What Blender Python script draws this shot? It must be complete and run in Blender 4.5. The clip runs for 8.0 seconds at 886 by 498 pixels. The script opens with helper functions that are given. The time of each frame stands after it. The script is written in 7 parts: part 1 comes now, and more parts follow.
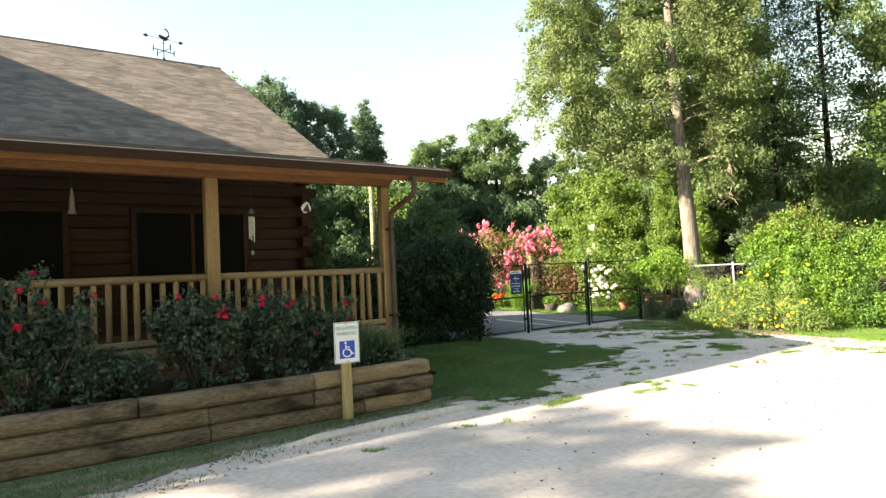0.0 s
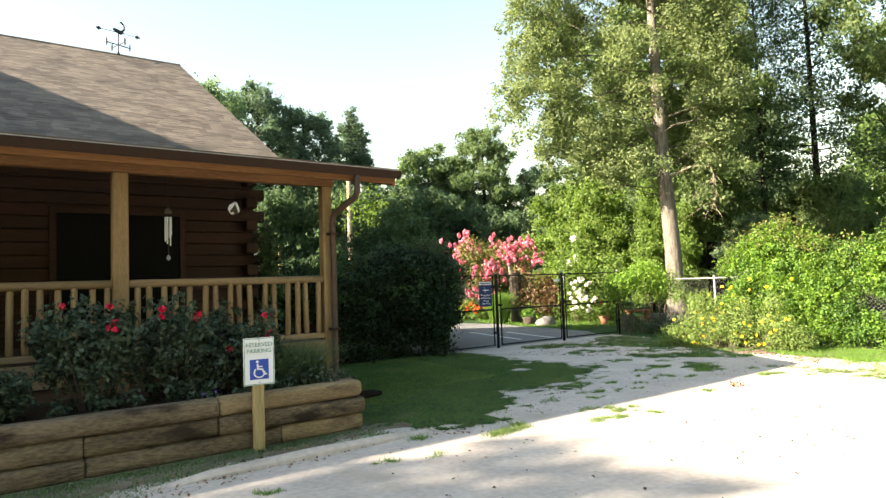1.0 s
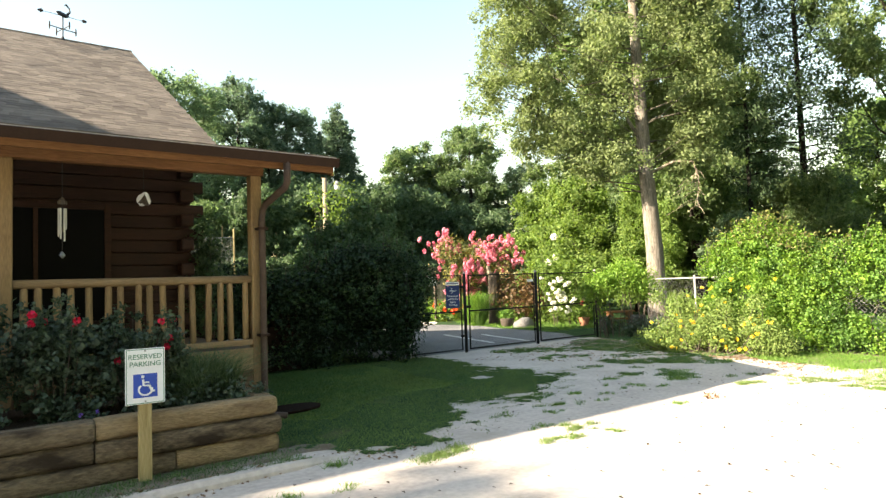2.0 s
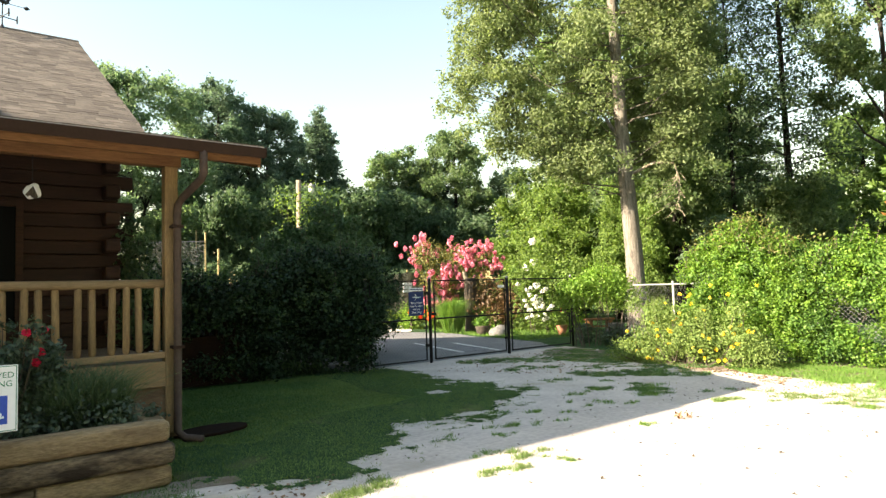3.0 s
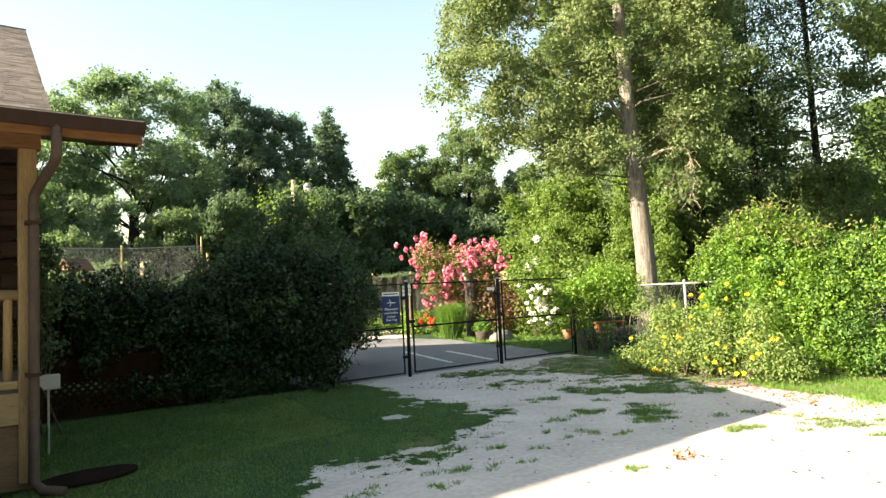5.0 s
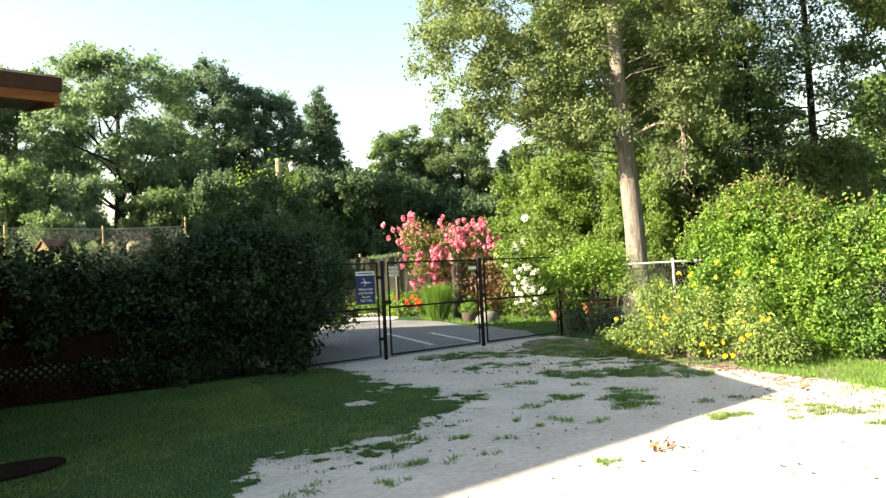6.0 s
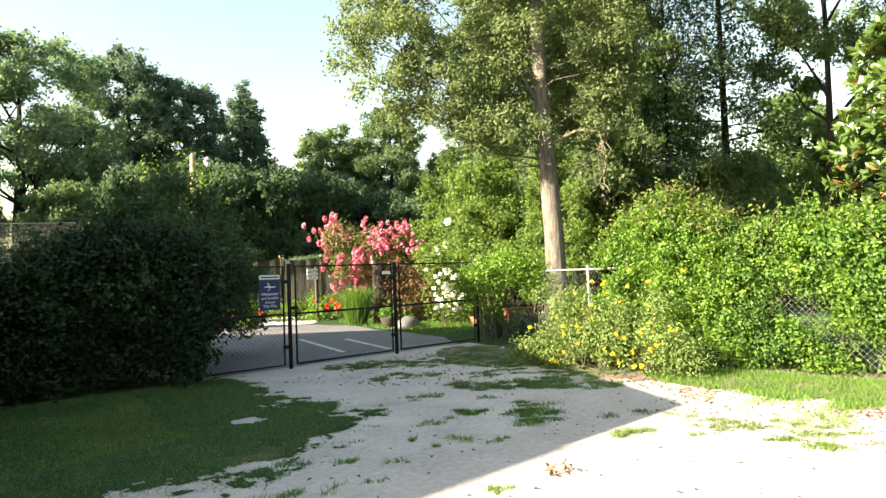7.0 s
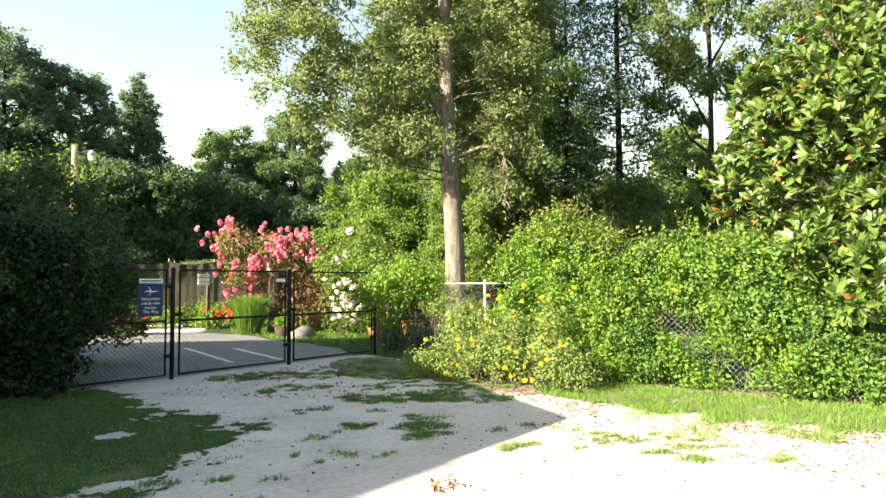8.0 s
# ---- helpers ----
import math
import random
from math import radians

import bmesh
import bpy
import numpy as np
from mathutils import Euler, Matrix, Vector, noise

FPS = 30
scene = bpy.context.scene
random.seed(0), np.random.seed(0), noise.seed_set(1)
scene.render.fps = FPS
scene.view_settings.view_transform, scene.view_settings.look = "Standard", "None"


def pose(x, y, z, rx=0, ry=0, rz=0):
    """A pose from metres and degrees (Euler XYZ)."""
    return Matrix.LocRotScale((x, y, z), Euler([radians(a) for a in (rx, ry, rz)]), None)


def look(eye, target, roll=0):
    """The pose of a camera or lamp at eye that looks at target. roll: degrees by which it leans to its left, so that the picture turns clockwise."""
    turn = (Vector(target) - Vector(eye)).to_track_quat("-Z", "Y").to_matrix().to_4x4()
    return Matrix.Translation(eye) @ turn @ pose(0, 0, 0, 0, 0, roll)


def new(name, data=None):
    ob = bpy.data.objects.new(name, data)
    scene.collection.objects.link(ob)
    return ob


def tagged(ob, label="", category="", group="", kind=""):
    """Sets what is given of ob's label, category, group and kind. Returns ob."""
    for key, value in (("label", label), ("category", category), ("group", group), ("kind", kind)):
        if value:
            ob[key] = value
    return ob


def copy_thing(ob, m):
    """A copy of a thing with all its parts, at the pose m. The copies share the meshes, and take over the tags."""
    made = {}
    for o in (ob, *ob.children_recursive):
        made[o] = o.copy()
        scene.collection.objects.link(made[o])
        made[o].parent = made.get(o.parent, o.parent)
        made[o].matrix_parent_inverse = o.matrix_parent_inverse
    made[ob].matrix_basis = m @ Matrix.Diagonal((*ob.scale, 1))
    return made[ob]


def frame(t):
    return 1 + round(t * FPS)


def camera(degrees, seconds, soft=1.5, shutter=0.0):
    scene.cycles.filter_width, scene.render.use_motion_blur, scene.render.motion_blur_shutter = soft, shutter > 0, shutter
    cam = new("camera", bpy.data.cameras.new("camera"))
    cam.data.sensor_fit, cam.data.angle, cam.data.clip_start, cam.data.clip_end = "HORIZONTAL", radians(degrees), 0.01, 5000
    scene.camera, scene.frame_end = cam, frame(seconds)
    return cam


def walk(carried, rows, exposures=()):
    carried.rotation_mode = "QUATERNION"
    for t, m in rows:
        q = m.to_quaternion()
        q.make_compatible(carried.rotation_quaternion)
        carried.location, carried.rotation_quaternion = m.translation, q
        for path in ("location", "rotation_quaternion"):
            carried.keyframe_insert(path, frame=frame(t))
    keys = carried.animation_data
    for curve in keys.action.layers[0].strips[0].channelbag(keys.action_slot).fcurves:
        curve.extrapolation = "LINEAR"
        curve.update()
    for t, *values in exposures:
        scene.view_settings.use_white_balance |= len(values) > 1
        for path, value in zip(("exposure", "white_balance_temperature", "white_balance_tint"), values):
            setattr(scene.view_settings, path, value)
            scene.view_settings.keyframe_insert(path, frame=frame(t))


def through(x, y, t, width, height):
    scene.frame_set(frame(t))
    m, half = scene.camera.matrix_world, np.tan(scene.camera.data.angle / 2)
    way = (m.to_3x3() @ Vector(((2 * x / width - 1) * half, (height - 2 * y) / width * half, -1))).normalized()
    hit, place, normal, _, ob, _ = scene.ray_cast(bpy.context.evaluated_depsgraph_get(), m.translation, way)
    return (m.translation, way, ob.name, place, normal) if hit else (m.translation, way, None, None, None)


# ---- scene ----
cam = camera(69.8, 8.0, soft=1.4)
METRES, EYE, TILT, LEAN, TURN = 6.43, 1.58, 0.0, 0.0, -35.7
ROWS = [
    (0.0, 0.0, 0.0, 0.0, 0.11, 2.36, 2.78),
    (0.5, 0.0492, 0.0694, -0.006, 0.55, 2.53, 1.85),
    (1.0, 0.0981, 0.1378, -0.0045, -0.61, 3.29, 2.07),
    (1.5, 0.1457, 0.2073, -0.0039, -0.94, 3.08, 2.17),
    (3.0, 0.2836, 0.4093, -0.0089, -2.29, 3.75, 1.91),
    (3.5, 0.3177, 0.4721, -0.0077, -2.06, 3.81, 2.31),
    (4.0, 0.3568, 0.5306, -0.005, -1.05, 4.23, 1.9),
    (5.5, 0.4521, 0.6923, -0.0115, -0.04, 3.75, 3.11),
    (6.0, 0.4766, 0.7333, -0.0178, -0.51, 2.36, 2.91),
    (6.5, 0.4985, 0.7767, -0.0123, -2.7, 2.24, 2.86),
    (7.0, 0.5311, 0.8001, -0.0117, -6.73, 2.29, 2.16),
    (7.5, 0.5543, 0.8128, -0.0138, -12.85, 2.78, -0.13),
    (8.0, 0.5482, 0.8157, -0.0144, -15.45, 3.18, 0.33),
]
EXPOSURE = 2.5
walk(cam, [(t, pose(0, 0, EYE, TILT, LEAN, TURN) @ pose(METRES * x, METRES * y, METRES * z, 90 + pitch, roll, yaw)) for t, x, y, z, yaw, pitch, roll in ROWS],
     exposures=[(0.0, EXPOSURE + 0.1, 7000, 13), (1.5, EXPOSURE + 0.1, 7000, 13), (3.0, EXPOSURE, 7000, 13), (8.0, EXPOSURE, 7000, 13)])

# ---- light: low sun from behind the house, clear sky ----
SUN_WAY = Vector((6.6, -2.2, -3.2)).normalized()
SUN_ELEVATION = math.asin(-SUN_WAY.z)
SUN_AZIMUTH = math.atan2(-SUN_WAY.x, -SUN_WAY.y)
world = bpy.data.worlds.new("world")
scene.world = world
world.use_nodes = True
wn = world.node_tree.nodes
sky = wn.new("ShaderNodeTexSky")
sky.sky_type, sky.sun_disc = "NISHITA", False
sky.sun_elevation, sky.sun_rotation = SUN_ELEVATION, SUN_AZIMUTH
sky.air_density, sky.dust_density, sky.ozone_density = 1.7, 1.1, 0.9
wn["Background"].inputs["Strength"].default_value = 0.065
world.node_tree.links.new(sky.outputs["Color"], wn["Background"].inputs["Color"])
sun_data = bpy.data.lights.new("sun", "SUN")
sun_data.energy, sun_data.angle, sun_data.color = 4.65, radians(0.5), (1.0, 0.89, 0.72)
sun = new("sun", sun_data)
sun.matrix_world = look((0, 0, 30), Vector((0, 0, 30)) + SUN_WAY)

# ---- materials ----
def material(name, a, b, scale=6.0, rough=0.8, bump=0.3, stretch=(1, 1, 1), fine=40.0, metal=0.0, island=0.0, spots=None, object_random=0.0, spec=0.3):
    """Two colours mixed by coarse and fine noise in world metres, with relief; spots: (colour, scale, threshold) for stains."""
    m = bpy.data.materials.new(name)
    m.use_nodes = True
    nodes, links = m.node_tree.nodes, m.node_tree.links
    shader = nodes["Principled BSDF"]
    shader.inputs["Roughness"].default_value, shader.inputs["Metallic"].default_value = rough, metal
    shader.inputs["Specular IOR Level"].default_value = spec
    geo = nodes.new("ShaderNodeNewGeometry")
    mapping = nodes.new("ShaderNodeMapping")
    mapping.inputs["Scale"].default_value = stretch
    links.new(geo.outputs["Position"], mapping.inputs["Vector"])
    coarse, grain = nodes.new("ShaderNodeTexNoise"), nodes.new("ShaderNodeTexNoise")
    for tex, s, d in ((coarse, scale, 4.0), (grain, fine, 3.0)):
        tex.inputs["Scale"].default_value, tex.inputs["Detail"].default_value = s, d
        links.new(mapping.outputs["Vector"], tex.inputs["Vector"])
    add = nodes.new("ShaderNodeMath")
    add.operation = "ADD"
    links.new(coarse.outputs["Fac"], add.inputs[0])
    links.new(grain.outputs["Fac"], add.inputs[1])
    spread = nodes.new("ShaderNodeMapRange")
    spread.inputs["From Min"].default_value, spread.inputs["From Max"].default_value = 0.7, 1.3
    links.new(add.outputs["Value"], spread.inputs["Value"])
    mix = nodes.new("ShaderNodeMixRGB")
    mix.inputs["Color1"].default_value, mix.inputs["Color2"].default_value = (*a, 1), (*b, 1)
    links.new(spread.outputs["Result"], mix.inputs["Fac"])
    colour = mix.outputs["Color"]
    for amount, source in ((island, geo.outputs["Random Per Island"]), (object_random, None)):
        if amount:
            if source is None:
                source = nodes.new("ShaderNodeObjectInfo").outputs["Random"]
            vary = nodes.new("ShaderNodeMapRange")
            vary.inputs["To Min"].default_value, vary.inputs["To Max"].default_value = 1 - amount, 1 + amount
            links.new(source, vary.inputs["Value"])
            hsv = nodes.new("ShaderNodeHueSaturation")
            links.new(vary.outputs["Result"], hsv.inputs["Value"])
            links.new(colour, hsv.inputs["Color"])
            colour = hsv.outputs["Color"]
    if spots:
        blot = nodes.new("ShaderNodeTexNoise")
        blot.inputs["Scale"].default_value, blot.inputs["Detail"].default_value = spots[1], 5.0
        links.new(mapping.outputs["Vector"], blot.inputs["Vector"])
        cut = nodes.new("ShaderNodeMapRange")
        cut.inputs["From Min"].default_value, cut.inputs["From Max"].default_value = spots[2], spots[2] + 0.12
        links.new(blot.outputs["Fac"], cut.inputs["Value"])
        stain = nodes.new("ShaderNodeMixRGB")
        stain.inputs["Color2"].default_value = (*spots[0], 1)
        links.new(cut.outputs["Result"], stain.inputs["Fac"])
        links.new(colour, stain.inputs["Color1"])
        colour = stain.outputs["Color"]
    links.new(colour, shader.inputs["Base Color"])
    if bump:
        relief = nodes.new("ShaderNodeBump")
        relief.inputs["Strength"].default_value, relief.inputs["Distance"].default_value = bump, 0.02
        links.new(add.outputs["Value"], relief.inputs["Height"])
        links.new(relief.outputs["Normal"], shader.inputs["Normal"])
    return m


def leaf_material(name, a, b, rough=0.5, through=0.35, glow=(1.25, 1.3, 0.55), spec=0.35):
    """Leaves: colour varies from leaf to leaf, some light passes through."""
    m = bpy.data.materials.new(name)
    m.use_nodes = True
    nodes, links = m.node_tree.nodes, m.node_tree.links
    shader, out = nodes["Principled BSDF"], nodes["Material Output"]
    shader.inputs["Roughness"].default_value = rough
    shader.inputs["Specular IOR Level"].default_value = spec
    geo = nodes.new("ShaderNodeNewGeometry")
    mix = nodes.new("ShaderNodeMixRGB")
    mix.inputs["Color1"].default_value, mix.inputs["Color2"].default_value = (*a, 1), (*b, 1)
    links.new(geo.outputs["Random Per Island"], mix.inputs["Fac"])
    patch = nodes.new("ShaderNodeTexNoise")
    patch.inputs["Scale"].default_value = 0.9
    links.new(geo.outputs["Position"], patch.inputs["Vector"])
    vary = nodes.new("ShaderNodeMapRange")
    vary.inputs["To Min"].default_value, vary.inputs["To Max"].default_value = 0.65, 1.35
    links.new(patch.outputs["Fac"], vary.inputs["Value"])
    hsv = nodes.new("ShaderNodeHueSaturation")
    links.new(vary.outputs["Result"], hsv.inputs["Value"])
    links.new(mix.outputs["Color"], hsv.inputs["Color"])
    links.new(hsv.outputs["Color"], shader.inputs["Base Color"])
    warm = nodes.new("ShaderNodeMixRGB")
    warm.blend_type = "MULTIPLY"
    warm.inputs["Fac"].default_value = 1.0
    warm.inputs["Color2"].default_value = (*glow, 1)
    links.new(hsv.outputs["Color"], warm.inputs["Color1"])
    trans = nodes.new("ShaderNodeBsdfTranslucent")
    links.new(warm.outputs["Color"], trans.inputs["Color"])
    both = nodes.new("ShaderNodeMixShader")
    both.inputs["Fac"].default_value = through
    links.new(shader.outputs["BSDF"], both.inputs[1])
    links.new(trans.outputs["BSDF"], both.inputs[2])
    links.new(both.outputs["Shader"], out.inputs["Surface"])
    return m


def plain(name, c, rough=0.6, metal=0.0, vary=0.1, spec=0.4):
    lo, hi = tuple(v * (1 - vary) for v in c), tuple(min(1, v * (1 + vary)) for v in c)
    return material(name, lo, hi, 8.0, rough, 0.08, metal=metal, spec=spec)


SAND = material("pale_sand", (0.415, 0.37, 0.33), (0.605, 0.545, 0.49), 1.4, 0.95, 0.22, fine=17, spots=((0.42, 0.37, 0.31), 0.9, 0.60), spec=0.1)
TURF = material("turf", (0.022, 0.055, 0.019), (0.048, 0.098, 0.034), 3.0, 0.95, 0.8, fine=90, spots=((0.12, 0.125, 0.06), 1.4, 0.60), spec=0.1)
DIRT = material("brown_dirt", (0.13, 0.105, 0.08), (0.29, 0.25, 0.20), 3.5, 0.95, 0.8, fine=50, spots=((0.16, 0.125, 0.085), 3.0, 0.58), spec=0.1)
SOIL = material("dark_soil", (0.03, 0.022, 0.016), (0.06, 0.045, 0.03), 9.0, 0.95, 0.8, spec=0.1)
ASPHALT = material("worn_asphalt", (0.15, 0.152, 0.158), (0.23, 0.23, 0.235), 1.2, 0.9, 0.4, fine=120, spec=0.2)
PAINT_LINE = material("worn_line_paint", (0.45, 0.45, 0.43), (0.7, 0.7, 0.68), 9.0, 0.8, 0.2)
SHINGLE = material("brown_shingle", (0.105, 0.089, 0.074), (0.185, 0.157, 0.13), 1.6, 0.92, 0.3, fine=70, island=0.24, spots=((0.085, 0.074, 0.064), 1.3, 0.58), spec=0.15)
LOG = material("stained_log", (0.021, 0.009, 0.006), (0.048, 0.020, 0.011), 3.0, 0.62, 0.35, stretch=(0.35, 3, 3), fine=24, object_random=0.25)
# near-black wood; for the side deck its deep shade is put into the colour
BLACK_AND_SHADED = material("black_and_shaded_wood", (0.010, 0.006, 0.004), (0.024, 0.013, 0.009), 3.0, 0.9, 0.3, stretch=(2, 2, 2), fine=24, spec=0.06)
DARK_STAIN = material("dark_stained_wood", (0.022, 0.010, 0.006), (0.05, 0.022, 0.012), 3.0, 0.7, 0.3, stretch=(2, 2, 2), fine=24)
POST_WOOD = material("honey_post_wood", (0.17, 0.11, 0.052), (0.31, 0.21, 0.10), 4.0, 0.7, 0.3, stretch=(4, 4, 0.5), fine=30, object_random=0.15)
RAIL_WOOD = material("honey_rail_wood", (0.19, 0.13, 0.067), (0.32, 0.225, 0.12), 4.0, 0.7, 0.3, stretch=(0.5, 4, 4), fine=30, object_random=0.12)
BEAM_WOOD = material("orange_beam_wood", (0.14, 0.065, 0.026), (0.26, 0.13, 0.052), 2.5, 0.7, 0.35, stretch=(0.4, 4, 4), fine=26, spots=((0.12, 0.05, 0.02), 2.2, 0.63))
TIMBER = material("weathered_timber", (0.052, 0.040, 0.027), (0.19, 0.147, 0.095), 2.2, 0.9, 0.8, stretch=(0.8, 2.4, 2.4), fine=22, object_random=0.3, spots=((0.03, 0.021, 0.014), 2.1, 0.52))
TIMBER_PALE = material("pale_cut_timber", (0.16, 0.115, 0.062), (0.34, 0.255, 0.15), 3.5, 0.9, 0.7, stretch=(0.6, 2, 2), fine=34, object_random=0.15, spots=((0.09, 0.06, 0.035), 2.2, 0.56))
DECK = material("dark_deck_board", (0.10, 0.065, 0.04), (0.18, 0.12, 0.07), 3.0, 0.8, 0.3, stretch=(0.4, 3, 3), object_random=0.15)
SPOUT = plain("faded_brown_spout", (0.075, 0.052, 0.04), 0.55, 0.0, 0.2, 0.2)
GUTTER = plain("brown_gutter_metal", (0.035, 0.020, 0.014), 0.6, 0.0, 0.15, 0.12)
DRIP_METAL = plain("pale_drip_metal", (0.42, 0.38, 0.34), 0.6, 0.1, 0.3)
LIMB_BARK = material("limb_bark", (0.06, 0.052, 0.042), (0.16, 0.14, 0.115), 4.5, 0.95, 0.9, stretch=(3, 3, 0.7), fine=22)
BARK = material("grey_bark", (0.065, 0.057, 0.047), (0.30, 0.27, 0.226), 4.5, 0.95, 1.0, stretch=(5, 5, 0.6), fine=22, spots=((0.14, 0.12, 0.09), 2.0, 0.6))
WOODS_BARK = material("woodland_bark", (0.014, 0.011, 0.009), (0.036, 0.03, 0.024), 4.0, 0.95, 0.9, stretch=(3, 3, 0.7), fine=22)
CEDAR = material("red_cedar_boards", (0.10, 0.052, 0.032), (0.17, 0.088, 0.05), 3.0, 0.8, 0.3, stretch=(0.4, 3, 3))
DARK_BARK = material("dark_bark", (0.05, 0.04, 0.032), (0.11, 0.09, 0.07), 4.0, 0.95, 0.9, stretch=(3, 3, 0.7), fine=22)
POLE_WOOD = material("weathered_pole_wood", (0.16, 0.125, 0.085), (0.34, 0.28, 0.20), 3.0, 0.9, 0.5, stretch=(4, 4, 0.5), fine=26)
TWIG = material("dry_twig", (0.20, 0.165, 0.12), (0.36, 0.30, 0.225), 6.0, 0.9, 0.4)
BLACK_PIPE = plain("black_coated_steel", (0.010, 0.010, 0.010), 0.6, 0.0, 0.2, 0.2)
GALVANISED = plain("galvanised_steel", (0.27, 0.27, 0.265), 0.5, 0.2, 0.12)
WHITE_PAINT = plain("white_sign_paint", (0.76, 0.79, 0.82), 0.5, 0.0, 0.03)
BLUE_PAINT = plain("sign_blue", (0.02, 0.07, 0.42), 0.5)
NAVY_PAINT = plain("sign_navy", (0.012, 0.03, 0.13), 0.5)
GREEN_INK = plain("sign_green", (0.03, 0.2, 0.12), 0.5)
STAKE = material("treated_stake_wood", (0.26, 0.20, 0.085), (0.42, 0.34, 0.17), 4.0, 0.8, 0.3, stretch=(4, 4, 0.4), fine=30)
BLACK_IRON = plain("black_iron", (0.01, 0.01, 0.012), 0.5)
CHIME_METAL = plain("chime_aluminium", (0.5, 0.5, 0.52), 0.35, 0.8)
DULL_BELL = plain("dull_bell", (0.16, 0.13, 0.10), 0.5, 0.3)
GLASS = bpy.data.materials.new("dark_window_glass")
GLASS.use_nodes = True
_g = GLASS.node_tree.nodes["Principled BSDF"]
_g.inputs["Base Color"].default_value, _g.inputs["Roughness"].default_value = (0.006, 0.007, 0.008, 1), 0.45
_g.inputs["Specular IOR Level"].default_value = 0.04
# white greyed down; the box's deep shade is put into the colour
SHADED_WHITE = plain("shaded_white_paint", (0.36, 0.36, 0.34), 0.7)
CLOTH = material("shade_cloth", (0.10, 0.105, 0.08), (0.17, 0.17, 0.13), 1.4, 0.95, 0.3, fine=60)
STONE = material("grey_boulder", (0.10, 0.10, 0.10), (0.21, 0.205, 0.195), 3.0, 0.9, 0.9, spots=((0.15, 0.15, 0.14), 3.0, 0.6))
TERRACOTTA = plain("terracotta", (0.35, 0.16, 0.09), 0.85)
RED_BLOOM = leaf_material("red_petals", (0.5, 0.006, 0.04), (0.75, 0.03, 0.10), 0.5, 0.25, (1, 0.8, 0.8))
PINK_BLOOM = leaf_material("pink_petals", (0.62, 0.13, 0.23), (0.82, 0.38, 0.46), 0.6, 0.25, (1, 0.9, 0.9))
WHITE_BLOOM = leaf_material("white_petals", (0.75, 0.75, 0.66), (0.85, 0.85, 0.8), 0.6, 0.25, (1, 1, 0.9))
YELLOW_BLOOM = leaf_material("yellow_petals", (0.8, 0.5, 0.02), (0.85, 0.65, 0.05), 0.6, 0.25, (1, 1, 0.8))
ORANGE_BLOOM = leaf_material("orange_red_petals", (0.75, 0.07, 0.02), (0.8, 0.16, 0.04), 0.6, 0.25, (1, 0.9, 0.8))
PURPLE_BLOOM = leaf_material("purple_petals", (0.16, 0.08, 0.45), (0.25, 0.14, 0.6), 0.6, 0.25, (1, 1, 1))
LEAF_OAK = leaf_material("oak_leaves", (0.13, 0.178, 0.08), (0.252, 0.31, 0.146), 0.55, 0.5, (1.1, 1.15, 0.72), spec=0.15)
LEAF_BRIGHT = leaf_material("bright_leaves", (0.082, 0.148, 0.034), (0.185, 0.265, 0.072), 0.55, 0.45, spec=0.15)
LEAF_VINE = leaf_material("vine_leaves", (0.055, 0.13, 0.024), (0.155, 0.275, 0.058), 0.42, 0.4, spec=0.2)
LEAF_HEDGE = leaf_material("hedge_leaves", (0.085, 0.185, 0.024), (0.225, 0.355, 0.062), 0.45, 0.45, spec=0.25)
LEAF_DAISY = leaf_material("daisy_leaves", (0.10, 0.165, 0.042), (0.21, 0.285, 0.085), 0.6, 0.3, spec=0.15)
LEAF_WOODS = leaf_material("woodland_leaves", (0.088, 0.14, 0.058), (0.195, 0.26, 0.11), 0.5, 0.55, (1.05, 1.15, 0.7), spec=0.2)
LEAF_DARK = leaf_material("dark_leaves", (0.052, 0.092, 0.048), (0.125, 0.185, 0.092), 0.5, 0.45, (1.0, 1.1, 0.8), spec=0.15)
# dark holly and rounded-shrub greens; bluish shade is mixed into both colours
LEAF_HOLLY_SHADED = leaf_material("shaded_holly_leaves", (0.010, 0.028, 0.013), (0.030, 0.062, 0.031), 0.5, 0.12, spec=0.2)
LEAF_ROUND = leaf_material("rounded_shrub_leaves", (0.04, 0.085, 0.042), (0.10, 0.165, 0.085), 0.5, 0.35, spec=0.2)
LEAF_MID = leaf_material("mid_green_leaves", (0.092, 0.15, 0.075), (0.20, 0.27, 0.128), 0.5, 0.6, (1.05, 1.15, 0.75), spec=0.25)
LEAF_CEDAR = leaf_material("cedar_sprays", (0.075, 0.135, 0.04), (0.155, 0.235, 0.075), 0.6, 0.4, spec=0.12)
# deep green with the bluish haze of distance tinted into it
LEAF_DEEP = leaf_material("hazed_deep_green_leaves", (0.07, 0.115, 0.08), (0.155, 0.215, 0.145), 0.5, 0.6, (1.0, 1.12, 0.85), spec=0.2)
LEAF_VINE_DEEP = leaf_material("deep_vine_leaves", (0.035, 0.09, 0.02), (0.11, 0.20, 0.05), 0.45, 0.35, spec=0.2)
# paled grey-green: the haze over the far trees is in the colour
LEAF_FAR = leaf_material("hazed_far_leaves", (0.115, 0.18, 0.11), (0.215, 0.29, 0.17), 0.5, 0.6, (1.05, 1.15, 0.8))
LEAF_ROSE = leaf_material("rose_leaves", (0.028, 0.052, 0.034), (0.08, 0.12, 0.078), 0.45, 0.25, spec=0.35)
LEAF_MAGNOLIA = leaf_material("glossy_leaves", (0.048, 0.098, 0.022), (0.132, 0.205, 0.05), 0.24, 0.22, spec=0.6)
LEAF_RUST = leaf_material("rust_underleaves", (0.30, 0.14, 0.04), (0.45, 0.22, 0.08), 0.6, 0.2)
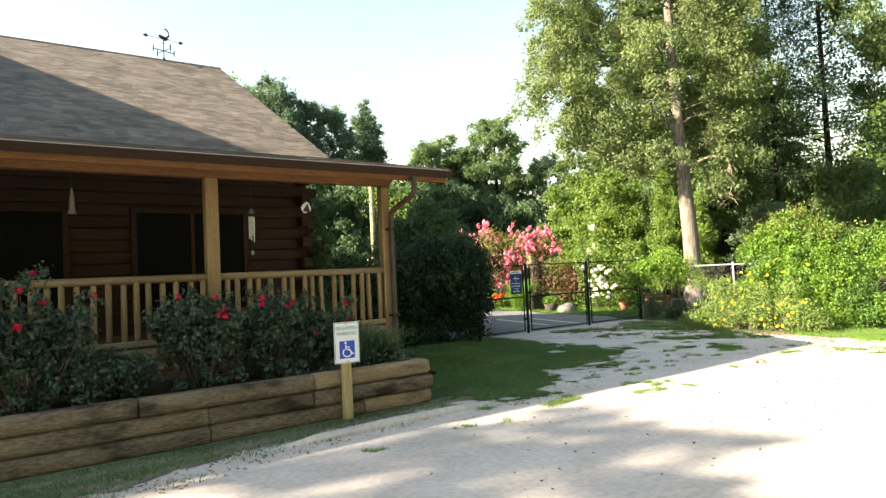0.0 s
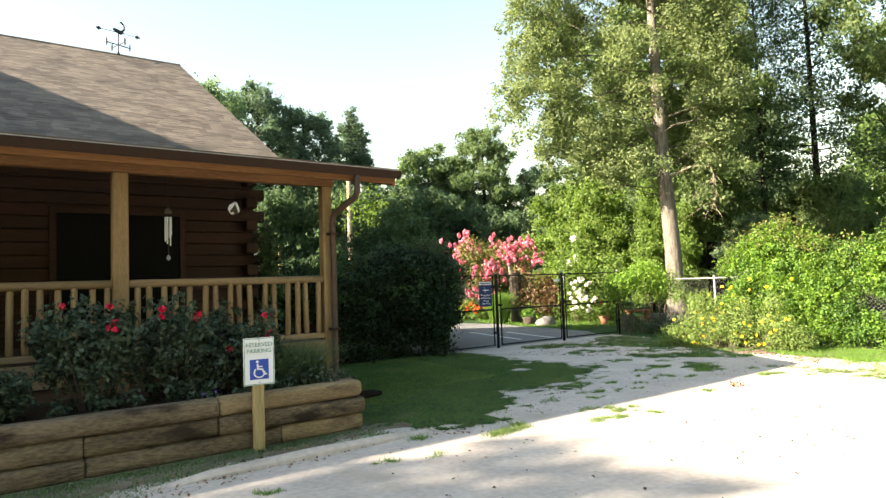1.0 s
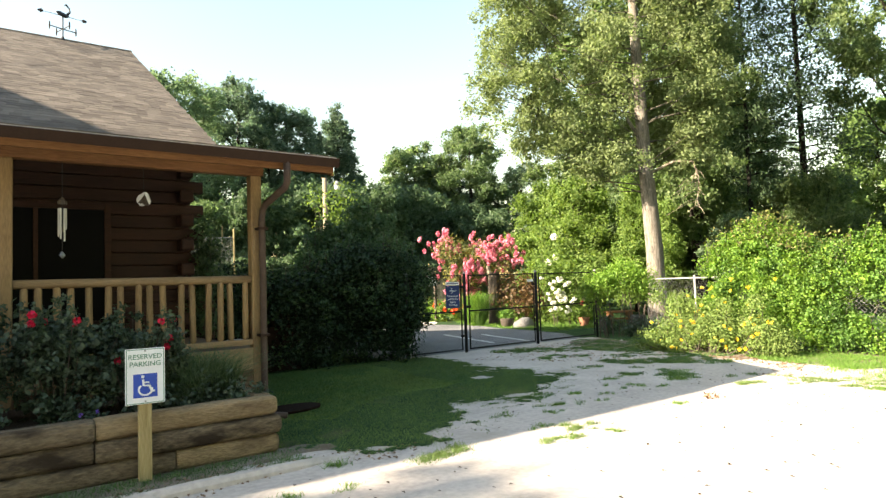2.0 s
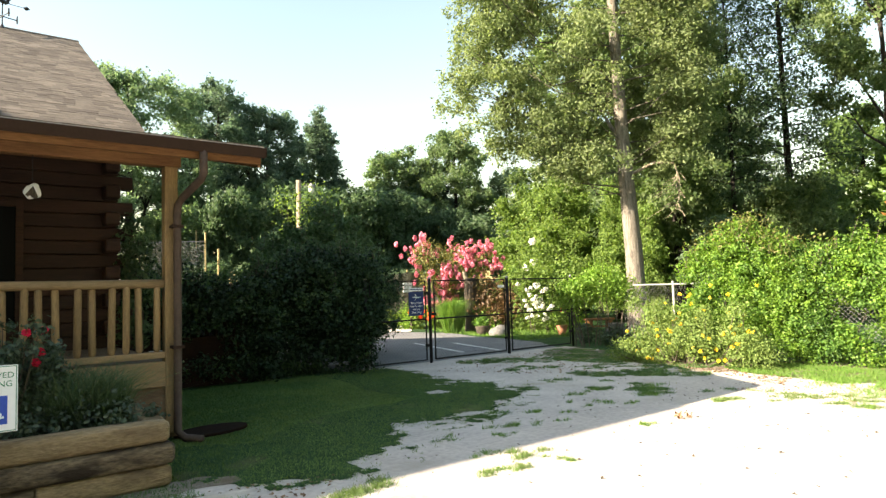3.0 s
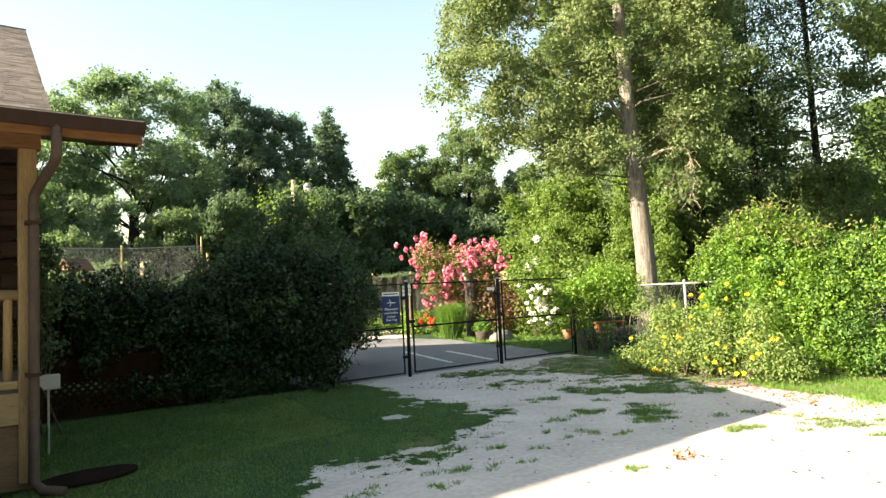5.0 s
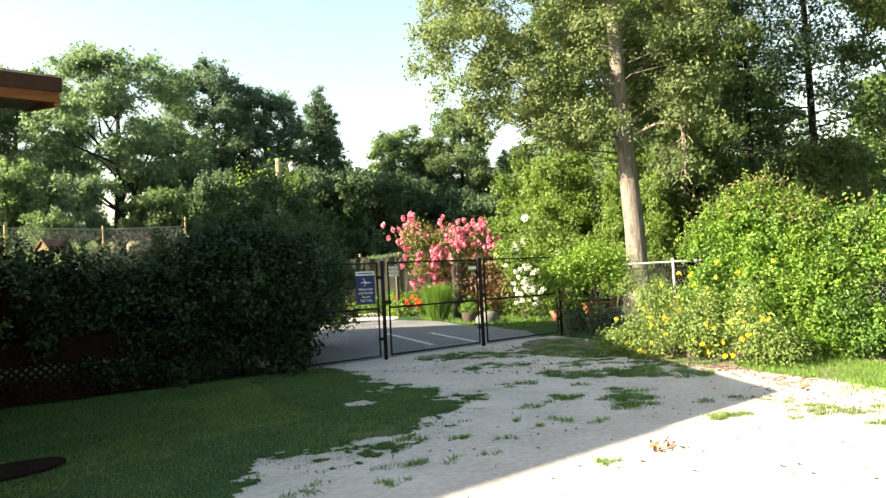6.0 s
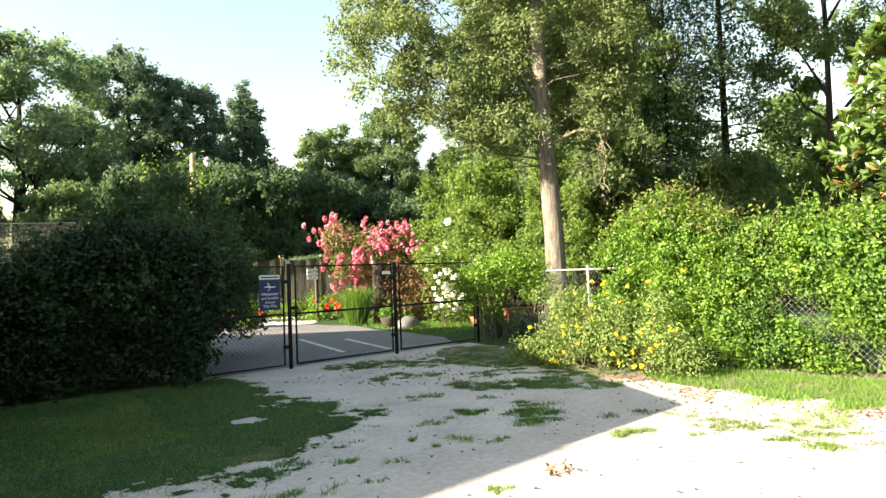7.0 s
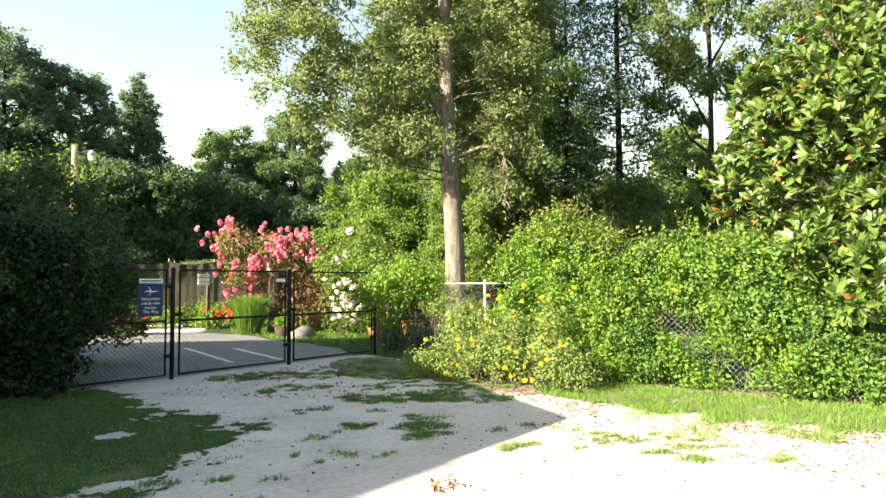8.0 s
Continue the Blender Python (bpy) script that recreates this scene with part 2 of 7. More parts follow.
LEAF_LITTER = leaf_material("dead_leaves", (0.12, 0.065, 0.035), (0.30, 0.19, 0.11), 0.8, 0.1)
LEAF_BRONZE = leaf_material("bronze_leaves", (0.07, 0.045, 0.02), (0.16, 0.09, 0.04), 0.5, 0.25)
LEAF_OLIVE = leaf_material("olive_leaves", (0.10, 0.12, 0.03), (0.19, 0.18, 0.06), 0.55, 0.35)
GRASS = leaf_material("lawn_blades", (0.052, 0.118, 0.038), (0.128, 0.225, 0.075), 0.6, 0.3)
GRASS_WORN = leaf_material("worn_blades", (0.088, 0.158, 0.045), (0.20, 0.28, 0.092), 0.65, 0.3)
GRASS_SUN = leaf_material("verge_blades", (0.07, 0.168, 0.024), (0.178, 0.295, 0.058), 0.6, 0.35)
GRASS_DRY = leaf_material("dry_blades", (0.30, 0.27, 0.08), (0.42, 0.36, 0.14), 0.7, 0.3)
GRASS_BLUE = leaf_material("clump_blades", (0.042, 0.085, 0.04), (0.12, 0.175, 0.09), 0.5, 0.25)

# ---- builders ----
def part(name, bm, mat, parent, label="", smooth=False):
    """Link a bmesh as one mesh object under a thing or a part."""
    me = bpy.data.meshes.new(name)
    bm.to_mesh(me)
    bm.free()
    return part_of(name, me, mat, parent, label, smooth)


def part_of(name, me, mat, parent, label="", smooth=False):
    if mat and not me.materials:
        me.materials.append(mat)
    if smooth:
        me.polygons.foreach_set("use_smooth", [True] * len(me.polygons))
    ob = new(name, me)
    ob.parent = parent
    if label:
        tagged(ob, label)
    return ob


def thing(name, x, y, z, label, category, group="", kind="", turn=0.0):
    """An Empty at the thing's base."""
    ob = tagged(new(name), label, category, group, kind)
    ob.matrix_basis = pose(x, y, z, 0, 0, turn)
    ob.empty_display_size = 0.1
    return ob


def box(bm, x0, x1, y0, y1, z0, z1, bevel=0.0, m=None):
    made = bmesh.ops.create_cube(bm, size=1.0)["verts"]
    bmesh.ops.scale(bm, vec=(x1 - x0, y1 - y0, z1 - z0), verts=made)
    bmesh.ops.translate(bm, vec=((x0 + x1) / 2, (y0 + y1) / 2, (z0 + z1) / 2), verts=made)
    if m is not None:
        bmesh.ops.transform(bm, matrix=m, verts=made)
    if bevel:
        edges = list({e for v in made for e in v.link_edges})
        bmesh.ops.bevel(bm, geom=edges, offset=bevel, segments=2, affect="EDGES", profile=0.5)
    return bm


def boxed(*a, **k):
    return box(bmesh.new(), *a, **k)


def tube(bm, points, radii, n=8, squash=1.0):
    """A round bar through points, tapering by radii."""
    points = [Vector(p) for p in points]
    if not hasattr(radii, "__len__"):
        radii = [radii] * len(points)
    rings = []
    side = None
    for i, p in enumerate(points):
        way = (points[min(i + 1, len(points) - 1)] - points[max(i - 1, 0)]).normalized()
        if side is None:
            side = way.orthogonal().normalized()
        side = (side - way * side.dot(way)).normalized()
        other = way.cross(side)
        rings.append([bm.verts.new(p + radii[i] * (math.cos(2 * math.pi * k / n) * side + math.sin(2 * math.pi * k / n) * other * squash)) for k in range(n)])
    for a, b in zip(rings, rings[1:]):
        for k in range(n):
            bm.faces.new((a[k], a[(k + 1) % n], b[(k + 1) % n], b[k]))
    bm.faces.new(list(reversed(rings[0])))
    bm.faces.new(rings[-1])
    return bm


def tubed(*a, **k):
    return tube(bmesh.new(), *a, **k)


def mesh_np(name, verts, faces):
    """A mesh from arrays; all faces have the same number of corners."""
    verts, faces = np.asarray(verts, np.float32), np.asarray(faces, np.int32)
    me = bpy.data.meshes.new(name)
    me.vertices.add(len(verts))
    me.vertices.foreach_set("co", verts.ravel())
    me.loops.add(faces.size)
    me.loops.foreach_set("vertex_index", faces.ravel())
    me.polygons.add(len(faces))
    me.polygons.foreach_set("loop_start", np.arange(len(faces), dtype=np.int32) * faces.shape[1])
    me.update(calc_edges=True)
    return me


def leaves(name, spots, out, size, rng, aspect=0.5, wild=0.8, droop=0.0, fold=0.25, squash=1.0, simple=False):
    """Folded pointed leaves: one at each spot, facing roughly outwards."""
    n = len(spots)
    size = size * rng.uniform(0.65, 1.3, (n, 1))
    normal = out + wild * rng.normal(size=(n, 3))
    normal /= np.linalg.norm(normal, axis=1, keepdims=True) + 1e-9
    way = rng.normal(size=(n, 3))
    way[:, 2] -= droop
    way -= normal * (way * normal).sum(1, keepdims=True)
    way /= np.linalg.norm(way, axis=1, keepdims=True) + 1e-9
    side = np.cross(normal, way)
    base, tip = spots - way * size * 0.5, spots + way * size * 0.5
    if simple:
        verts = np.stack([base + side * size * aspect * 0.5, base - side * size * aspect * 0.5 + way * size * 0.3, tip], 1).reshape(-1, 3)
        return mesh_np(name, verts, np.arange(3 * n).reshape(-1, 3))
    mid = spots - way * size * 0.05 + normal * size * fold * aspect
    verts = np.stack([base, mid + side * size * aspect * 0.5, tip, mid - side * size * aspect * 0.5], 1)
    if squash != 1.0:
        verts = spots[:, None] + (verts - spots[:, None]) * np.array([1, 1, squash])
    verts = verts.reshape(-1, 3)
    i = np.arange(n)[:, None] * 4
    faces = np.concatenate([i + np.array([[0, 1, 2]]), i + np.array([[0, 2, 3]])], 1).reshape(-1, 3)
    return mesh_np(name, verts, faces)


def puffs(rng, clumps, n, tuft=0.22, per=60, shell=0.45):
    """Places and outward ways for n leaves in many small tufts over ellipsoids (x, y, z, rx, ry, rz)."""
    clumps = np.asarray(clumps, float)
    weight = (clumps[:, 3] * clumps[:, 4] * clumps[:, 5]) ** (2 / 3)
    tufts = max(4, n // per)
    which = rng.choice(len(clumps), tufts, p=weight / weight.sum())
    way = rng.normal(size=(tufts, 3))
    way /= np.linalg.norm(way, axis=1, keepdims=True)
    reach = rng.uniform(shell, 1.0, (tufts, 1)) ** 0.6
    centre = clumps[which, :3] + way * reach * clumps[which, 3:]
    pick = rng.integers(0, tufts, n)
    spread = rng.normal(size=(n, 3))
    spots = centre[pick] + spread * (tuft * rng.uniform(0.6, 1.4, (tufts, 1)))[pick]
    out = way[pick] * 0.7 + spread * 0.35 + np.array([0, 0, 0.35])
    return spots, out, centre


def rosettes(name, tips, ways, each, size, rng, aspect=0.4, open_=0.9):
    """Whorls of broad pointed leaves round twig tips."""
    n = len(tips) * each
    tip, way = np.repeat(tips, each, 0), np.repeat(ways / np.linalg.norm(ways, axis=1, keepdims=True), each, 0)
    around = rng.normal(size=(n, 3))
    around -= way * (around * way).sum(1, keepdims=True)
    around /= np.linalg.norm(around, axis=1, keepdims=True)
    lean = rng.uniform(0.35, 1.0, (n, 1)) * open_
    out = way * (1 - 0.75 * lean) + around * lean
    out /= np.linalg.norm(out, axis=1, keepdims=True)
    side = np.cross(out, way + 0.15 * rng.normal(size=(n, 3)))
    side /= np.linalg.norm(side, axis=1, keepdims=True)
    up = np.cross(side, out)
    length = size * rng.uniform(0.7, 1.2, (n, 1))
    verts = []
    for along, wide, lift in ((0.05, 0, 0), (0.35, 0.5, 0.05), (0.35, -0.5, 0.05), (0.7, 0.42, 0.05), (0.7, -0.42, 0.05), (1.0, 0, -0.05), (0.5, 0, -0.02)):
        verts.append(tip + out * length * along + side * length * aspect * wide + up * length * lift)
    verts = np.stack(verts, 1).reshape(-1, 3)
    i = np.arange(n)[:, None] * 7
    faces = np.concatenate([i + np.array([f]) for f in ((0, 1, 6), (0, 6, 2), (1, 3, 6), (2, 6, 4), (3, 5, 6), (4, 6, 5))], 1).reshape(-1, 3)
    return mesh_np(name, verts, faces)


def blades(name, roots, height, width, rng, lean=0.35, arch=False):
    """Grass: one thin pointed blade at each root; arch gives a bent blade of two pieces."""
    n = len(roots)
    h = height * rng.uniform(0.45, 1.25, (n, 1))
    turn = rng.uniform(0, 2 * math.pi, n)
    side = np.stack([np.cos(turn), np.sin(turn), np.zeros(n)], 1) * width * 0.5
    way = rng.normal(size=(n, 3)) * lean
    way[:, 2] = 1.0
    way /= np.linalg.norm(way, axis=1, keepdims=True)
    if not arch:
        verts = np.stack([roots - side, roots + side, roots + way * h], 1).reshape(-1, 3)
        return mesh_np(name, verts, np.arange(3 * n).reshape(-1, 3))
    mid = roots + way * h * 0.6
    out = way * np.array([[1.0, 1.0, 0.0]])
    tip = mid + out * h * 1.1 + np.array([0, 0, 1.0]) * h * 0.22
    verts = np.stack([roots - side, roots + side, mid + side * 0.7, mid - side * 0.7, tip], 1).reshape(-1, 3)
    i = np.arange(n)[:, None] * 5
    faces = np.concatenate([i + np.array([[0, 1, 2]]), i + np.array([[0, 2, 3]]), i + np.array([[3, 2, 4]])], 1).reshape(-1, 3)
    return mesh_np(name, verts, faces)


def inside(poly, pts):
    """Which points lie in a polygon."""
    poly = np.asarray(poly, float)
    hit = np.zeros(len(pts), bool)
    for (x0, y0), (x1, y1) in zip(poly, np.roll(poly, -1, 0)):
        cross = (y0 > pts[:, 1]) != (y1 > pts[:, 1])
        with np.errstate(divide="ignore", invalid="ignore"):
            at = (x1 - x0) * (pts[:, 1] - y0) / (y1 - y0) + x0
        hit ^= cross & (pts[:, 0] < at)
    return hit


def rough_outline(poly, rng, step=0.12, amount=0.10):
    """The polygon with a ragged edge."""
    made = []
    for a, b in zip(poly, poly[1:] + poly[:1]):
        a, b = Vector(a), Vector(b)
        k = max(1, int((b - a).length / step))
        across = Vector((-(b - a).y, (b - a).x)).normalized()
        for i in range(k):
            p = a + (b - a) * i / k
            w = noise.noise(Vector((p.x * 1.7, p.y * 1.7, 3.0))) + 0.6 * noise.noise(Vector((p.x * 6, p.y * 6, 9.0)))
            made.append(p + across * amount * 1.6 * w)
    return made


def sheet(name, poly, z, mat, rng, label, category, amount=0.10, step=0.12):
    """A flat ground patch with a ragged edge."""
    bm = bmesh.new()
    bm.faces.new([bm.verts.new((p.x, p.y, z)) for p in rough_outline([tuple(p) for p in poly], rng, step, amount)])
    bmesh.ops.triangulate(bm, faces=bm.faces[:])
    ob = part(name, bm, mat, None)
    return tagged(ob, label, category, kind="structure")


def words(text, size, mat, parent, m, name="lettering", label="", thick=0.001, spread=1.0):
    """Lettering in the built-in font as a mesh, centred at the pose m."""
    cu = bpy.data.curves.new(name, "FONT")
    cu.body, cu.size, cu.align_x, cu.align_y, cu.extrude = text, size, "CENTER", "CENTER", thick
    cu.space_character = spread
    tmp = bpy.data.objects.new(name, cu)
    me = bpy.data.meshes.new_from_object(tmp)
    bpy.data.objects.remove(tmp)
    ob = part_of(name, me, mat, parent, label)
    ob.matrix_basis = m
    return ob

# ---- ground ----
rng = np.random.default_rng(7)
bm = bmesh.new()
n = 60
grid = [[bm.verts.new((math.copysign(abs(u) ** 3, u) * 700 + 8, math.copysign(abs(v) ** 3, v) * 700 + 8, 0.0)) for u in np.linspace(-1, 1, n)] for v in np.linspace(-1, 1, n)]
for i in range(n - 1):
    for j in range(n - 1):
        bm.faces.new((grid[i][j], grid[i][j + 1], grid[i + 1][j + 1], grid[i + 1][j]))
tagged(part("ground", bm, TURF, None), "dark green turf with bare patches", "ground", kind="structure")

LAWN = [(4.5, 6.65), (5.05, 6.2), (5.6, 5.88), (6.1, 6.0), (6.45, 6.5), (7.0, 6.98), (7.45, 7.1), (7.8, 6.86), (8.1, 6.88), (8.5, 7.2), (8.95, 7.4), (9.5, 7.72), (9.85, 8.0), (9.8, 8.8), (9.6, 9.6), (9.85, 10.6), (9.95, 12.0), (5.2, 12.2), (5.0, 8.5), (4.6, 8.3)]
def edge_distance(ring, pts):
    """How far points lie from a broken line."""
    ring, gap = np.asarray(ring), np.full(len(pts), 9.0)
    for (ax, ay), (bx, by) in zip(ring, ring[1:]):
        way = np.array([bx - ax, by - ay])
        k = np.clip(((pts[:, :2] - (ax, ay)) @ way) / (way @ way), 0, 1)[:, None]
        gap = np.minimum(gap, np.linalg.norm(pts[:, :2] - (np.array([ax, ay]) + k * way), axis=1))
    return gap


def patchy(pts, fx, fy, seed):
    """Smooth noise over the ground."""
    return np.array([noise.noise(Vector((x * fx, y * fy, seed))) for x, y, _ in pts])


BARE = [(8.86, 8.74, 0.24, 0.2, 1.9), (9.35, 8.2, 0.3, 0.12, 0.9), (7.3, 7.35, 0.3, 0.12, 0.8), (8.1, 7.15, 0.25, 0.1, 0.7)]


def growth(pts, depth):
    """How well the lawn grows at places so deep within its edge; above nought it stands."""
    bare = sum(k * np.exp(-(((pts[:, 0] - x) / a) ** 2 + ((pts[:, 1] - y) / b) ** 2)) for x, y, a, b, k in BARE)
    return np.minimum(depth, 0.6) * 1.7 + 0.8 * patchy(pts, 2.2, 2.2, 5) + 0.6 * patchy(pts, 6, 6, 15) - bare + 0.08


DRIVE = [(-14, 6.9), (0.6, 6.9), (2.2, 6.9), (4.3, 6.85)] + [(x - 0.06, y + 0.08) for x, y in LAWN[1:3]] + [(x - 0.5, y + 0.6) for x, y in LAWN[3:17]] + [
    (15.5, 12.05), (15.3, 10.9), (14.3, 10.0), (14.0, 8.9), (13.9, 7.6), (14.2, 6.5), (14.4, 5.2), (14.3, 3.6), (14.2, 2.0), (14.6, -1.0), (15.5, -16), (-14, -16)]
sheet("drive", DRIVE, 0.006, SAND, rng, "pale sandy gravel drive", "drive", 0.04, 0.04)
# turf that ends in ragged tongues over the sand, with bare holes
step = 0.045
cells = np.array([(x, y, 0.0) for x in np.arange(4.6, 10.7, step) for y in np.arange(5.5, 12.1, step)])
depth = edge_distance(LAWN[:17], cells) * np.where(inside(LAWN, cells), 1, -1)
near = (depth > -0.6) & (depth < 1.4)
cells, depth = cells[near], depth[near]
cells = cells[growth(cells, depth) + 0.12 * rng.uniform(-1, 1, len(cells)) > 0]
corner = np.array([(-0.5, -0.5, 0), (0.5, -0.5, 0), (0.5, 0.5, 0), (-0.5, 0.5, 0)]) * step
verts = (cells[:, None] + corner + np.array([0, 0, 0.011])).reshape(-1, 3)
quads = np.arange(len(verts)).reshape(-1, 4)
tagged(part_of("lawn_turf", mesh_np("lawn_turf", verts, np.concatenate([quads[:, :3], quads[:, [0, 2, 3]]])), TURF, None), "ragged edge of the turf over the sand", "turf", kind="stuff")
sheet("bare_patch", [(8.5, 8.5), (9.2, 8.45), (9.25, 9.0), (8.5, 9.05)], 0.007, SAND, rng, "bare sandy patch in the lawn", "sand", 0.05, 0.1)
sheet("dirt_strip", [(-6, 5.5), (-0.2, 5.6), (0.8, 5.75), (1.6, 5.95), (3.0, 6.2), (4.6, 6.36), (5.0, 6.45), (4.7, 6.72), (-6, 6.72)], 0.010, DIRT, rng, "brown dirt along the foot of the raised bed", "dirt", 0.10, 0.05)
sheet("dirt_patch", [(13.3, 6.6), (13.9, 6.1), (14.3, 7.4), (14.5, 9.6), (14.1, 10.4), (13.7, 9.2), (13.5, 8.0)], 0.010, DIRT, rng, "worn brown dirt at the foot of the bushes", "dirt", 0.14, 0.04)
sheet("verge_dirt", [(13.5, 6.1), (14.0, 6.3), (15.4, 6.2), (15.6, -2.0), (13.3, -2.0), (13.2, 1.5), (13.6, 3.0), (13.4, 4.5)], 0.020, DIRT, rng, "brown leaf-littered soil under the hedge", "dirt", 0.12, 0.05)
PAVED = [(9.2, 12.12), (15.2, 12.12), (16.0, 13.4), (16.4, 15.0), (16.6, 17.0), (17.2, 18.9), (16.8, 20.6), (15.2, 22.6), (11.5, 22.6), (9.5, 19)]
sheet("pavement", PAVED, 0.008, ASPHALT, rng, "grey worn asphalt parking area", "pavement", 0.05)
sheet("path", [(12.0, 21.6), (15.2, 22.6), (16.8, 20.8), (18.0, 22.4), (19.4, 25.6), (16.0, 26.2), (12.0, 24.4)], 0.014, SAND, rng, "pale gravel path", "path", 0.08)
for (x0, y0), (x1, y1) in (((12.96, 13.1), (13.86, 16.4)), ((13.81, 12.7), (14.53, 15.4))):
    way = Vector((x1 - x0, y1 - y0, 0))
    bm = boxed(0, way.length, -0.06, 0.06, 0, 0.004)
    ob = tagged(part("parking_line", bm, PAINT_LINE, None), "worn white parking line", "line", "parking lines", "structure")
    ob.matrix_basis = pose(x0, y0, 0.013, 0, 0, math.degrees(math.atan2(way.y, way.x)))


def scatter(poly, count, rng, edge=None):
    """Random points of a polygon."""
    p = np.asarray(poly, float)
    pts = rng.uniform(p.min(0), p.max(0), (count * 3, 2))
    pts = pts[inside(p, pts)][:count]
    return np.concatenate([pts, np.zeros((len(pts), 1))], 1)


def grass_stuff(name, label, roots, height, width, mat, lean=0.5):
    ob = part_of(name, blades(name, roots, height, width, rng, lean), mat, None)
    return tagged(ob, label, "grass", kind="stuff")


# mown grass, thick away from the drive, breaking up into tongues and tufts along it
roots = np.stack([rng.uniform(4.4, 10.6, 240000), rng.uniform(5.5, 12.2, 240000), np.zeros(240000)], 1)
within = inside(LAWN, roots)
depth = edge_distance(LAWN[:17], roots) * np.where(within, 1, -1)
roots, depth = roots[depth > -0.8], depth[depth > -0.8]
fleck = patchy(roots, 7, 7, 15)
keep = growth(roots, depth) + 0.35 * rng.uniform(-1, 1, len(roots)) > 0
worn = patchy(roots, 1.1, 1.1, 31) + 0.5 * fleck + 0.3 * rng.uniform(-1, 1, len(roots)) - 0.3 * depth
lush = keep & (worn < -0.72)
grass_stuff("lawn_grass", "short shaded green lawn grass beside the porch", roots[lush], 0.038, 0.011, GRASS, 0.9)
grass_stuff("pale_lawn_grass", "paler worn grass towards the edge of the lawn", roots[keep & ~lush], 0.034, 0.011, GRASS_WORN, 1.0)
roots = np.concatenate([scatter([(-0.3, 6.36), (4.6, 6.44), (4.6, 6.64), (-0.3, 6.6)], 5200, rng), scatter([(-0.3, 5.55), (2.0, 6.0), (4.6, 6.1), (4.6, 6.62), (-0.3, 6.55)], 15000, rng), scatter([(-0.3, 5.1), (1.5, 5.6), (1.5, 6.2), (-0.3, 6.3)], 4000, rng)])
roots = np.concatenate([roots, scatter([(-0.6, 4.7), (0.6, 5.0), (1.6, 5.5), (2.6, 5.9), (2.6, 6.2), (-0.6, 6.2)], 9000, rng)])
sparse = np.array([noise.noise(Vector((x * 2.5, y * 2.5, 2))) for x, y, _ in roots])
grass_stuff("strip_grass", "thin grass along the foot of the raised bed", roots[sparse + 0.4 * rng.uniform(-1, 1, len(roots)) + 1.1 * (roots[:, 1] - np.interp(roots[:, 0], [-0.5, 2.0, 4.6], [5.75, 6.1, 6.4])) > -0.18], 0.045, 0.009, GRASS, 0.9)
# patches of grass on the sand before the gate: x, y, half sizes along and across, turned with the gate
PATCHES = [(12.12, 11.08, 0.7, 0.45, 1), (12.83, 10.45, 0.28, 0.5, 0.5), (11.29, 9.69, 0.13, 0.3, 0.8), (11.72, 9.75, 0.18, 0.26, 0.8), (12.06, 9.47, 0.17, 0.26, 0.5), (13.6, 9.52, 0.56, 0.6, 0.8), (13.68, 8.97, 0.45, 0.6, 0.8), (10.89, 8.14, 0.34, 0.21, 0.3), (11.75, 8.42, 0.2, 0.3, 0.8),
           (11.8, 8.16, 0.24, 0.3, 0.8), (12.18, 7.86, 0.45, 0.33, 1.1), (12.41, 7.48, 0.3, 0.33, 1.1), (12.66, 7.02, 0.36, 0.24, 0.5), (11.34, 7.55, 0.08, 0.1, 0.6), (11.32, 6.95, 0.14, 0.15, 0.9), (11.0, 6.63, 0.24, 0.18, 1.4), (11.15, 6.38, 0.15, 0.1, 0.7), (10.89, 6.28, 0.11, 0.14, 0.7),
           (10.63, 6.28, 0.15, 0.16, 1.4), (10.6, 7.15, 0.18, 0.11, 1.4), (11.67, 5.74, 0.09, 0.08, 0.5), (11.37, 5.89, 0.07, 0.08, 0.5), (12.71, 8.68, 0.5, 0.36, 0.4), (13.15, 7.67, 0.48, 0.43, 0.5), (14.15, 8.65, 0.46, 0.51, 0.7), (8.32, 6.97, 0.09, 0.06, 0.9), (8.4, 6.82, 0.05, 0.04, 0.6), (8.15, 6.76, 0.1, 0.07, 0.9),
           (13.0, 10.3, 0.5, 0.3, 0.6), (13.65, 9.95, 0.55, 0.35, 0.7), (14.4, 9.65, 0.6, 0.4, 0.8), (14.8, 10.5, 0.6, 0.6, 0.9), (14.0, 10.7, 0.6, 0.5, 0.8), (14.7, 11.2, 0.5, 0.4, 0.8), (13.7, 10.3, 0.4, 0.4, 0.8), (15.0, 9.3, 0.35, 0.5, 0.8), (13.5, 7.9, 0.4, 0.4, 0.7), (12.5, 7.72, 0.3, 0.4, 0.6), (13.9, 7.6, 0.35, 0.5, 0.7), (12.95, 6.9, 0.25, 0.35, 0.4)]
DRY_PATCHES = [(11.67, 4.81, 0.27, 0.27, 1), (12.0, 4.55, 0.27, 0.19, 0.8), (12.0, 4.13, 0.26, 0.2, 1), (11.49, 4.31, 0.15, 0.1, 1), (11.44, 3.91, 0.12, 0.07, 1), (11.89, 3.4, 0.1, 0.08, 1), (10.92, 5.43, 0.12, 0.12, 1.2), (11.83, 5.37, 0.17, 0.15, 0.3), (11.26, 4.84, 0.1, 0.1, 0.4)]


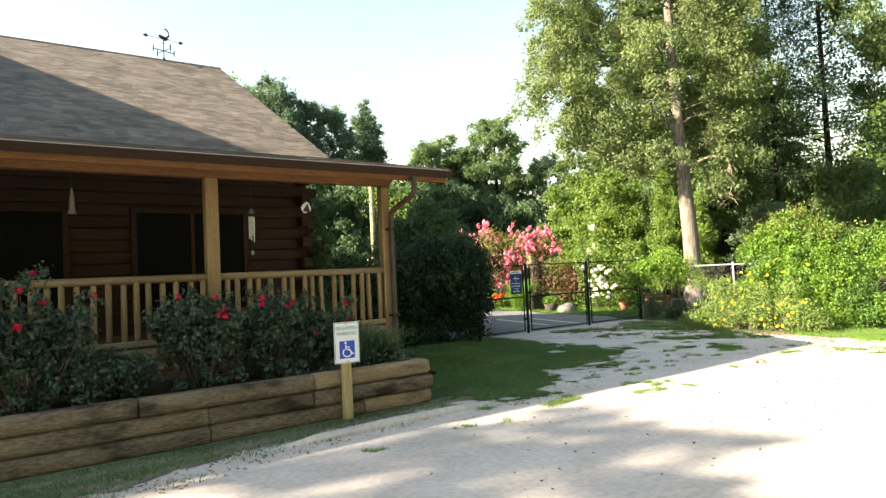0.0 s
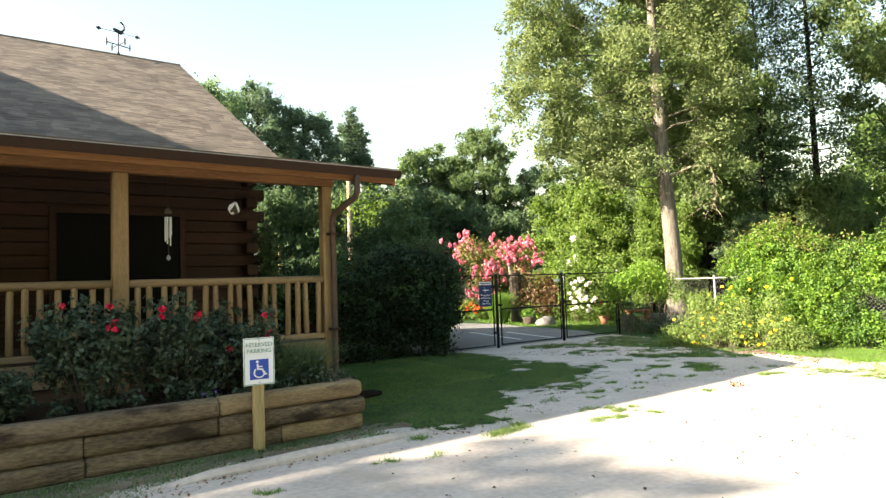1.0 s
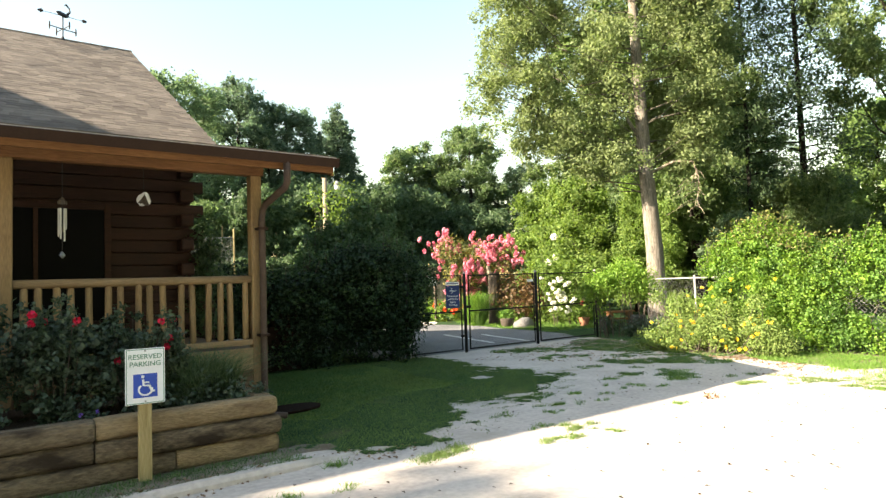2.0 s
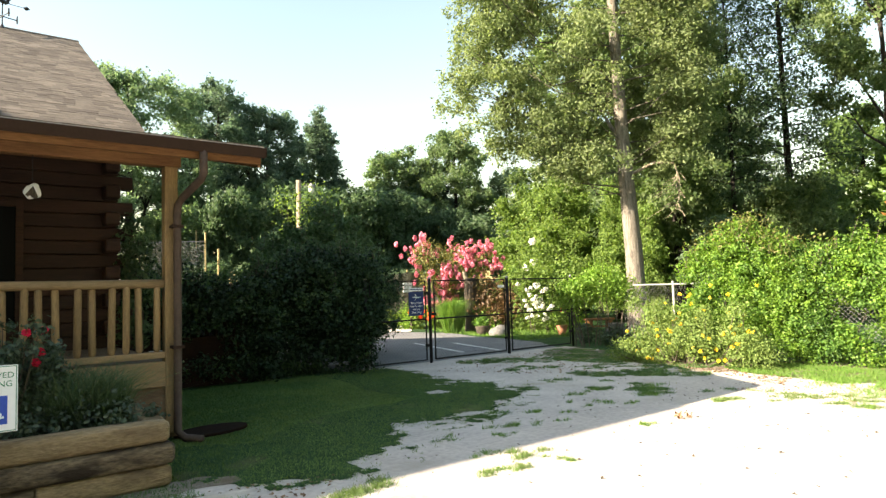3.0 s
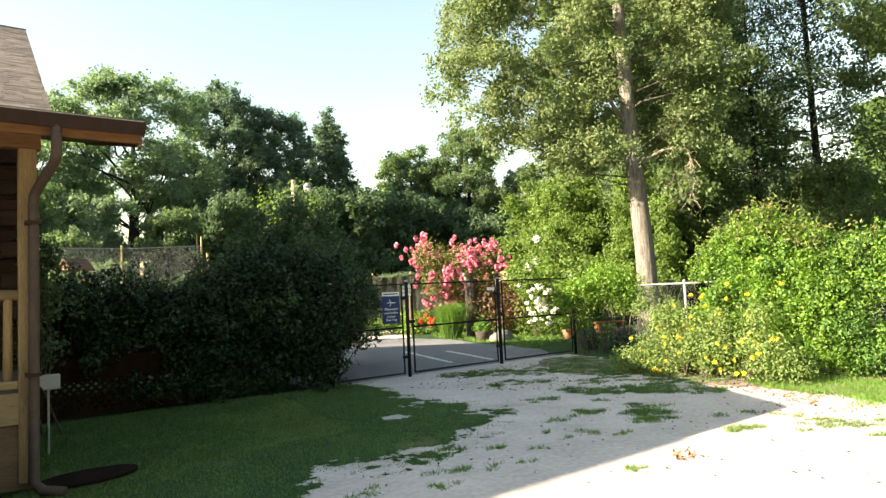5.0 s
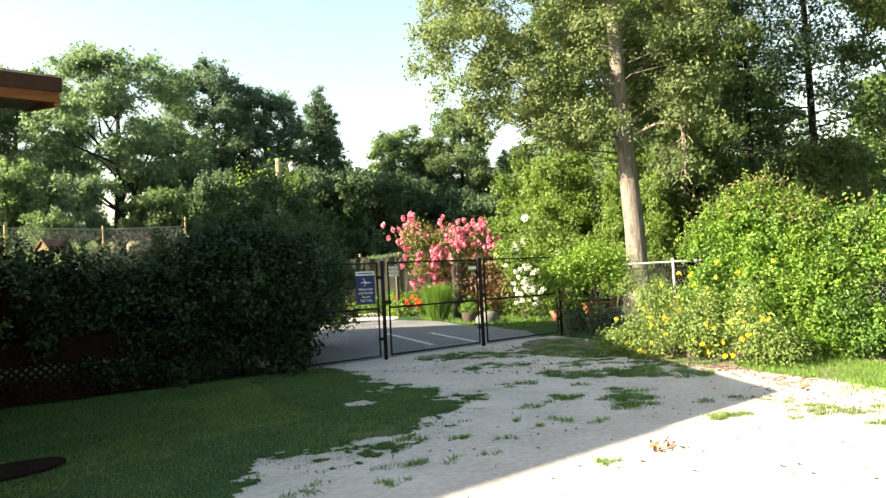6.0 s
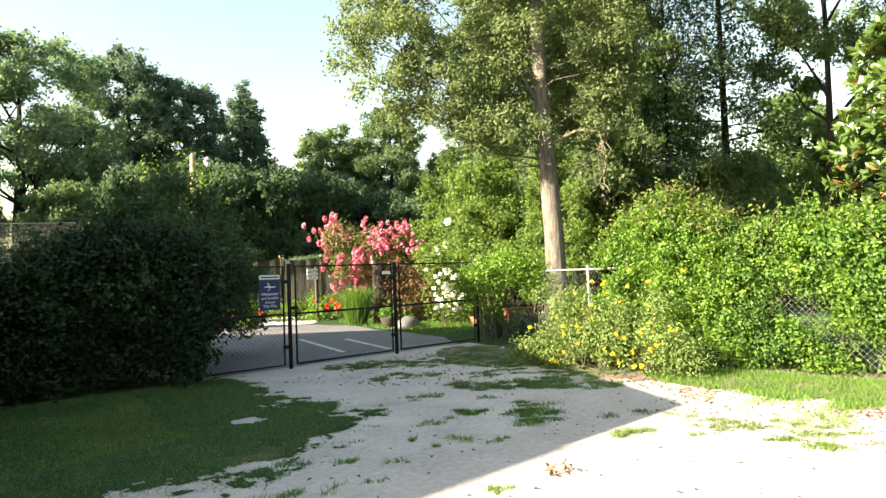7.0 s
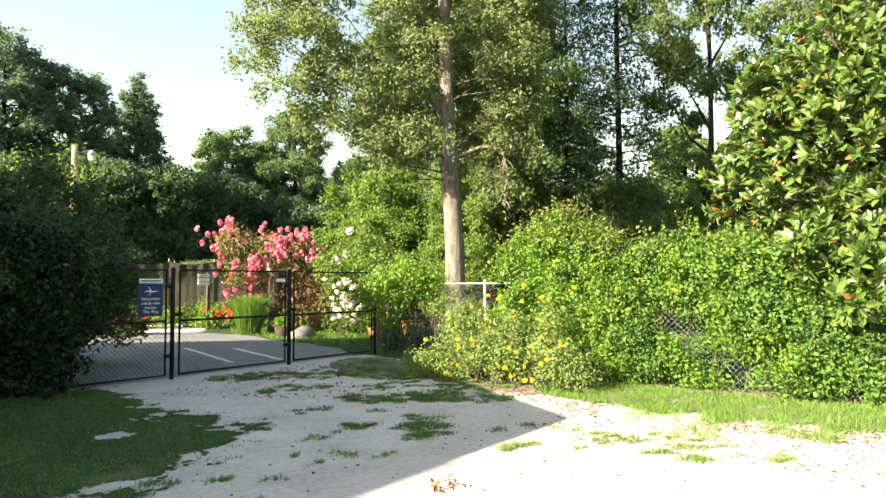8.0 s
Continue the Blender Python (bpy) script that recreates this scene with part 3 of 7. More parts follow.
def tufted(patches, per_metre):
    """Roots in uneven little tufts over patches lying square to the drive's way."""
    made = []
    for x, y, u, v, thick in patches:
        tufts = int(95 * thick * u * v / 0.1) // 4 + 3
        a, d = rng.uniform(0, 2 * math.pi, tufts), np.sqrt(rng.uniform(0, 1, tufts)) * 1.1
        p, q = u * d * np.cos(a), v * d * np.sin(a)
        own = rng.uniform(0.2, 1.0, tufts)
        k = int(per_metre * thick * u * v) + 60
        pick = rng.choice(tufts, k, p=own / own.sum())
        p, q = p[pick] + rng.normal(size=k) * 0.045, q[pick] + rng.normal(size=k) * 0.035
        made.append(np.stack([x + 0.81 * p + 0.585 * q, y - 0.585 * p + 0.81 * q, np.full(k, 0.006)], 1))
    return np.concatenate(made)


roots = tufted(PATCHES, 16000)
tone = patchy(roots, 2.5, 2.5, 4) + 0.25 * rng.uniform(-1, 1, len(roots))
grass_stuff("gate_grass", "soft patches of green grass on the sand before the gate", roots[tone < 0.14], 0.042, 0.010, GRASS, 1.0)
grass_stuff("worn_gate_grass", "yellowed grass among the patches before the gate", roots[tone >= 0.14], 0.036, 0.010, GRASS_WORN, 1.1)
grass_stuff("dry_drive_grass", "thin yellow-green grass on the sunlit sand", tufted(DRY_PATCHES, 9000), 0.045, 0.009, GRASS_WORN, 1.0)
roots = roots[rng.integers(0, len(roots), 900)] + rng.normal(size=(900, 3)) * np.array([0.3, 0.25, 0])
grass_stuff("gate_stubble", "dry stubble among the grass before the gate", roots, 0.03, 0.012, GRASS_DRY, 1.2)
roots = np.concatenate([scatter([(13.4, 6.4), (13.9, 7.1), (14.7, 6.6), (15.0, 2.0), (15.5, -1), (12.6, -1), (12.5, 2.0), (12.8, 3.6), (13.2, 5.2)], 76000, rng),
                        scatter([(12.4, 5.2), (13.6, 5.2), (13.6, 2.0), (12.0, 3.0)], 5000, rng)])
sparse = np.array([noise.noise(Vector((x * 1.1, y * 2.2, 6))) for x, y, _ in roots])
fade = np.clip((roots[:, 0] - 12.1) / 1.7, 0, 1) * 1.0
keep = sparse * 1.3 + 0.3 * rng.uniform(-1, 1, len(roots)) > 0.5 - fade
grass_stuff("verge_grass", "sunlit green grass verge along the hedge", roots[keep], 0.085, 0.011, GRASS_SUN, 0.8)
roots = scatter([(13.0, 6.3), (14.9, 6.6), (15.0, -1.0), (12.4, -1.0), (12.4, 3.0)], 5200, rng)
tone = np.array([noise.noise(Vector((x * 1.6, y * 1.6, 14))) for x, y, _ in roots])
grass_stuff("verge_stubble", "dry straw-coloured stubble along the verge", roots[tone > 0.22], 0.035, 0.010, GRASS_DRY, 1.2)
litter = scatter([(13.7, 6.6), (15.0, 6.6), (15.2, -1.0), (13.3, -1.0)], 1500, rng) + np.array([0, 0, 0.016])
litter = part_of("leaf_litter", leaves("leaf_litter", litter, np.tile([0, 0, 1.0], (len(litter), 1)), 0.05, rng, 0.6, 0.4), LEAF_LITTER, None)
tagged(litter, "brown fallen leaves scattered along the verge", "litter", kind="stuff")
roots = scatter([(16.3, 14.2), (18.4, 14.0), (21, 15), (19.2, 16.4), (24, 20), (30, 26), (24, 30), (17.6, 20.4), (17, 18.4)], 24000, rng)
grass_stuff("garden_grass", "bright garden lawn behind the gate", roots, 0.10, 0.02, GRASS_SUN)

TUFTS = [(10.63, 6.35, 0.22), (11.23, 6.68, 0.25), (10.95, 6.5, 0.2), (9.95, 7.05, 0.15), (9.84, 6.42, 0.12), (9.96, 6.12, 0.08), (10.58, 7.13, 0.15), (9.44, 6.73, 0.06), (9.42, 6.37, 0.07), (8.97, 6.3, 0.07),
         (10.94, 5.41, 0.16), (11.53, 4.32, 0.18), (11.52, 3.89, 0.15), (11.92, 3.37, 0.14), (11.84, 4.77, 0.12), (7.08, 6.3, 0.12), (6.95, 5.6, 0.10), (7.21, 5.34, 0.16), (6.7, 4.99, 0.18), (7.23, 4.96, 0.1),
         (5.41, 5.42, 0.24), (5.75, 5.5, 0.2), (4.58, 5.82, 0.15), (6.73, 5.08, 0.08), (4.44, 5.2, 0.1), (3.95, 5.29, 0.09), (8.4, 6.1, 0.12), (8.0, 6.3, 0.14), (7.6, 6.0, 0.1), (8.7, 6.6, 0.1), (9.0, 5.2, 0.1), (2.9, 5.2, 0.08)]
dry = {(5.41, 5.42), (5.75, 5.5), (6.7, 4.99), (7.21, 5.34), (10.94, 5.41)}
for x, y, r in TUFTS:
    k = int((2600 if (x, y) in dry else 1400) * r * rng.uniform(0.6, 1.3))
    a, d = rng.uniform(0, 2 * math.pi, k), r * np.sqrt(rng.uniform(0, 1, k))
    lumps = rng.normal(size=(4, 2)) * r * 0.6
    pick = rng.integers(0, 4, k)
    roots = np.stack([lumps[pick, 0] * 1.3 + rng.normal(size=k) * r * 0.3, lumps[pick, 1] * 0.8 + rng.normal(size=k) * r * 0.22, np.zeros(k)], 1)
    is_dry = (x, y) in dry
    ob = part_of("grass_tuft", blades("grass_tuft", roots, 0.04 + 0.12 * r * rng.uniform(0.4, 1.2), 0.007, rng, 0.9), GRASS_WORN if is_dry else GRASS_SUN, None)
    ob.matrix_basis = pose(x, y, 0.006)
    tagged(ob, "yellowing low grass tuft on the sandy drive" if is_dry else "small green grass tuft on the sandy drive", "grass", "grass tufts on the drive", "stuff")

# loose pebbles, crumbs of bark and dead leaves on the drive
soil = [(13.2, 9.9), (14.2, 9.5), (15.0, 10.2), (15.3, 11.5), (14.2, 11.6), (13.5, 10.9)]
sheet("soil_patch", soil, 0.015, DIRT, rng, "worn brown earth beside the gate post", "dirt", 0.07, 0.05)
crumbs = scatter([(10.2, 10.6), (11.8, 8.0), (13.4, 6.4), (14.3, 9.0), (15.2, 11.4), (12.0, 11.8)], 620, rng)
crumbs = part_of("earth_crumbs", leaves("earth_crumbs", crumbs + np.array([0, 0, 0.012]), np.tile([0, 0, 1.0], (len(crumbs), 1)), 0.045, rng, 0.7, 0.3), LEAF_LITTER, None)
tagged(crumbs, "brown dead leaves and earth on the shaded sand", "litter", kind="stuff")
crumbs = scatter([(11.6, 5.6), (13.2, 6.2), (13.5, 2.0), (12.8, -0.5), (11.4, 1.5)], 620, rng)
crumbs = np.concatenate([crumbs, scatter([(12.5, 5.4), (13.5, 7.8), (13.9, 7.4), (13.3, 5.6)], 420, rng), scatter([(12.6, 4.2), (13.3, 4.4), (13.9, 1.0), (13.2, 0.6)], 700, rng)])
crumbs = part_of("verge_crumbs", leaves("verge_crumbs", crumbs + np.array([0, 0, 0.012]), np.tile([0, 0, 1.0], (len(crumbs), 1)), 0.04, rng, 0.7, 0.3), LEAF_LITTER, None)
tagged(crumbs, "dead leaves blown from the hedge onto the sand", "litter", kind="stuff")
edge = scatter([(0.5, 5.0), (1.6, 5.4), (3.2, 5.7), (4.6, 5.9), (5.4, 5.5), (5.6, 5.95), (4.4, 6.4), (0.5, 6.1)], 420, rng)
tagged(part_of("bed_litter", leaves("bed_litter", edge + np.array([0, 0, 0.014]), np.tile([0, 0, 1.0], (len(edge), 1)), 0.04, rng, 0.6, 0.3), LEAF_LITTER, None), "dead leaves and twigs strewn before the raised bed", "litter", kind="stuff")
bits = np.concatenate([scatter([(1, 4.2), (4, 5.6), (9.5, 7.0), (13, 8.5), (13, 4.4), (9, 3.0), (5, 2.5)], 260, rng)])
quiet = leaves("ground_litter", bits + np.array([0, 0, 0.012]), np.tile([0, 0, 1.0], (len(bits), 1)), 0.035, rng, 0.7, 0.25)
tagged(part_of("ground_litter", quiet, DARK_BARK, None), "crumbs of dead leaf and bark on the sand", "litter", kind="stuff")
spots, out, _ = puffs(rng, [(0, 0, 0.012, 0.14, 0.07, 0.012)], 46, 0.025, 6)
ob = tagged(part_of("fallen_leaves", leaves("fallen_leaves", spots, out, 0.055, rng), LEAF_LITTER, None), "brown heap of fallen leaves on the sand", "leaves")
ob.matrix_basis = pose(9.6, 5.15, 0.012)
ob = tagged(part("edging_kerb", tubed([(2.1, 5.92, -0.04), (2.6, 5.93, 0.0), (3.5, 5.95, 0.012), (4.4, 5.98, 0.0), (5.1, 6.08, -0.04)], [0.05, 0.07, 0.075, 0.07, 0.05], 10), SAND, None), "low half-buried pale kerb along the drive", "kerb", kind="structure")
bm = bmesh.new()
bmesh.ops.create_circle(bm, cap_ends=True, segments=24, radius=1)
bmesh.ops.scale(bm, vec=(0.42, 0.26, 1), verts=bm.verts[:])
bmesh.ops.solidify(bm, geom=bm.faces[:], thickness=0.03)
ob = tagged(part("drain_mat", bm, BLACK_AND_SHADED, None), "flat black mat under the downspout on the lawn", "mat")
ob.matrix_basis = pose(5.42, 8.5, 0.045, 0, 0, 8)

weeds = np.stack([14.55 + rng.normal(size=5200) * 0.16, rng.uniform(-0.5, 7.6, 5200), np.zeros(5200)], 1)
thick = np.array([noise.noise(Vector((x * 2, y * 1.6, 11))) for x, y, _ in weeds])
grass_stuff("tall_weeds", "taller weeds at the foot of the hedge", weeds[thick > 0.02], 0.12, 0.010, GRASS_SUN, 0.6)

# ---- log house with a front porch ----
EAVE_Y, EAVE_Z, BREAK_Y, BREAK_Z, RIDGE_Y, RIDGE_Z = 7.85, 3.20, 11.1, 3.93, 17.8, 7.67
RAKE_X, PORCH_X, LEFT_X, WALL_Y, CORNER_X, DECK_Z = 5.4, 5.8, -11.0, 11.4, 5.0, 0.86
BACK_Y = 21.6
POST_Y = 8.4
house = thing("log_house", 0, 8.0, 0, "brown log house with a shingled roof and a deep front porch", "house")
HY = 8.0


def hpart(name, bm, mat, label="", parent=None, smooth=False):
    """A part of the house, built in world metres."""
    bmesh.ops.translate(bm, vec=(0, -HY, 0), verts=bm.verts[:])
    return part(name, bm, mat, parent or house, label, smooth)


def slab(corners, thick):
    """A plate of any outline with thickness, hanging below its corners."""
    bm = bmesh.new()
    top = [bm.verts.new(c) for c in corners]
    low = [bm.verts.new((c[0], c[1], c[2] - thick)) for c in corners]
    bm.faces.new(top)
    bm.faces.new(list(reversed(low)))
    k = len(corners)
    for i in range(k):
        bm.faces.new((top[i], low[i], low[(i + 1) % k], top[(i + 1) % k]))
    bmesh.ops.recalc_face_normals(bm, faces=bm.faces[:])
    return bm


def roof_z(y):
    return EAVE_Z + (y - EAVE_Y) * (BREAK_Z - EAVE_Z) / (BREAK_Y - EAVE_Y) if y < BREAK_Y else BREAK_Z + (y - BREAK_Y) * (RIDGE_Z - BREAK_Z) / (RIDGE_Y - BREAK_Y)


hpart("main_roof", slab([(LEFT_X, BREAK_Y, BREAK_Z - 0.02), (RAKE_X, BREAK_Y, BREAK_Z - 0.02), (RAKE_X, RIDGE_Y, RIDGE_Z - 0.02), (LEFT_X, RIDGE_Y, RIDGE_Z - 0.02)], 0.14), SHINGLE)
hpart("back_roof", slab([(LEFT_X, RIDGE_Y, RIDGE_Z - 0.02), (RAKE_X, RIDGE_Y, RIDGE_Z - 0.02), (RAKE_X, BACK_Y + 0.6, BREAK_Z - 0.1), (LEFT_X, BACK_Y + 0.6, BREAK_Z - 0.1)], 0.14), SHINGLE)
hpart("porch_roof", slab([(LEFT_X, EAVE_Y, EAVE_Z - 0.02), (PORCH_X, EAVE_Y, EAVE_Z - 0.02), (PORCH_X, BREAK_Y + 0.4, roof_z(BREAK_Y) + 0.05), (LEFT_X, BREAK_Y + 0.4, roof_z(BREAK_Y) + 0.05)], 0.07), SHINGLE)


def courses(name, x0, x1, y0, y1, z0, z1, run=0.14, tab=0.21):
    """Rows of overlapping shingle tabs on a slope."""
    long = math.hypot(y1 - y0, z1 - z0)
    uy, uz = (y1 - y0) / long, (z1 - z0) / long
    rows = int(long / run)
    r, verts = np.random.default_rng(3), []
    for k in range(rows):
        s0, s1 = k * run - 0.01, (k + 1) * run + 0.03
        x = x0 - r.uniform(0, tab)
        while x < x1:
            w = tab * r.uniform(0.6, 1.3)
            a, b = max(x, x0), min(x + w - 0.006, x1)
            x += w
            if b - a < 0.02:
                continue
            lift = r.uniform(0.004, 0.009)
            jag = r.uniform(-0.016, 0.016)
            lo = (y0 + uy * (s0 + jag), z0 + uz * (s0 + jag))
            hi = (y0 + uy * s1, z0 + uz * s1)
            verts += [(a, lo[0] - uz * lift, lo[1] + uy * lift), (b, lo[0] - uz * lift, lo[1] + uy * lift), (b, hi[0] - uz * 0.004, hi[1] + uy * 0.004), (a, hi[0] - uz * 0.004, hi[1] + uy * 0.004),
                      (a, lo[0], lo[1] - 0.004), (b, lo[0], lo[1] - 0.004)]
    v = np.array(verts) - np.array([0, HY, 0])
    i = np.arange(len(v) // 6)[:, None] * 6
    f = np.concatenate([i + np.array([[0, 1, 2, 3]]), i + np.array([[4, 5, 1, 0]])], 1).reshape(-1, 4)
    me = mesh_np(name, v, f)
    me.shade_flat()
    ob = part_of(name, me, SHINGLE, house, "rows of weathered brown shingle tabs")
    return tagged(ob, kind="stuff")


courses("shingles", -3.0, RAKE_X, BREAK_Y, RIDGE_Y, BREAK_Z, RIDGE_Z)
courses("porch_shingles", -3.0, PORCH_X, EAVE_Y - 0.02, BREAK_Y + 0.35, EAVE_Z, roof_z(BREAK_Y) + 0.08)
hpart("ridge_cap", tubed([(LEFT_X, RIDGE_Y, RIDGE_Z - 0.01), (RAKE_X + 0.01, RIDGE_Y, RIDGE_Z - 0.01)], 0.06, 8, 0.6), SHINGLE)
# assumed upper storey, unseen, added out to the side to shade the slope
hpart("upper_storey", slab([(-9.0, 9.9, 6.42), (-3.0, 9.9, 6.42), (-3.0, 17.8, 8.42), (-9.0, 17.8, 8.42)], 0.2), SHINGLE, "sloped shingle roof of an added, unseen upper storey")
bm = bmesh.new()
for x in (-3.1, -8.9):
    side = [bm.verts.new(c) for c in ((x, 10.1, 3.5), (x, 17.8, 7.2), (x, 17.8, 8.3), (x, 10.1, 6.3))]
    bm.faces.new(side)
front = [bm.verts.new(c) for c in ((-8.9, 10.1, 3.5), (-3.1, 10.1, 3.5), (-3.1, 10.1, 6.2), (-8.9, 10.1, 6.2))]
bm.faces.new(front)
bmesh.ops.solidify(bm, geom=bm.faces[:], thickness=0.1)
hpart("upper_wall", bm, LOG)

# fascia, gutter, rake boards
hpart("fascia_board", boxed(LEFT_X, PORCH_X - 0.02, EAVE_Y + 0.01, EAVE_Y + 0.05, EAVE_Z - 0.20, EAVE_Z - 0.095, 0.004), BEAM_WOOD)
bm = bmesh.new()
profile = [(0.0, 0.0), (-0.02, -0.035), (-0.095, -0.05), (-0.105, -0.02), (-0.125, 0.055), (-0.115, 0.06), (-0.09, -0.015), (-0.03, -0.02), (0.0, 0.06)]
ends = []
for x in (LEFT_X, PORCH_X):
    ends.append([bm.verts.new((x, EAVE_Y + p[0], EAVE_Z - 0.095 + p[1])) for p in profile])
for k in range(len(profile)):
    bm.faces.new((ends[0][k], ends[0][(k + 1) % len(profile)], ends[1][(k + 1) % len(profile)], ends[1][k]))
bm.faces.new(ends[0])
bm.faces.new(list(reversed(ends[1])))
bm.faces.new([bm.verts.new(c) for c in ((PORCH_X, EAVE_Y, EAVE_Z - 0.15), (PORCH_X, EAVE_Y - 0.125, EAVE_Z - 0.13), (PORCH_X, EAVE_Y - 0.125, EAVE_Z - 0.03), (PORCH_X, EAVE_Y, EAVE_Z - 0.03))])
hpart("gutter", bm, GUTTER, "dark brown metal gutter")
hpart("drip_edge", boxed(LEFT_X, PORCH_X, EAVE_Y - 0.05, EAVE_Y + 0.02, EAVE_Z - 0.034, EAVE_Z - 0.010), DRIP_METAL, "pale metal drip edge")
hpart("rake_board", slab([(RAKE_X - 0.04, BREAK_Y, BREAK_Z - 0.165), (RAKE_X, BREAK_Y, BREAK_Z - 0.165), (RAKE_X, RIDGE_Y, RIDGE_Z - 0.165), (RAKE_X - 0.04, RIDGE_Y, RIDGE_Z - 0.165)], 0.16), BEAM_WOOD)
hpart("porch_rake_board", slab([(PORCH_X - 0.04, EAVE_Y + 0.05, EAVE_Z - 0.095), (PORCH_X, EAVE_Y + 0.05, EAVE_Z - 0.095), (PORCH_X, BREAK_Y + 0.3, roof_z(BREAK_Y) - 0.03), (PORCH_X - 0.04, BREAK_Y + 0.3, roof_z(BREAK_Y) - 0.03)], 0.13), BEAM_WOOD)
# porch beam and posts
hpart("porch_beam", boxed(LEFT_X, 5.06, POST_Y - 0.06, POST_Y + 0.08, 2.985, 3.145, 0.012), BEAM_WOOD)
ceiling = tagged(part("ceiling", slab([(LEFT_X, EAVE_Y + 0.05, 3.09), (PORCH_X - 0.04, EAVE_Y + 0.05, 3.09), (PORCH_X - 0.04, WALL_Y, 3.82), (LEFT_X, WALL_Y, 3.82)], 0.03), LOG, None), "dark brown boarded porch ceiling", "ceiling", kind="structure")
for x, w in ((1.28, 0.09), (2.6, 0.07), (3.86, 0.09), (0.1, 0.1), (4.58, 0.05)):
    hpart("beam_notch", boxed(x - w, x + w, POST_Y - 0.0625, POST_Y - 0.055, 3.105, 3.13, 0.002), BLACK_AND_SHADED, "dark weather crack in the beam")
POSTS = (-5.41, -2.83, -0.24, 2.365, 4.955)
for i, x in enumerate(POSTS):
    w = 0.085 if x < 4 else 0.07
    hpart("porch_post", boxed(x - w, x + w, POST_Y - 0.06, POST_Y + 0.08, 0.1, 2.985, 0.014), POST_WOOD, "squared honey-coloured wooden post")
hpart("side_post", boxed(4.88, 5.02, 11.9, 12.04, 0.0, 1.8, 0.014), POST_WOOD)
# railing with round balusters
for a, b in zip(POSTS, POSTS[1:]):
    ga, gb = a + 0.085, b - 0.07
    hpart("top_rail", tubed([(ga, POST_Y, 1.70), (gb, POST_Y, 1.70)], 0.05, 10, 0.9), RAIL_WOOD, smooth=True)
    hpart("bottom_rail", boxed(ga, gb, POST_Y - 0.045, POST_Y + 0.045, 0.90, 0.97, 0.01), RAIL_WOOD)
    k = 16
    bm0 = None
    for j in range(k):
        x = ga + (gb - ga) * (j + 0.5) / k
        if bm0 is None:
            bm = tubed([(0, 0, 0.965), (0, 0, 1.0), (0, 0, 1.64), (0, 0, 1.675)], [0.026, 0.037, 0.035, 0.022], 8)
            ob = part("baluster", bm, POST_WOOD, house, smooth=True)
            bm0 = ob.data
        else:
            ob = part_of("baluster", bm0, None, house)
        ob.matrix_basis = pose(x + 0.006 * math.sin(j * 5.1 + a), POST_Y - HY, 0, 0.6 * math.sin(j * 3.3), 0.8 * math.sin(j * 1.7 + a), j * 40)
# porch floor, rim and side
hpart("porch_floor", boxed(LEFT_X, CORNER_X, POST_Y + 0.09, WALL_Y, DECK_Z - 0.05, DECK_Z), DECK)
hpart("rim_board", boxed(LEFT_X, CORNER_X + 0.02, POST_Y - 0.05, POST_Y + 0.0, 0.60, 0.865, 0.006), RAIL_WOOD)
hpart("lower_rim_board", boxed(LEFT_X, CORNER_X + 0.02, POST_Y - 0.02, POST_Y + 0.03, 0.05, 0.595, 0.006), DECK)
# side deck and rail: the deep shade is carried by the near-black colour
hpart("end_rim_board", boxed(CORNER_X + 0.02, CORNER_X + 0.07, POST_Y + 0.05, 12.3, 0.60, 0.865, 0.006), BLACK_AND_SHADED)
hpart("side_deck", boxed(CORNER_X + 0.08, 7.3, 12.36, 16.5, 0.80, 0.86), BLACK_AND_SHADED)
hpart("side_rim_board", boxed(CORNER_X + 0.08, 7.3, 12.3, 12.355, 0.52, 0.87, 0.006), BLACK_AND_SHADED)
hpart("side_top_rail", tubed([(CORNER_X + 0.1, 12.33, 1.70), (7.3, 12.33, 1.70)], 0.05, 8), BLACK_AND_SHADED)
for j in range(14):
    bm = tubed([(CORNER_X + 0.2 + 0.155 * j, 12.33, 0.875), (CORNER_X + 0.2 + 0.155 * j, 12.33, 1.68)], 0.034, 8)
    hpart("side_baluster", bm, BLACK_AND_SHADED, smooth=True)
# lattice skirt below the side deck, darkened in its colour for the shade
lattice = hpart("lattice_frame", boxed(CORNER_X + 0.08, 7.3, 12.31, 12.34, 0.03, 0.10), BLACK_AND_SHADED)
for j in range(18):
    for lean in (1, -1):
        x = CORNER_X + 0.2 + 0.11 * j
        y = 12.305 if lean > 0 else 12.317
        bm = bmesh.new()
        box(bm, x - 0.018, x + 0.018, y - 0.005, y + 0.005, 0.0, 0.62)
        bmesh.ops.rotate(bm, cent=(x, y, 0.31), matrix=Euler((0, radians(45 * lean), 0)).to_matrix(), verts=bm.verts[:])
        hpart("lattice_slat", bm, BLACK_AND_SHADED)
# log walls
k = 0
z = 0.75
while z < 3.5:
    reach = CORNER_X + (0.22 if k % 2 else 0.02)
    hpart("wall_log", boxed(LEFT_X, reach, WALL_Y - 0.005, WALL_Y + 0.2, z - 0.096, z + 0.096, 0.018), LOG)
    side_reach = WALL_Y - (0.25 if k % 2 == 0 else 0.0)
    hpart("side_wall_log", boxed(CORNER_X - 0.2, CORNER_X + 0.005, side_reach, BACK_Y, z - 0.076, z + 0.116, 0.03), LOG)
    z += 0.195
    k += 1
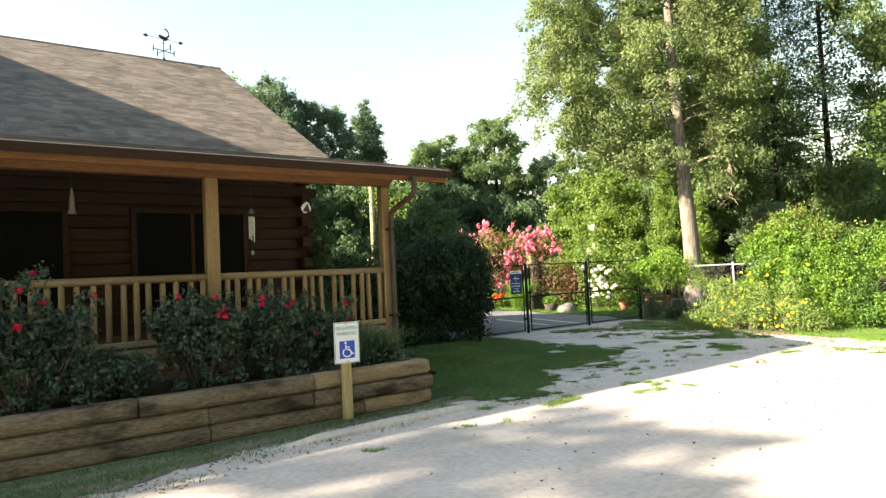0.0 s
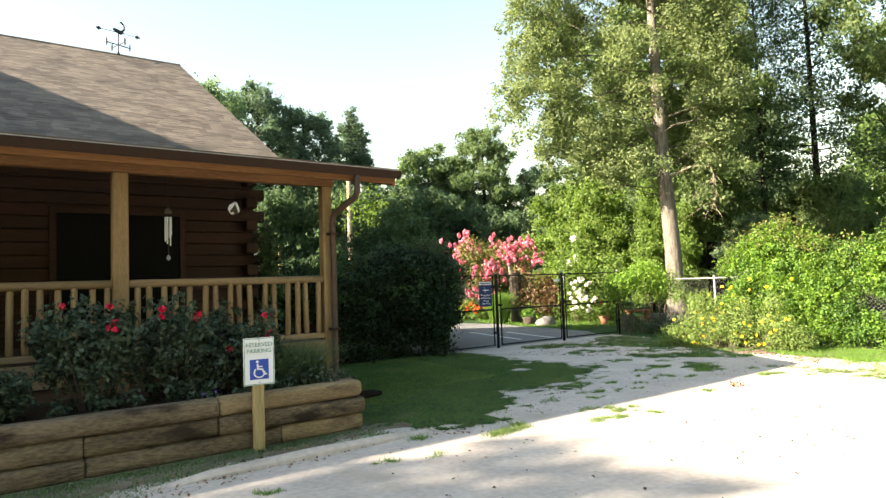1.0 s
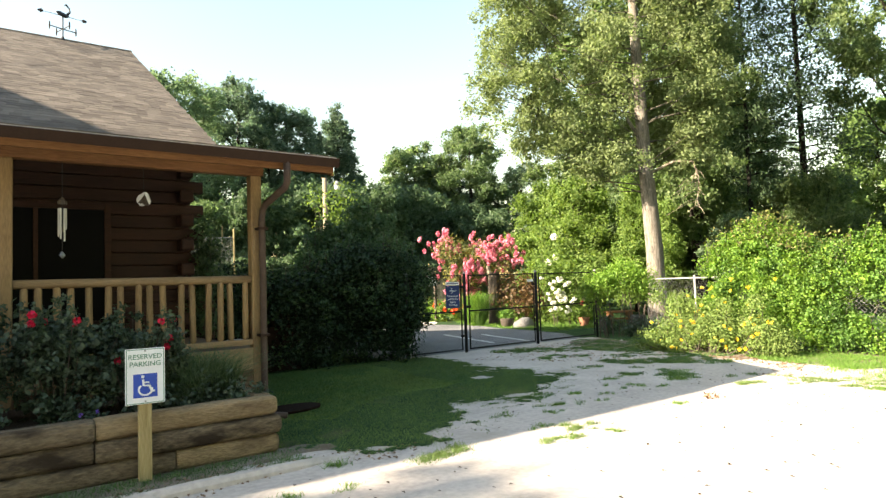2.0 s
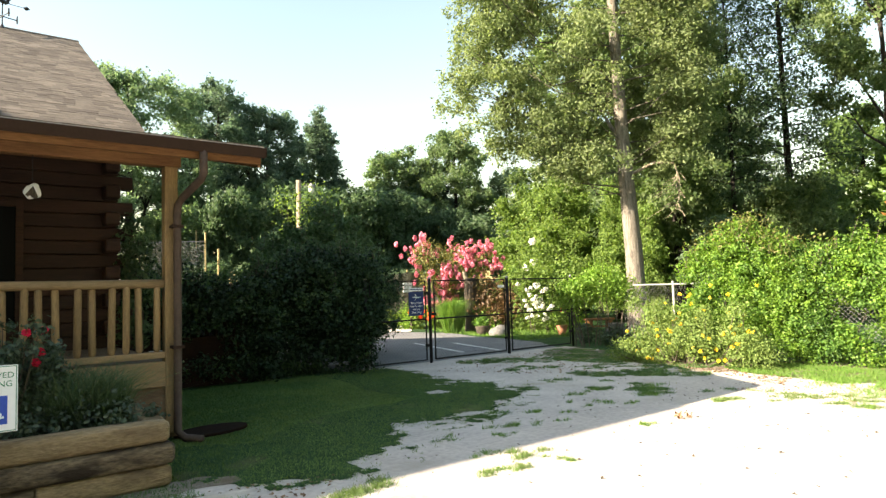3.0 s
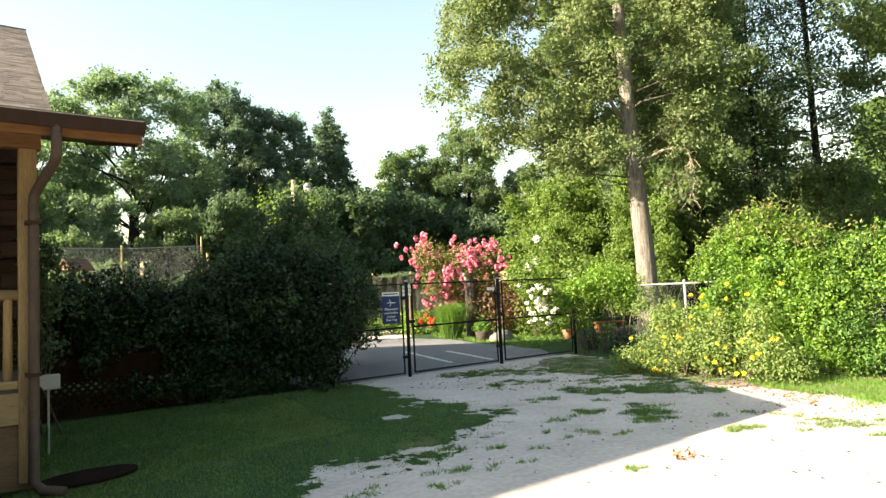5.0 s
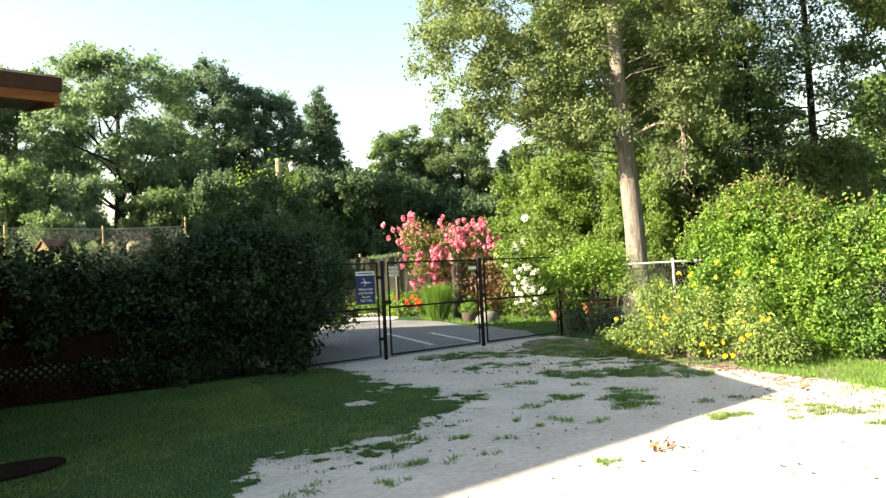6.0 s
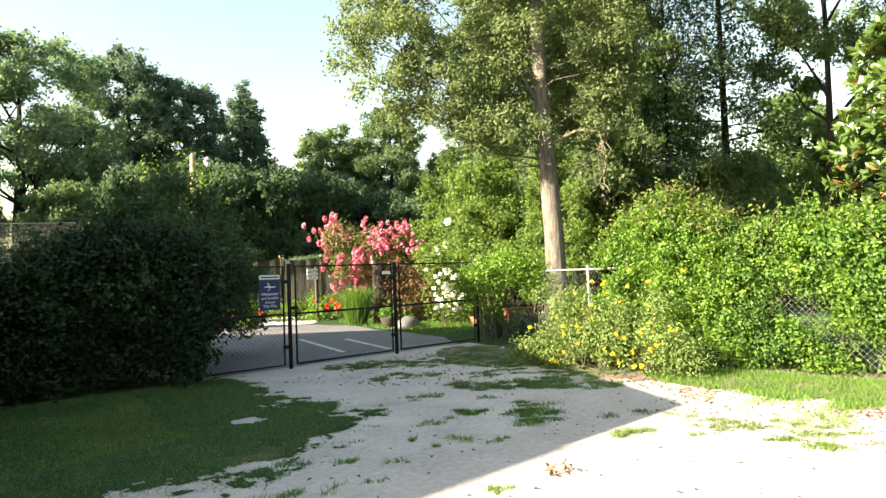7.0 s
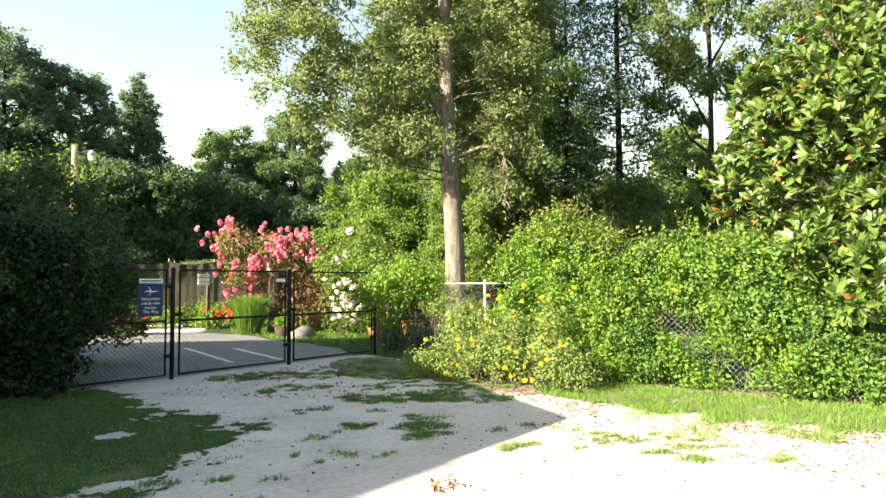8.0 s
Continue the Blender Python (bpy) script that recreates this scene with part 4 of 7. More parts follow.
# gable end above the logs, back and far walls
bm = bmesh.new()
bm.faces.new([bm.verts.new(c) for c in ((CORNER_X - 0.05, WALL_Y, 3.3), (CORNER_X - 0.05, BACK_Y, 3.3), (CORNER_X - 0.05, BACK_Y, 3.8), (CORNER_X - 0.05, RIDGE_Y, 7.4), (CORNER_X - 0.05, WALL_Y, 3.85))])
bmesh.ops.solidify(bm, geom=bm.faces[:], thickness=0.08)
hpart("gable_wall", bm, LOG)
hpart("back_wall", boxed(LEFT_X, CORNER_X, BACK_Y, BACK_Y + 0.2, 0, 4.0), LOG)
hpart("far_wall", boxed(LEFT_X, LEFT_X + 0.2, WALL_Y, BACK_Y, 0, 4.0), LOG)
hpart("inner_wall", boxed(LEFT_X, CORNER_X - 0.2, WALL_Y + 0.14, WALL_Y + 0.2, 0, 3.8), LOG)


def window(x0, x1, z0, z1):
    y = WALL_Y - 0.03
    w = hpart("window", boxed(x0, x1, y + 0.0, y + 0.02, z0, z1), GLASS, "dark window pane in a stained frame")
    for a, b, c, d in ((x0 - 0.09, x0, z0 - 0.09, z1 + 0.09), (x1, x1 + 0.09, z0 - 0.09, z1 + 0.09), (x0, x1, z1, z1 + 0.09), (x0, x1, z0 - 0.09, z0), ((x0 + x1) / 2 - 0.03, (x0 + x1) / 2 + 0.03, z0, z1)):
        hpart("window_frame", boxed(a, b, y - 0.03, y + 0.03, c, d, 0.005), LOG, parent=w)


window(2.0, 3.75, 1.2, 2.85)
window(-0.9, 0.95, 1.0, 2.85)
# downspout
hpart("downspout", tubed([(5.13, EAVE_Y - 0.06, 3.1), (5.13, EAVE_Y - 0.06, 2.84), (5.12, EAVE_Y - 0.02, 2.78), (5.03, 8.2, 2.62), (5.0, 8.25, 2.55), (4.995, 8.27, 2.45), (4.995, 8.27, 1.6), (4.99, 8.27, 0.12), (5.05, 8.2, 0.05), (5.2, 8.1, 0.03)], 0.042, 10), SPOUT, "dark brown metal downspout", smooth=True)
for z in (2.3, 1.0):
    hpart("spout_strap", boxed(4.93, 5.05, 8.21, 8.34, z, z + 0.03), GUTTER)

# hanging things in the porch
def wind_chime(x, y, top, small=False):
    c = thing("wind_chime", x, y, top, "silver tube wind chime hanging from the porch beam", "wind chime")
    part("cord", tubed([(0, 0, 0), (0, 0, -0.42)], 0.004, 5), BLACK_IRON, c)
    part("crown_disc", tubed([(0, 0, -0.46), (0, 0, -0.43), (0, 0, -0.38)], [0.045, 0.045, 0.008], 12), DARK_BARK, c)
    for k in range(6):
        a = k * math.pi / 3
        part("chime_tube", tubed([(0.034 * math.cos(a), 0.034 * math.sin(a), -0.5), (0.034 * math.cos(a), 0.034 * math.sin(a), -0.72 - 0.025 * k)], 0.0085, 8), CHIME_METAL, c)
    part("clapper", tubed([(0, 0, -0.45), (0, 0, -0.97), (0, 0, -1.0)], 0.004, 5), BLACK_IRON, c)
    part("sail", tubed([(0, 0, -1.02), (0.0, 0, -0.99), (0, 0, -0.95)], [0.012, 0.045, 0.008], 8, 0.35), CHIME_METAL, c)


wind_chime(2.88, 8.36, 2.985)
bell = thing("bell_chime", 0.80, 8.38, 2.985, "pale bell-shaped chime hanging from the porch beam", "wind chime")
part("cord", tubed([(0, 0, 0), (0, 0, -0.2)], 0.004, 5), BLACK_IRON, bell)
part("bell", tubed([(0, 0, -0.2), (0, 0, -0.28), (0, 0, -0.45), (0, 0, -0.5)], [0.008, 0.022, 0.034, 0.055], 12), DULL_BELL, bell)
plaque = thing("round_plaque", 3.67, 8.37, 2.985, "pale carved ornament hanging from the porch beam", "ornament")
part("cord", tubed([(0, 0, 0), (0, 0, -0.26)], 0.004, 5), BLACK_IRON, plaque)
bm = bmesh.new()
bmesh.ops.create_icosphere(bm, subdivisions=3, radius=1)
for v in bm.verts:
    v.co *= 1 + 0.35 * noise.noise(v.co * 1.3 + Vector((2, 0, 5)))
    v.co = Vector((v.co.x * 0.07, v.co.y * 0.03, v.co.z * 0.075 - 0.36))
part("disc", bm, WHITE_PAINT, plaque, "weathered white carved shape", smooth=True)
part("crest", tubed([(-0.05, -0.03, -0.41), (-0.01, -0.035, -0.36), (0.03, -0.03, -0.43)], [0.015, 0.05, 0.02], 8), DARK_BARK, plaque)

# weathervane
vane = thing("weathervane", 3.92, RIDGE_Y, RIDGE_Z - 0.02, "black swan weathervane on the roof ridge", "weathervane")
part("rod", tubed([(0, 0, 0), (0, 0, 0.62)], 0.014, 6), BLACK_IRON, vane)
part("foot", tubed([(0, 0, 0), (0, 0, 0.1)], [0.06, 0.02], 8), BLACK_IRON, vane)
for a, nm in ((20, "letter_arm"), (110, "letter_arm")):
    c, s = math.cos(radians(a)), math.sin(radians(a))
    arm = part(nm, tubed([(-0.3 * c, -0.3 * s, 0.28), (0.3 * c, 0.3 * s, 0.28)], 0.012, 6), BLACK_IRON, vane)
    for k in (-1, 1):
        part("pointer", tubed([(k * 0.3 * c, k * 0.3 * s, 0.2), (k * 0.3 * c, k * 0.3 * s, 0.28), (k * 0.3 * c, k * 0.3 * s, 0.38)], [0.012, 0.02, 0.012], 6), BLACK_IRON, arm)
bm = tubed([(-0.16, 0, 0.66), (-0.08, 0, 0.64), (0.05, 0, 0.62), (0.14, 0, 0.64)], [0.02, 0.09, 0.09, 0.03], 10, 0.5)
tube(bm, [(0.10, 0, 0.66), (0.17, 0, 0.74), (0.15, 0, 0.84), (0.07, 0, 0.9), (0.04, 0, 0.86)], [0.03, 0.022, 0.018, 0.02, 0.01], 8)
ob = part("swan", bm, BLACK_IRON, vane)
ob.matrix_basis = pose(0, 0, 0, 0, 0, 25)
part("arrow_rod", tubed([(-0.5, -0.1, 0.6), (0.5, 0.1, 0.6)], 0.006, 5), BLACK_IRON, vane)
for k in (-1, 1):
    part("arrow_ball", tubed([(k * 0.40, k * 0.08, 0.6), (k * 0.45, k * 0.09, 0.6), (k * 0.52, k * 0.1, 0.6)], [0.01, 0.05, 0.01], 8), BLACK_IRON, vane)

# ---- raised bed, signs, gate and fences ----
bed = thing("raised_bed", 0, 6.7, 0, "raised flower bed walled with three courses of weathered timbers", "raised bed")
def uneven_timber(a, b, y0, y1, z0, z1, seed):
    """A squared log with a wavering, rounded outline."""
    bm = bmesh.new()
    n = max(3, int((b - a) / 0.16))
    yc, zc, hy, hz = (y0 + y1) / 2, (z0 + z1) / 2, (y1 - y0) / 2, (z1 - z0) / 2
    rings = []
    stops = [a, a + 0.025, a + 0.07] + [a + 0.07 + (b - a - 0.14) * i / n for i in range(1, n)] + [b - 0.07, b - 0.025, b]
    for i, x in enumerate(stops):
        end = min(i, len(stops) - 1 - i)
        shrink = {0: 0.72, 1: 0.92, 2: 0.985}.get(end, 1.0) if x > 4.3 else {0: 0.93}.get(end, 1.0)
        ring = []
        for k in range(16):
            t = 2 * math.pi * (k + 0.5) / 16
            c, s = math.cos(t), math.sin(t)
            f = (abs(c) ** 7 + abs(s) ** 7) ** (-1 / 7)
            w = 1 + 0.11 * noise.noise(Vector((x * 2.3, k * 0.4, seed))) + 0.05 * noise.noise(Vector((x * 9, k, seed)))
            ring.append(bm.verts.new((x, yc + hy * c * f * w * shrink, zc + hz * s * f * shrink * (0.985 + 0.045 * noise.noise(Vector((x * 2.4, k * 0.5, seed + 4)))))))
        rings.append(ring)
    for p, q in zip(rings, rings[1:]):
        for k in range(16):
            bm.faces.new((p[k], q[k], q[(k + 1) % 16], p[(k + 1) % 16]))
    bm.faces.new(rings[0])
    bm.faces.new(list(reversed(rings[-1])))
    bmesh.ops.recalc_face_normals(bm, faces=bm.faces[:])
    return bm


JOINTS = ([-6.0, -3.4, -0.9, 1.79, 3.55, 4.50], [-6.0, -4.3, -1.2, 1.78, 2.92, 4.52], [-6.0, -3.0, -1.1, 1.14, 2.92, 4.48])
for row, joints in enumerate(JOINTS):
    z0 = 0.005 + 0.182 * row
    for k, (a, b) in enumerate(zip(joints, joints[1:])):
        jog = 0.012 * math.sin(k * 2.3 + row * 1.7)
        bm = uneven_timber(a + 0.004, b - 0.004, -0.08 + jog + 0.012 * (1 - row), 0.09 + jog, z0, z0 + 0.18, 10 * row + k)
        part("timber", bm, TIMBER_PALE if b > 4.4 and row != 1 else TIMBER, bed, smooth=True)
    bm = boxed(4.30, 4.48, 0.10, 1.62, z0, z0 + 0.176, 0.022)
    part("timber", bm, TIMBER_PALE, bed)
bm = boxed(-6.0, 4.30, 0.09, 1.66, 0.0, 0.47)
part("soil", bm, SOIL, bed, "dark soil filling the bed")

sign = thing("parking_sign", 3.275, 6.5, 0, "white reserved parking sign on a wooden stake before the bed", "sign", turn=-4)
part("stake", boxed(-0.05, 0.05, 0.006, 0.09, -0.1, 0.98, 0.008), STAKE, sign, "square treated wooden stake")
plate = part("plate", boxed(-0.152, 0.152, -0.004, 0.004, 0.645, 1.105, 0.003), WHITE_PAINT, sign)
for a, b, c, d in ((-0.145, 0.145, 1.094, 1.099), (-0.145, 0.145, 0.651, 0.656), (-0.145, -0.14, 0.656, 1.094), (0.14, 0.145, 0.656, 1.094)):
    part("border", boxed(a, b, -0.0065, -0.0042, c, d), GREEN_INK, plate)
words("RESERVED", 0.058, GREEN_INK, plate, pose(0, -0.006, 1.035, 90), spread=1.0)
words("PARKING", 0.058, GREEN_INK, plate, pose(0, -0.006, 0.975, 90), spread=1.0)
part("blue_panel", boxed(-0.092, 0.092, -0.0065, -0.0042, 0.70, 0.895), BLUE_PAINT, plate)
bm = bmesh.new()
pts = [(0.0 + 0.052 * math.cos(a), -0.0085, 0.765 + 0.046 * math.sin(a)) for a in np.linspace(radians(130), radians(375), 14)]
tube(bm, pts, 0.008, 6)
tube(bm, [(-0.018, -0.0085, 0.85), (-0.014, -0.0085, 0.80), (0.03, -0.0085, 0.795), (0.05, -0.0085, 0.745), (0.072, -0.0085, 0.75)], 0.0095, 6)
tube(bm, [(-0.015, -0.0085, 0.825), (0.03, -0.0085, 0.822)], 0.007, 6)
bmesh.ops.create_uvsphere(bm, u_segments=10, v_segments=6, radius=0.014, matrix=Matrix.Translation((-0.02, -0.008, 0.872)))
part("wheelchair_symbol", bm, WHITE_PAINT, plate)
for z in (1.085, 0.668):
    part("bolt", tubed([(0, -0.008, z), (0, 0.0, z)], 0.008, 8), GALVANISED, plate)


def chain_link(name, parent, mat, x0, x1, z0, z1, wire=0.0019, step=0.075):
    """A panel of crossing wires in the plane y = 0."""
    verts, faces = [], []
    w, h = x1 - x0, z1 - z0
    for lean in (1, -1):
        c = -h
        while c < w:
            a0, a1 = max(0.0, c), min(w, c + h)
            if a1 - a0 > 0.02:
                za, zb = (a0 - c, a1 - c) if lean > 0 else (h - (a0 - c), h - (a1 - c))
                off = wire * 0.7071
                k = len(verts)
                y = wire * 0.6 * lean
                for (px, pz) in ((x0 + a0, z0 + za), (x0 + a1, z0 + zb)):
                    verts += [(px + off, y, pz - lean * off), (px - off, y, pz + lean * off), (px, y - wire * 1.2, pz)]
                faces += [(k, k + 1, k + 4, k + 3), (k + 1, k + 2, k + 5, k + 4), (k + 2, k, k + 3, k + 5)]
            c += step
    return part_of(name, mesh_np(name, verts, faces), mat, parent)


gate = thing("chain_link_gate", 0, 11.95, 0, "black chain-link double gate across the drive", "gate")
GATE_H = 1.74
for x, r in ((9.55, 0.04), (11.14, 0.034), (13.42, 0.036), (15.68, 0.03)):
    post = part("gate_post", tubed([(x, 0, -0.05), (x, 0, GATE_H + 0.04)], r, 12), BLACK_PIPE, gate, smooth=True)
    part("cap", tubed([(x, 0, GATE_H + 0.04), (x, 0, GATE_H + 0.06), (x, 0, GATE_H + 0.085)], [r * 1.15, r * 1.1, r * 0.3], 12), GALVANISED, post)
for x0, x1 in ((9.66, 11.03), (11.26, 13.33), (13.53, 15.58)):
    leaf = part("gate_leaf", tubed([(x0, 0, 0.08), (x0, 0, GATE_H), (x1, 0, GATE_H), (x1, 0, 0.08), (x0, 0, 0.08)], 0.019, 8), BLACK_PIPE, gate)
    part("mid_bar", tubed([(x0, 0, 0.93), (x1, 0, 0.93)], 0.017, 8), BLACK_PIPE, leaf)
    chain_link("wire_mesh", leaf, BLACK_PIPE, x0, x1, 0.08, GATE_H)
    for z in (0.35, 1.45):
        part("hinge", boxed(x1 - 0.02, x1 + 0.07, -0.03, 0.03, z, z + 0.06, 0.008), BLACK_PIPE, leaf)
    part("latch", boxed(x0 - 0.08, x0 + 0.03, -0.035, 0.035, 1.0, 1.06, 0.008), BLACK_PIPE, leaf)
board = thing("gate_sign", 10.76, 11.91, 0, "navy wheelchair and stroller access sign wired to the gate", "sign")
plate = part("plate", boxed(-0.19, 0.19, -0.006, 0.004, 1.02, 1.52, 0.004), NAVY_PAINT, board)
part("top_strip", boxed(-0.185, 0.185, -0.009, -0.001, 1.53, 1.60, 0.002), WHITE_PAINT, plate, "white strip above the board")
part("strip_line", boxed(-0.16, 0.16, -0.012, -0.0095, 1.555, 1.575), NAVY_PAINT, plate)
for k, text in enumerate(("Wheelchair", "and Stroller", "Access", "This Way")):
    words(text, 0.064, WHITE_PAINT, plate, pose(0, -0.008, 1.285 - 0.066 * k, 90))
bm = tubed([(-0.1, -0.009, 1.40), (-0.03, -0.009, 1.41), (0.05, -0.009, 1.40), (0.11, -0.009, 1.405)], [0.004, 0.016, 0.014, 0.004], 6, 0.3)
tube(bm, [(0.0, -0.009, 1.40), (-0.02, -0.009, 1.45), (-0.06, -0.009, 1.48)], [0.016, 0.012, 0.003], 6, 0.3)
tube(bm, [(0.0, -0.009, 1.40), (-0.01, -0.009, 1.36), (-0.05, -0.009, 1.335)], [0.016, 0.012, 0.003], 6, 0.3)
part("bird_mark", bm, WHITE_PAINT, plate)
tag = thing("gate_tag", 13.2, 11.92, 1.55, "small white tag wired to the gate", "tag")
part("tag_plate", boxed(-0.1, 0.1, -0.004, 0.004, 0.0, 0.06), WHITE_PAINT, tag)

fence = thing("wire_fence", 15.16, 8.33, 0, "galvanised chain-link fence along the hedge", "fence", turn=-90.5)
FENCE_H = 1.5
for k in range(1, 4):
    x = 0.05 + 2.4 * k
    post = part("fence_post", tubed([(x, 0, -0.05), (x, 0, FENCE_H + 0.03)], 0.03, 10), GALVANISED, fence, smooth=True)
    part("cap", tubed([(x, 0, FENCE_H + 0.03), (x, 0, FENCE_H + 0.05), (x, 0, FENCE_H + 0.07)], [0.034, 0.032, 0.01], 10), GALVANISED, post)
part("top_rail", tubed([(0.05, 0, FENCE_H), (8.0, 0, FENCE_H)], 0.018, 8), GALVANISED, fence)
chain_link("wire_mesh", fence, GALVANISED, 0.05, 8.0, 0.04, FENCE_H, 0.0016, 0.085)
wing = thing("fence_panel", 15.0, 8.28, 0, "galvanised chain-link fence panel before the oak", "fence", turn=61)
for x in (0.56,):
    post = part("fence_post", tubed([(x, 0, -0.05), (x, 0, FENCE_H + 0.03)], 0.024, 10), GALVANISED, wing, smooth=True)
    part("cap", tubed([(x, 0, FENCE_H + 0.03), (x, 0, FENCE_H + 0.05), (x, 0, FENCE_H + 0.07)], [0.034, 0.032, 0.01], 10), GALVANISED, post)
part("top_rail", tubed([(0.05, 0, FENCE_H), (2.42, 0, FENCE_H)], 0.018, 8), GALVANISED, wing)
chain_link("wire_mesh", wing, GALVANISED, 0.05, 3.0, 0.04, FENCE_H, 0.0011, 0.11)

# small white box on a stake by the lattice
meter = thing("white_box", 5.22, 10.0, 0, "small white box on a thin stake beside the lattice", "box")
part("stake", tubed([(0, 0, 0.0), (0, 0, 0.72)], 0.012, 6), SHADED_WHITE, meter)
part("body", boxed(-0.11, 0.11, -0.05, 0.05, 0.70, 0.86, 0.012), SHADED_WHITE, meter)

# pole with a lamp behind the gate
pole = thing("lamp_pole", 15.6, 27.6, 0, "wooden utility pole with a yard lamp", "lamp pole")
part("pole", tubed([(0, 0, -0.1), (0, 0, 6.75)], [0.14, 0.11], 12), POLE_WOOD, pole, smooth=True)
part("lamp_arm", tubed([(0.08, -0.05, 6.45), (0.34, -0.22, 6.56), (0.48, -0.32, 6.55)], 0.022, 6), GALVANISED, pole)
lamp = part("lamp_head", tubed([(0.48, -0.32, 6.6), (0.48, -0.32, 6.46), (0.48, -0.32, 6.38)], [0.05, 0.17, 0.15], 12), GALVANISED, pole)
part("lamp_glass", tubed([(0.48, -0.32, 6.38), (0.48, -0.32, 6.22), (0.48, -0.32, 6.16)], [0.14, 0.12, 0.03], 12), WHITE_PAINT, lamp)

# aviary with fine netting behind the house
aviary = thing("aviary", 6.2, 34.0, 0, "tall aviary of pale posts and grey netting", "aviary", turn=-8)
for x, h in ((0.0, 4.6), (3.6, 4.4), (7.0, 4.8)):
    part("post", tubed([(x, 0, 0), (x, 0, h)], 0.045, 8), STAKE, aviary)
chain_link("netting", aviary, GALVANISED, 0.0, 7.0, 0.0, 4.3, 0.0024, 0.085)
part("top_wire", tubed([(0, 0, 4.35), (3.5, 0, 4.25), (7, 0, 4.35)], 0.02, 5), GALVANISED, aviary)

# ---- trees and shrubs ----
LEFT, AHEAD = Vector((-0.81, 0.585, 0)), Vector((0.585, 0.81, 0))


def tree(name, label, x, y, trunk, clumps, n, size, leaf_mat, bark_mat, seed, tuft=0.3, per=50, limbs=0.03, aspect=0.5, wild=0.8, shell=0.45, category="tree", droop=0.2, group=""):
    """A trunk given as (dx, dy, z, radius), limbs out to the clumps, and a crown of leaves."""
    r = np.random.default_rng(seed)
    t = thing(name, x, y, 0, label, category, group)
    bm = tubed([p[:3] for p in trunk], [p[3] for p in trunk], 12)
    stem = part("trunk", bm, bark_mat, t, smooth=True)
    spots, out, centres = puffs(r, clumps, n, tuft, per, shell)
    if limbs:
        bm = bmesh.new()
        apart = name == "oak_tree"
        pts = np.array([p[:3] for p in trunk])
        for c in clumps:
            for k in range(1 if name == "oak_tree" else 3):
                goal = np.array(c[:3]) + (r.normal(size=3) * np.array(c[3:]) * 0.45 if k else 0)
                low = goal[2] - 0.35 * np.linalg.norm(goal[:2] - pts[-1][:2]) - 0.6
                z = min(max(low, pts[0][2] + 0.4 * (pts[-1][2] - pts[0][2])), pts[-1][2])
                j = np.interp(z, pts[:, 2], np.arange(len(pts)))
                a = np.array([np.interp(j, np.arange(len(pts)), pts[:, m]) for m in range(3)])
                mid = a * 0.5 + goal * 0.5 + np.array([0, 0, -0.12 * np.linalg.norm(goal - a)]) + r.normal(size=3) * 0.1
                if apart:
                    part("limb", tubed([a, mid, goal], [limbs * (1.6 if k == 0 else 1.0), limbs * 0.8, limbs * 0.25], 6), bark_mat, t)
                    continue
                tube(bm, [a, mid, goal], [limbs * (1.6 if k == 0 else 1.0), limbs * 0.8, limbs * 0.25], 6)
        if not apart:
            part("branchwork", bm, bark_mat, t)
    part_of("crown", leaves("crown", spots, out, size, r, aspect, wild, droop), leaf_mat, t)
    return t


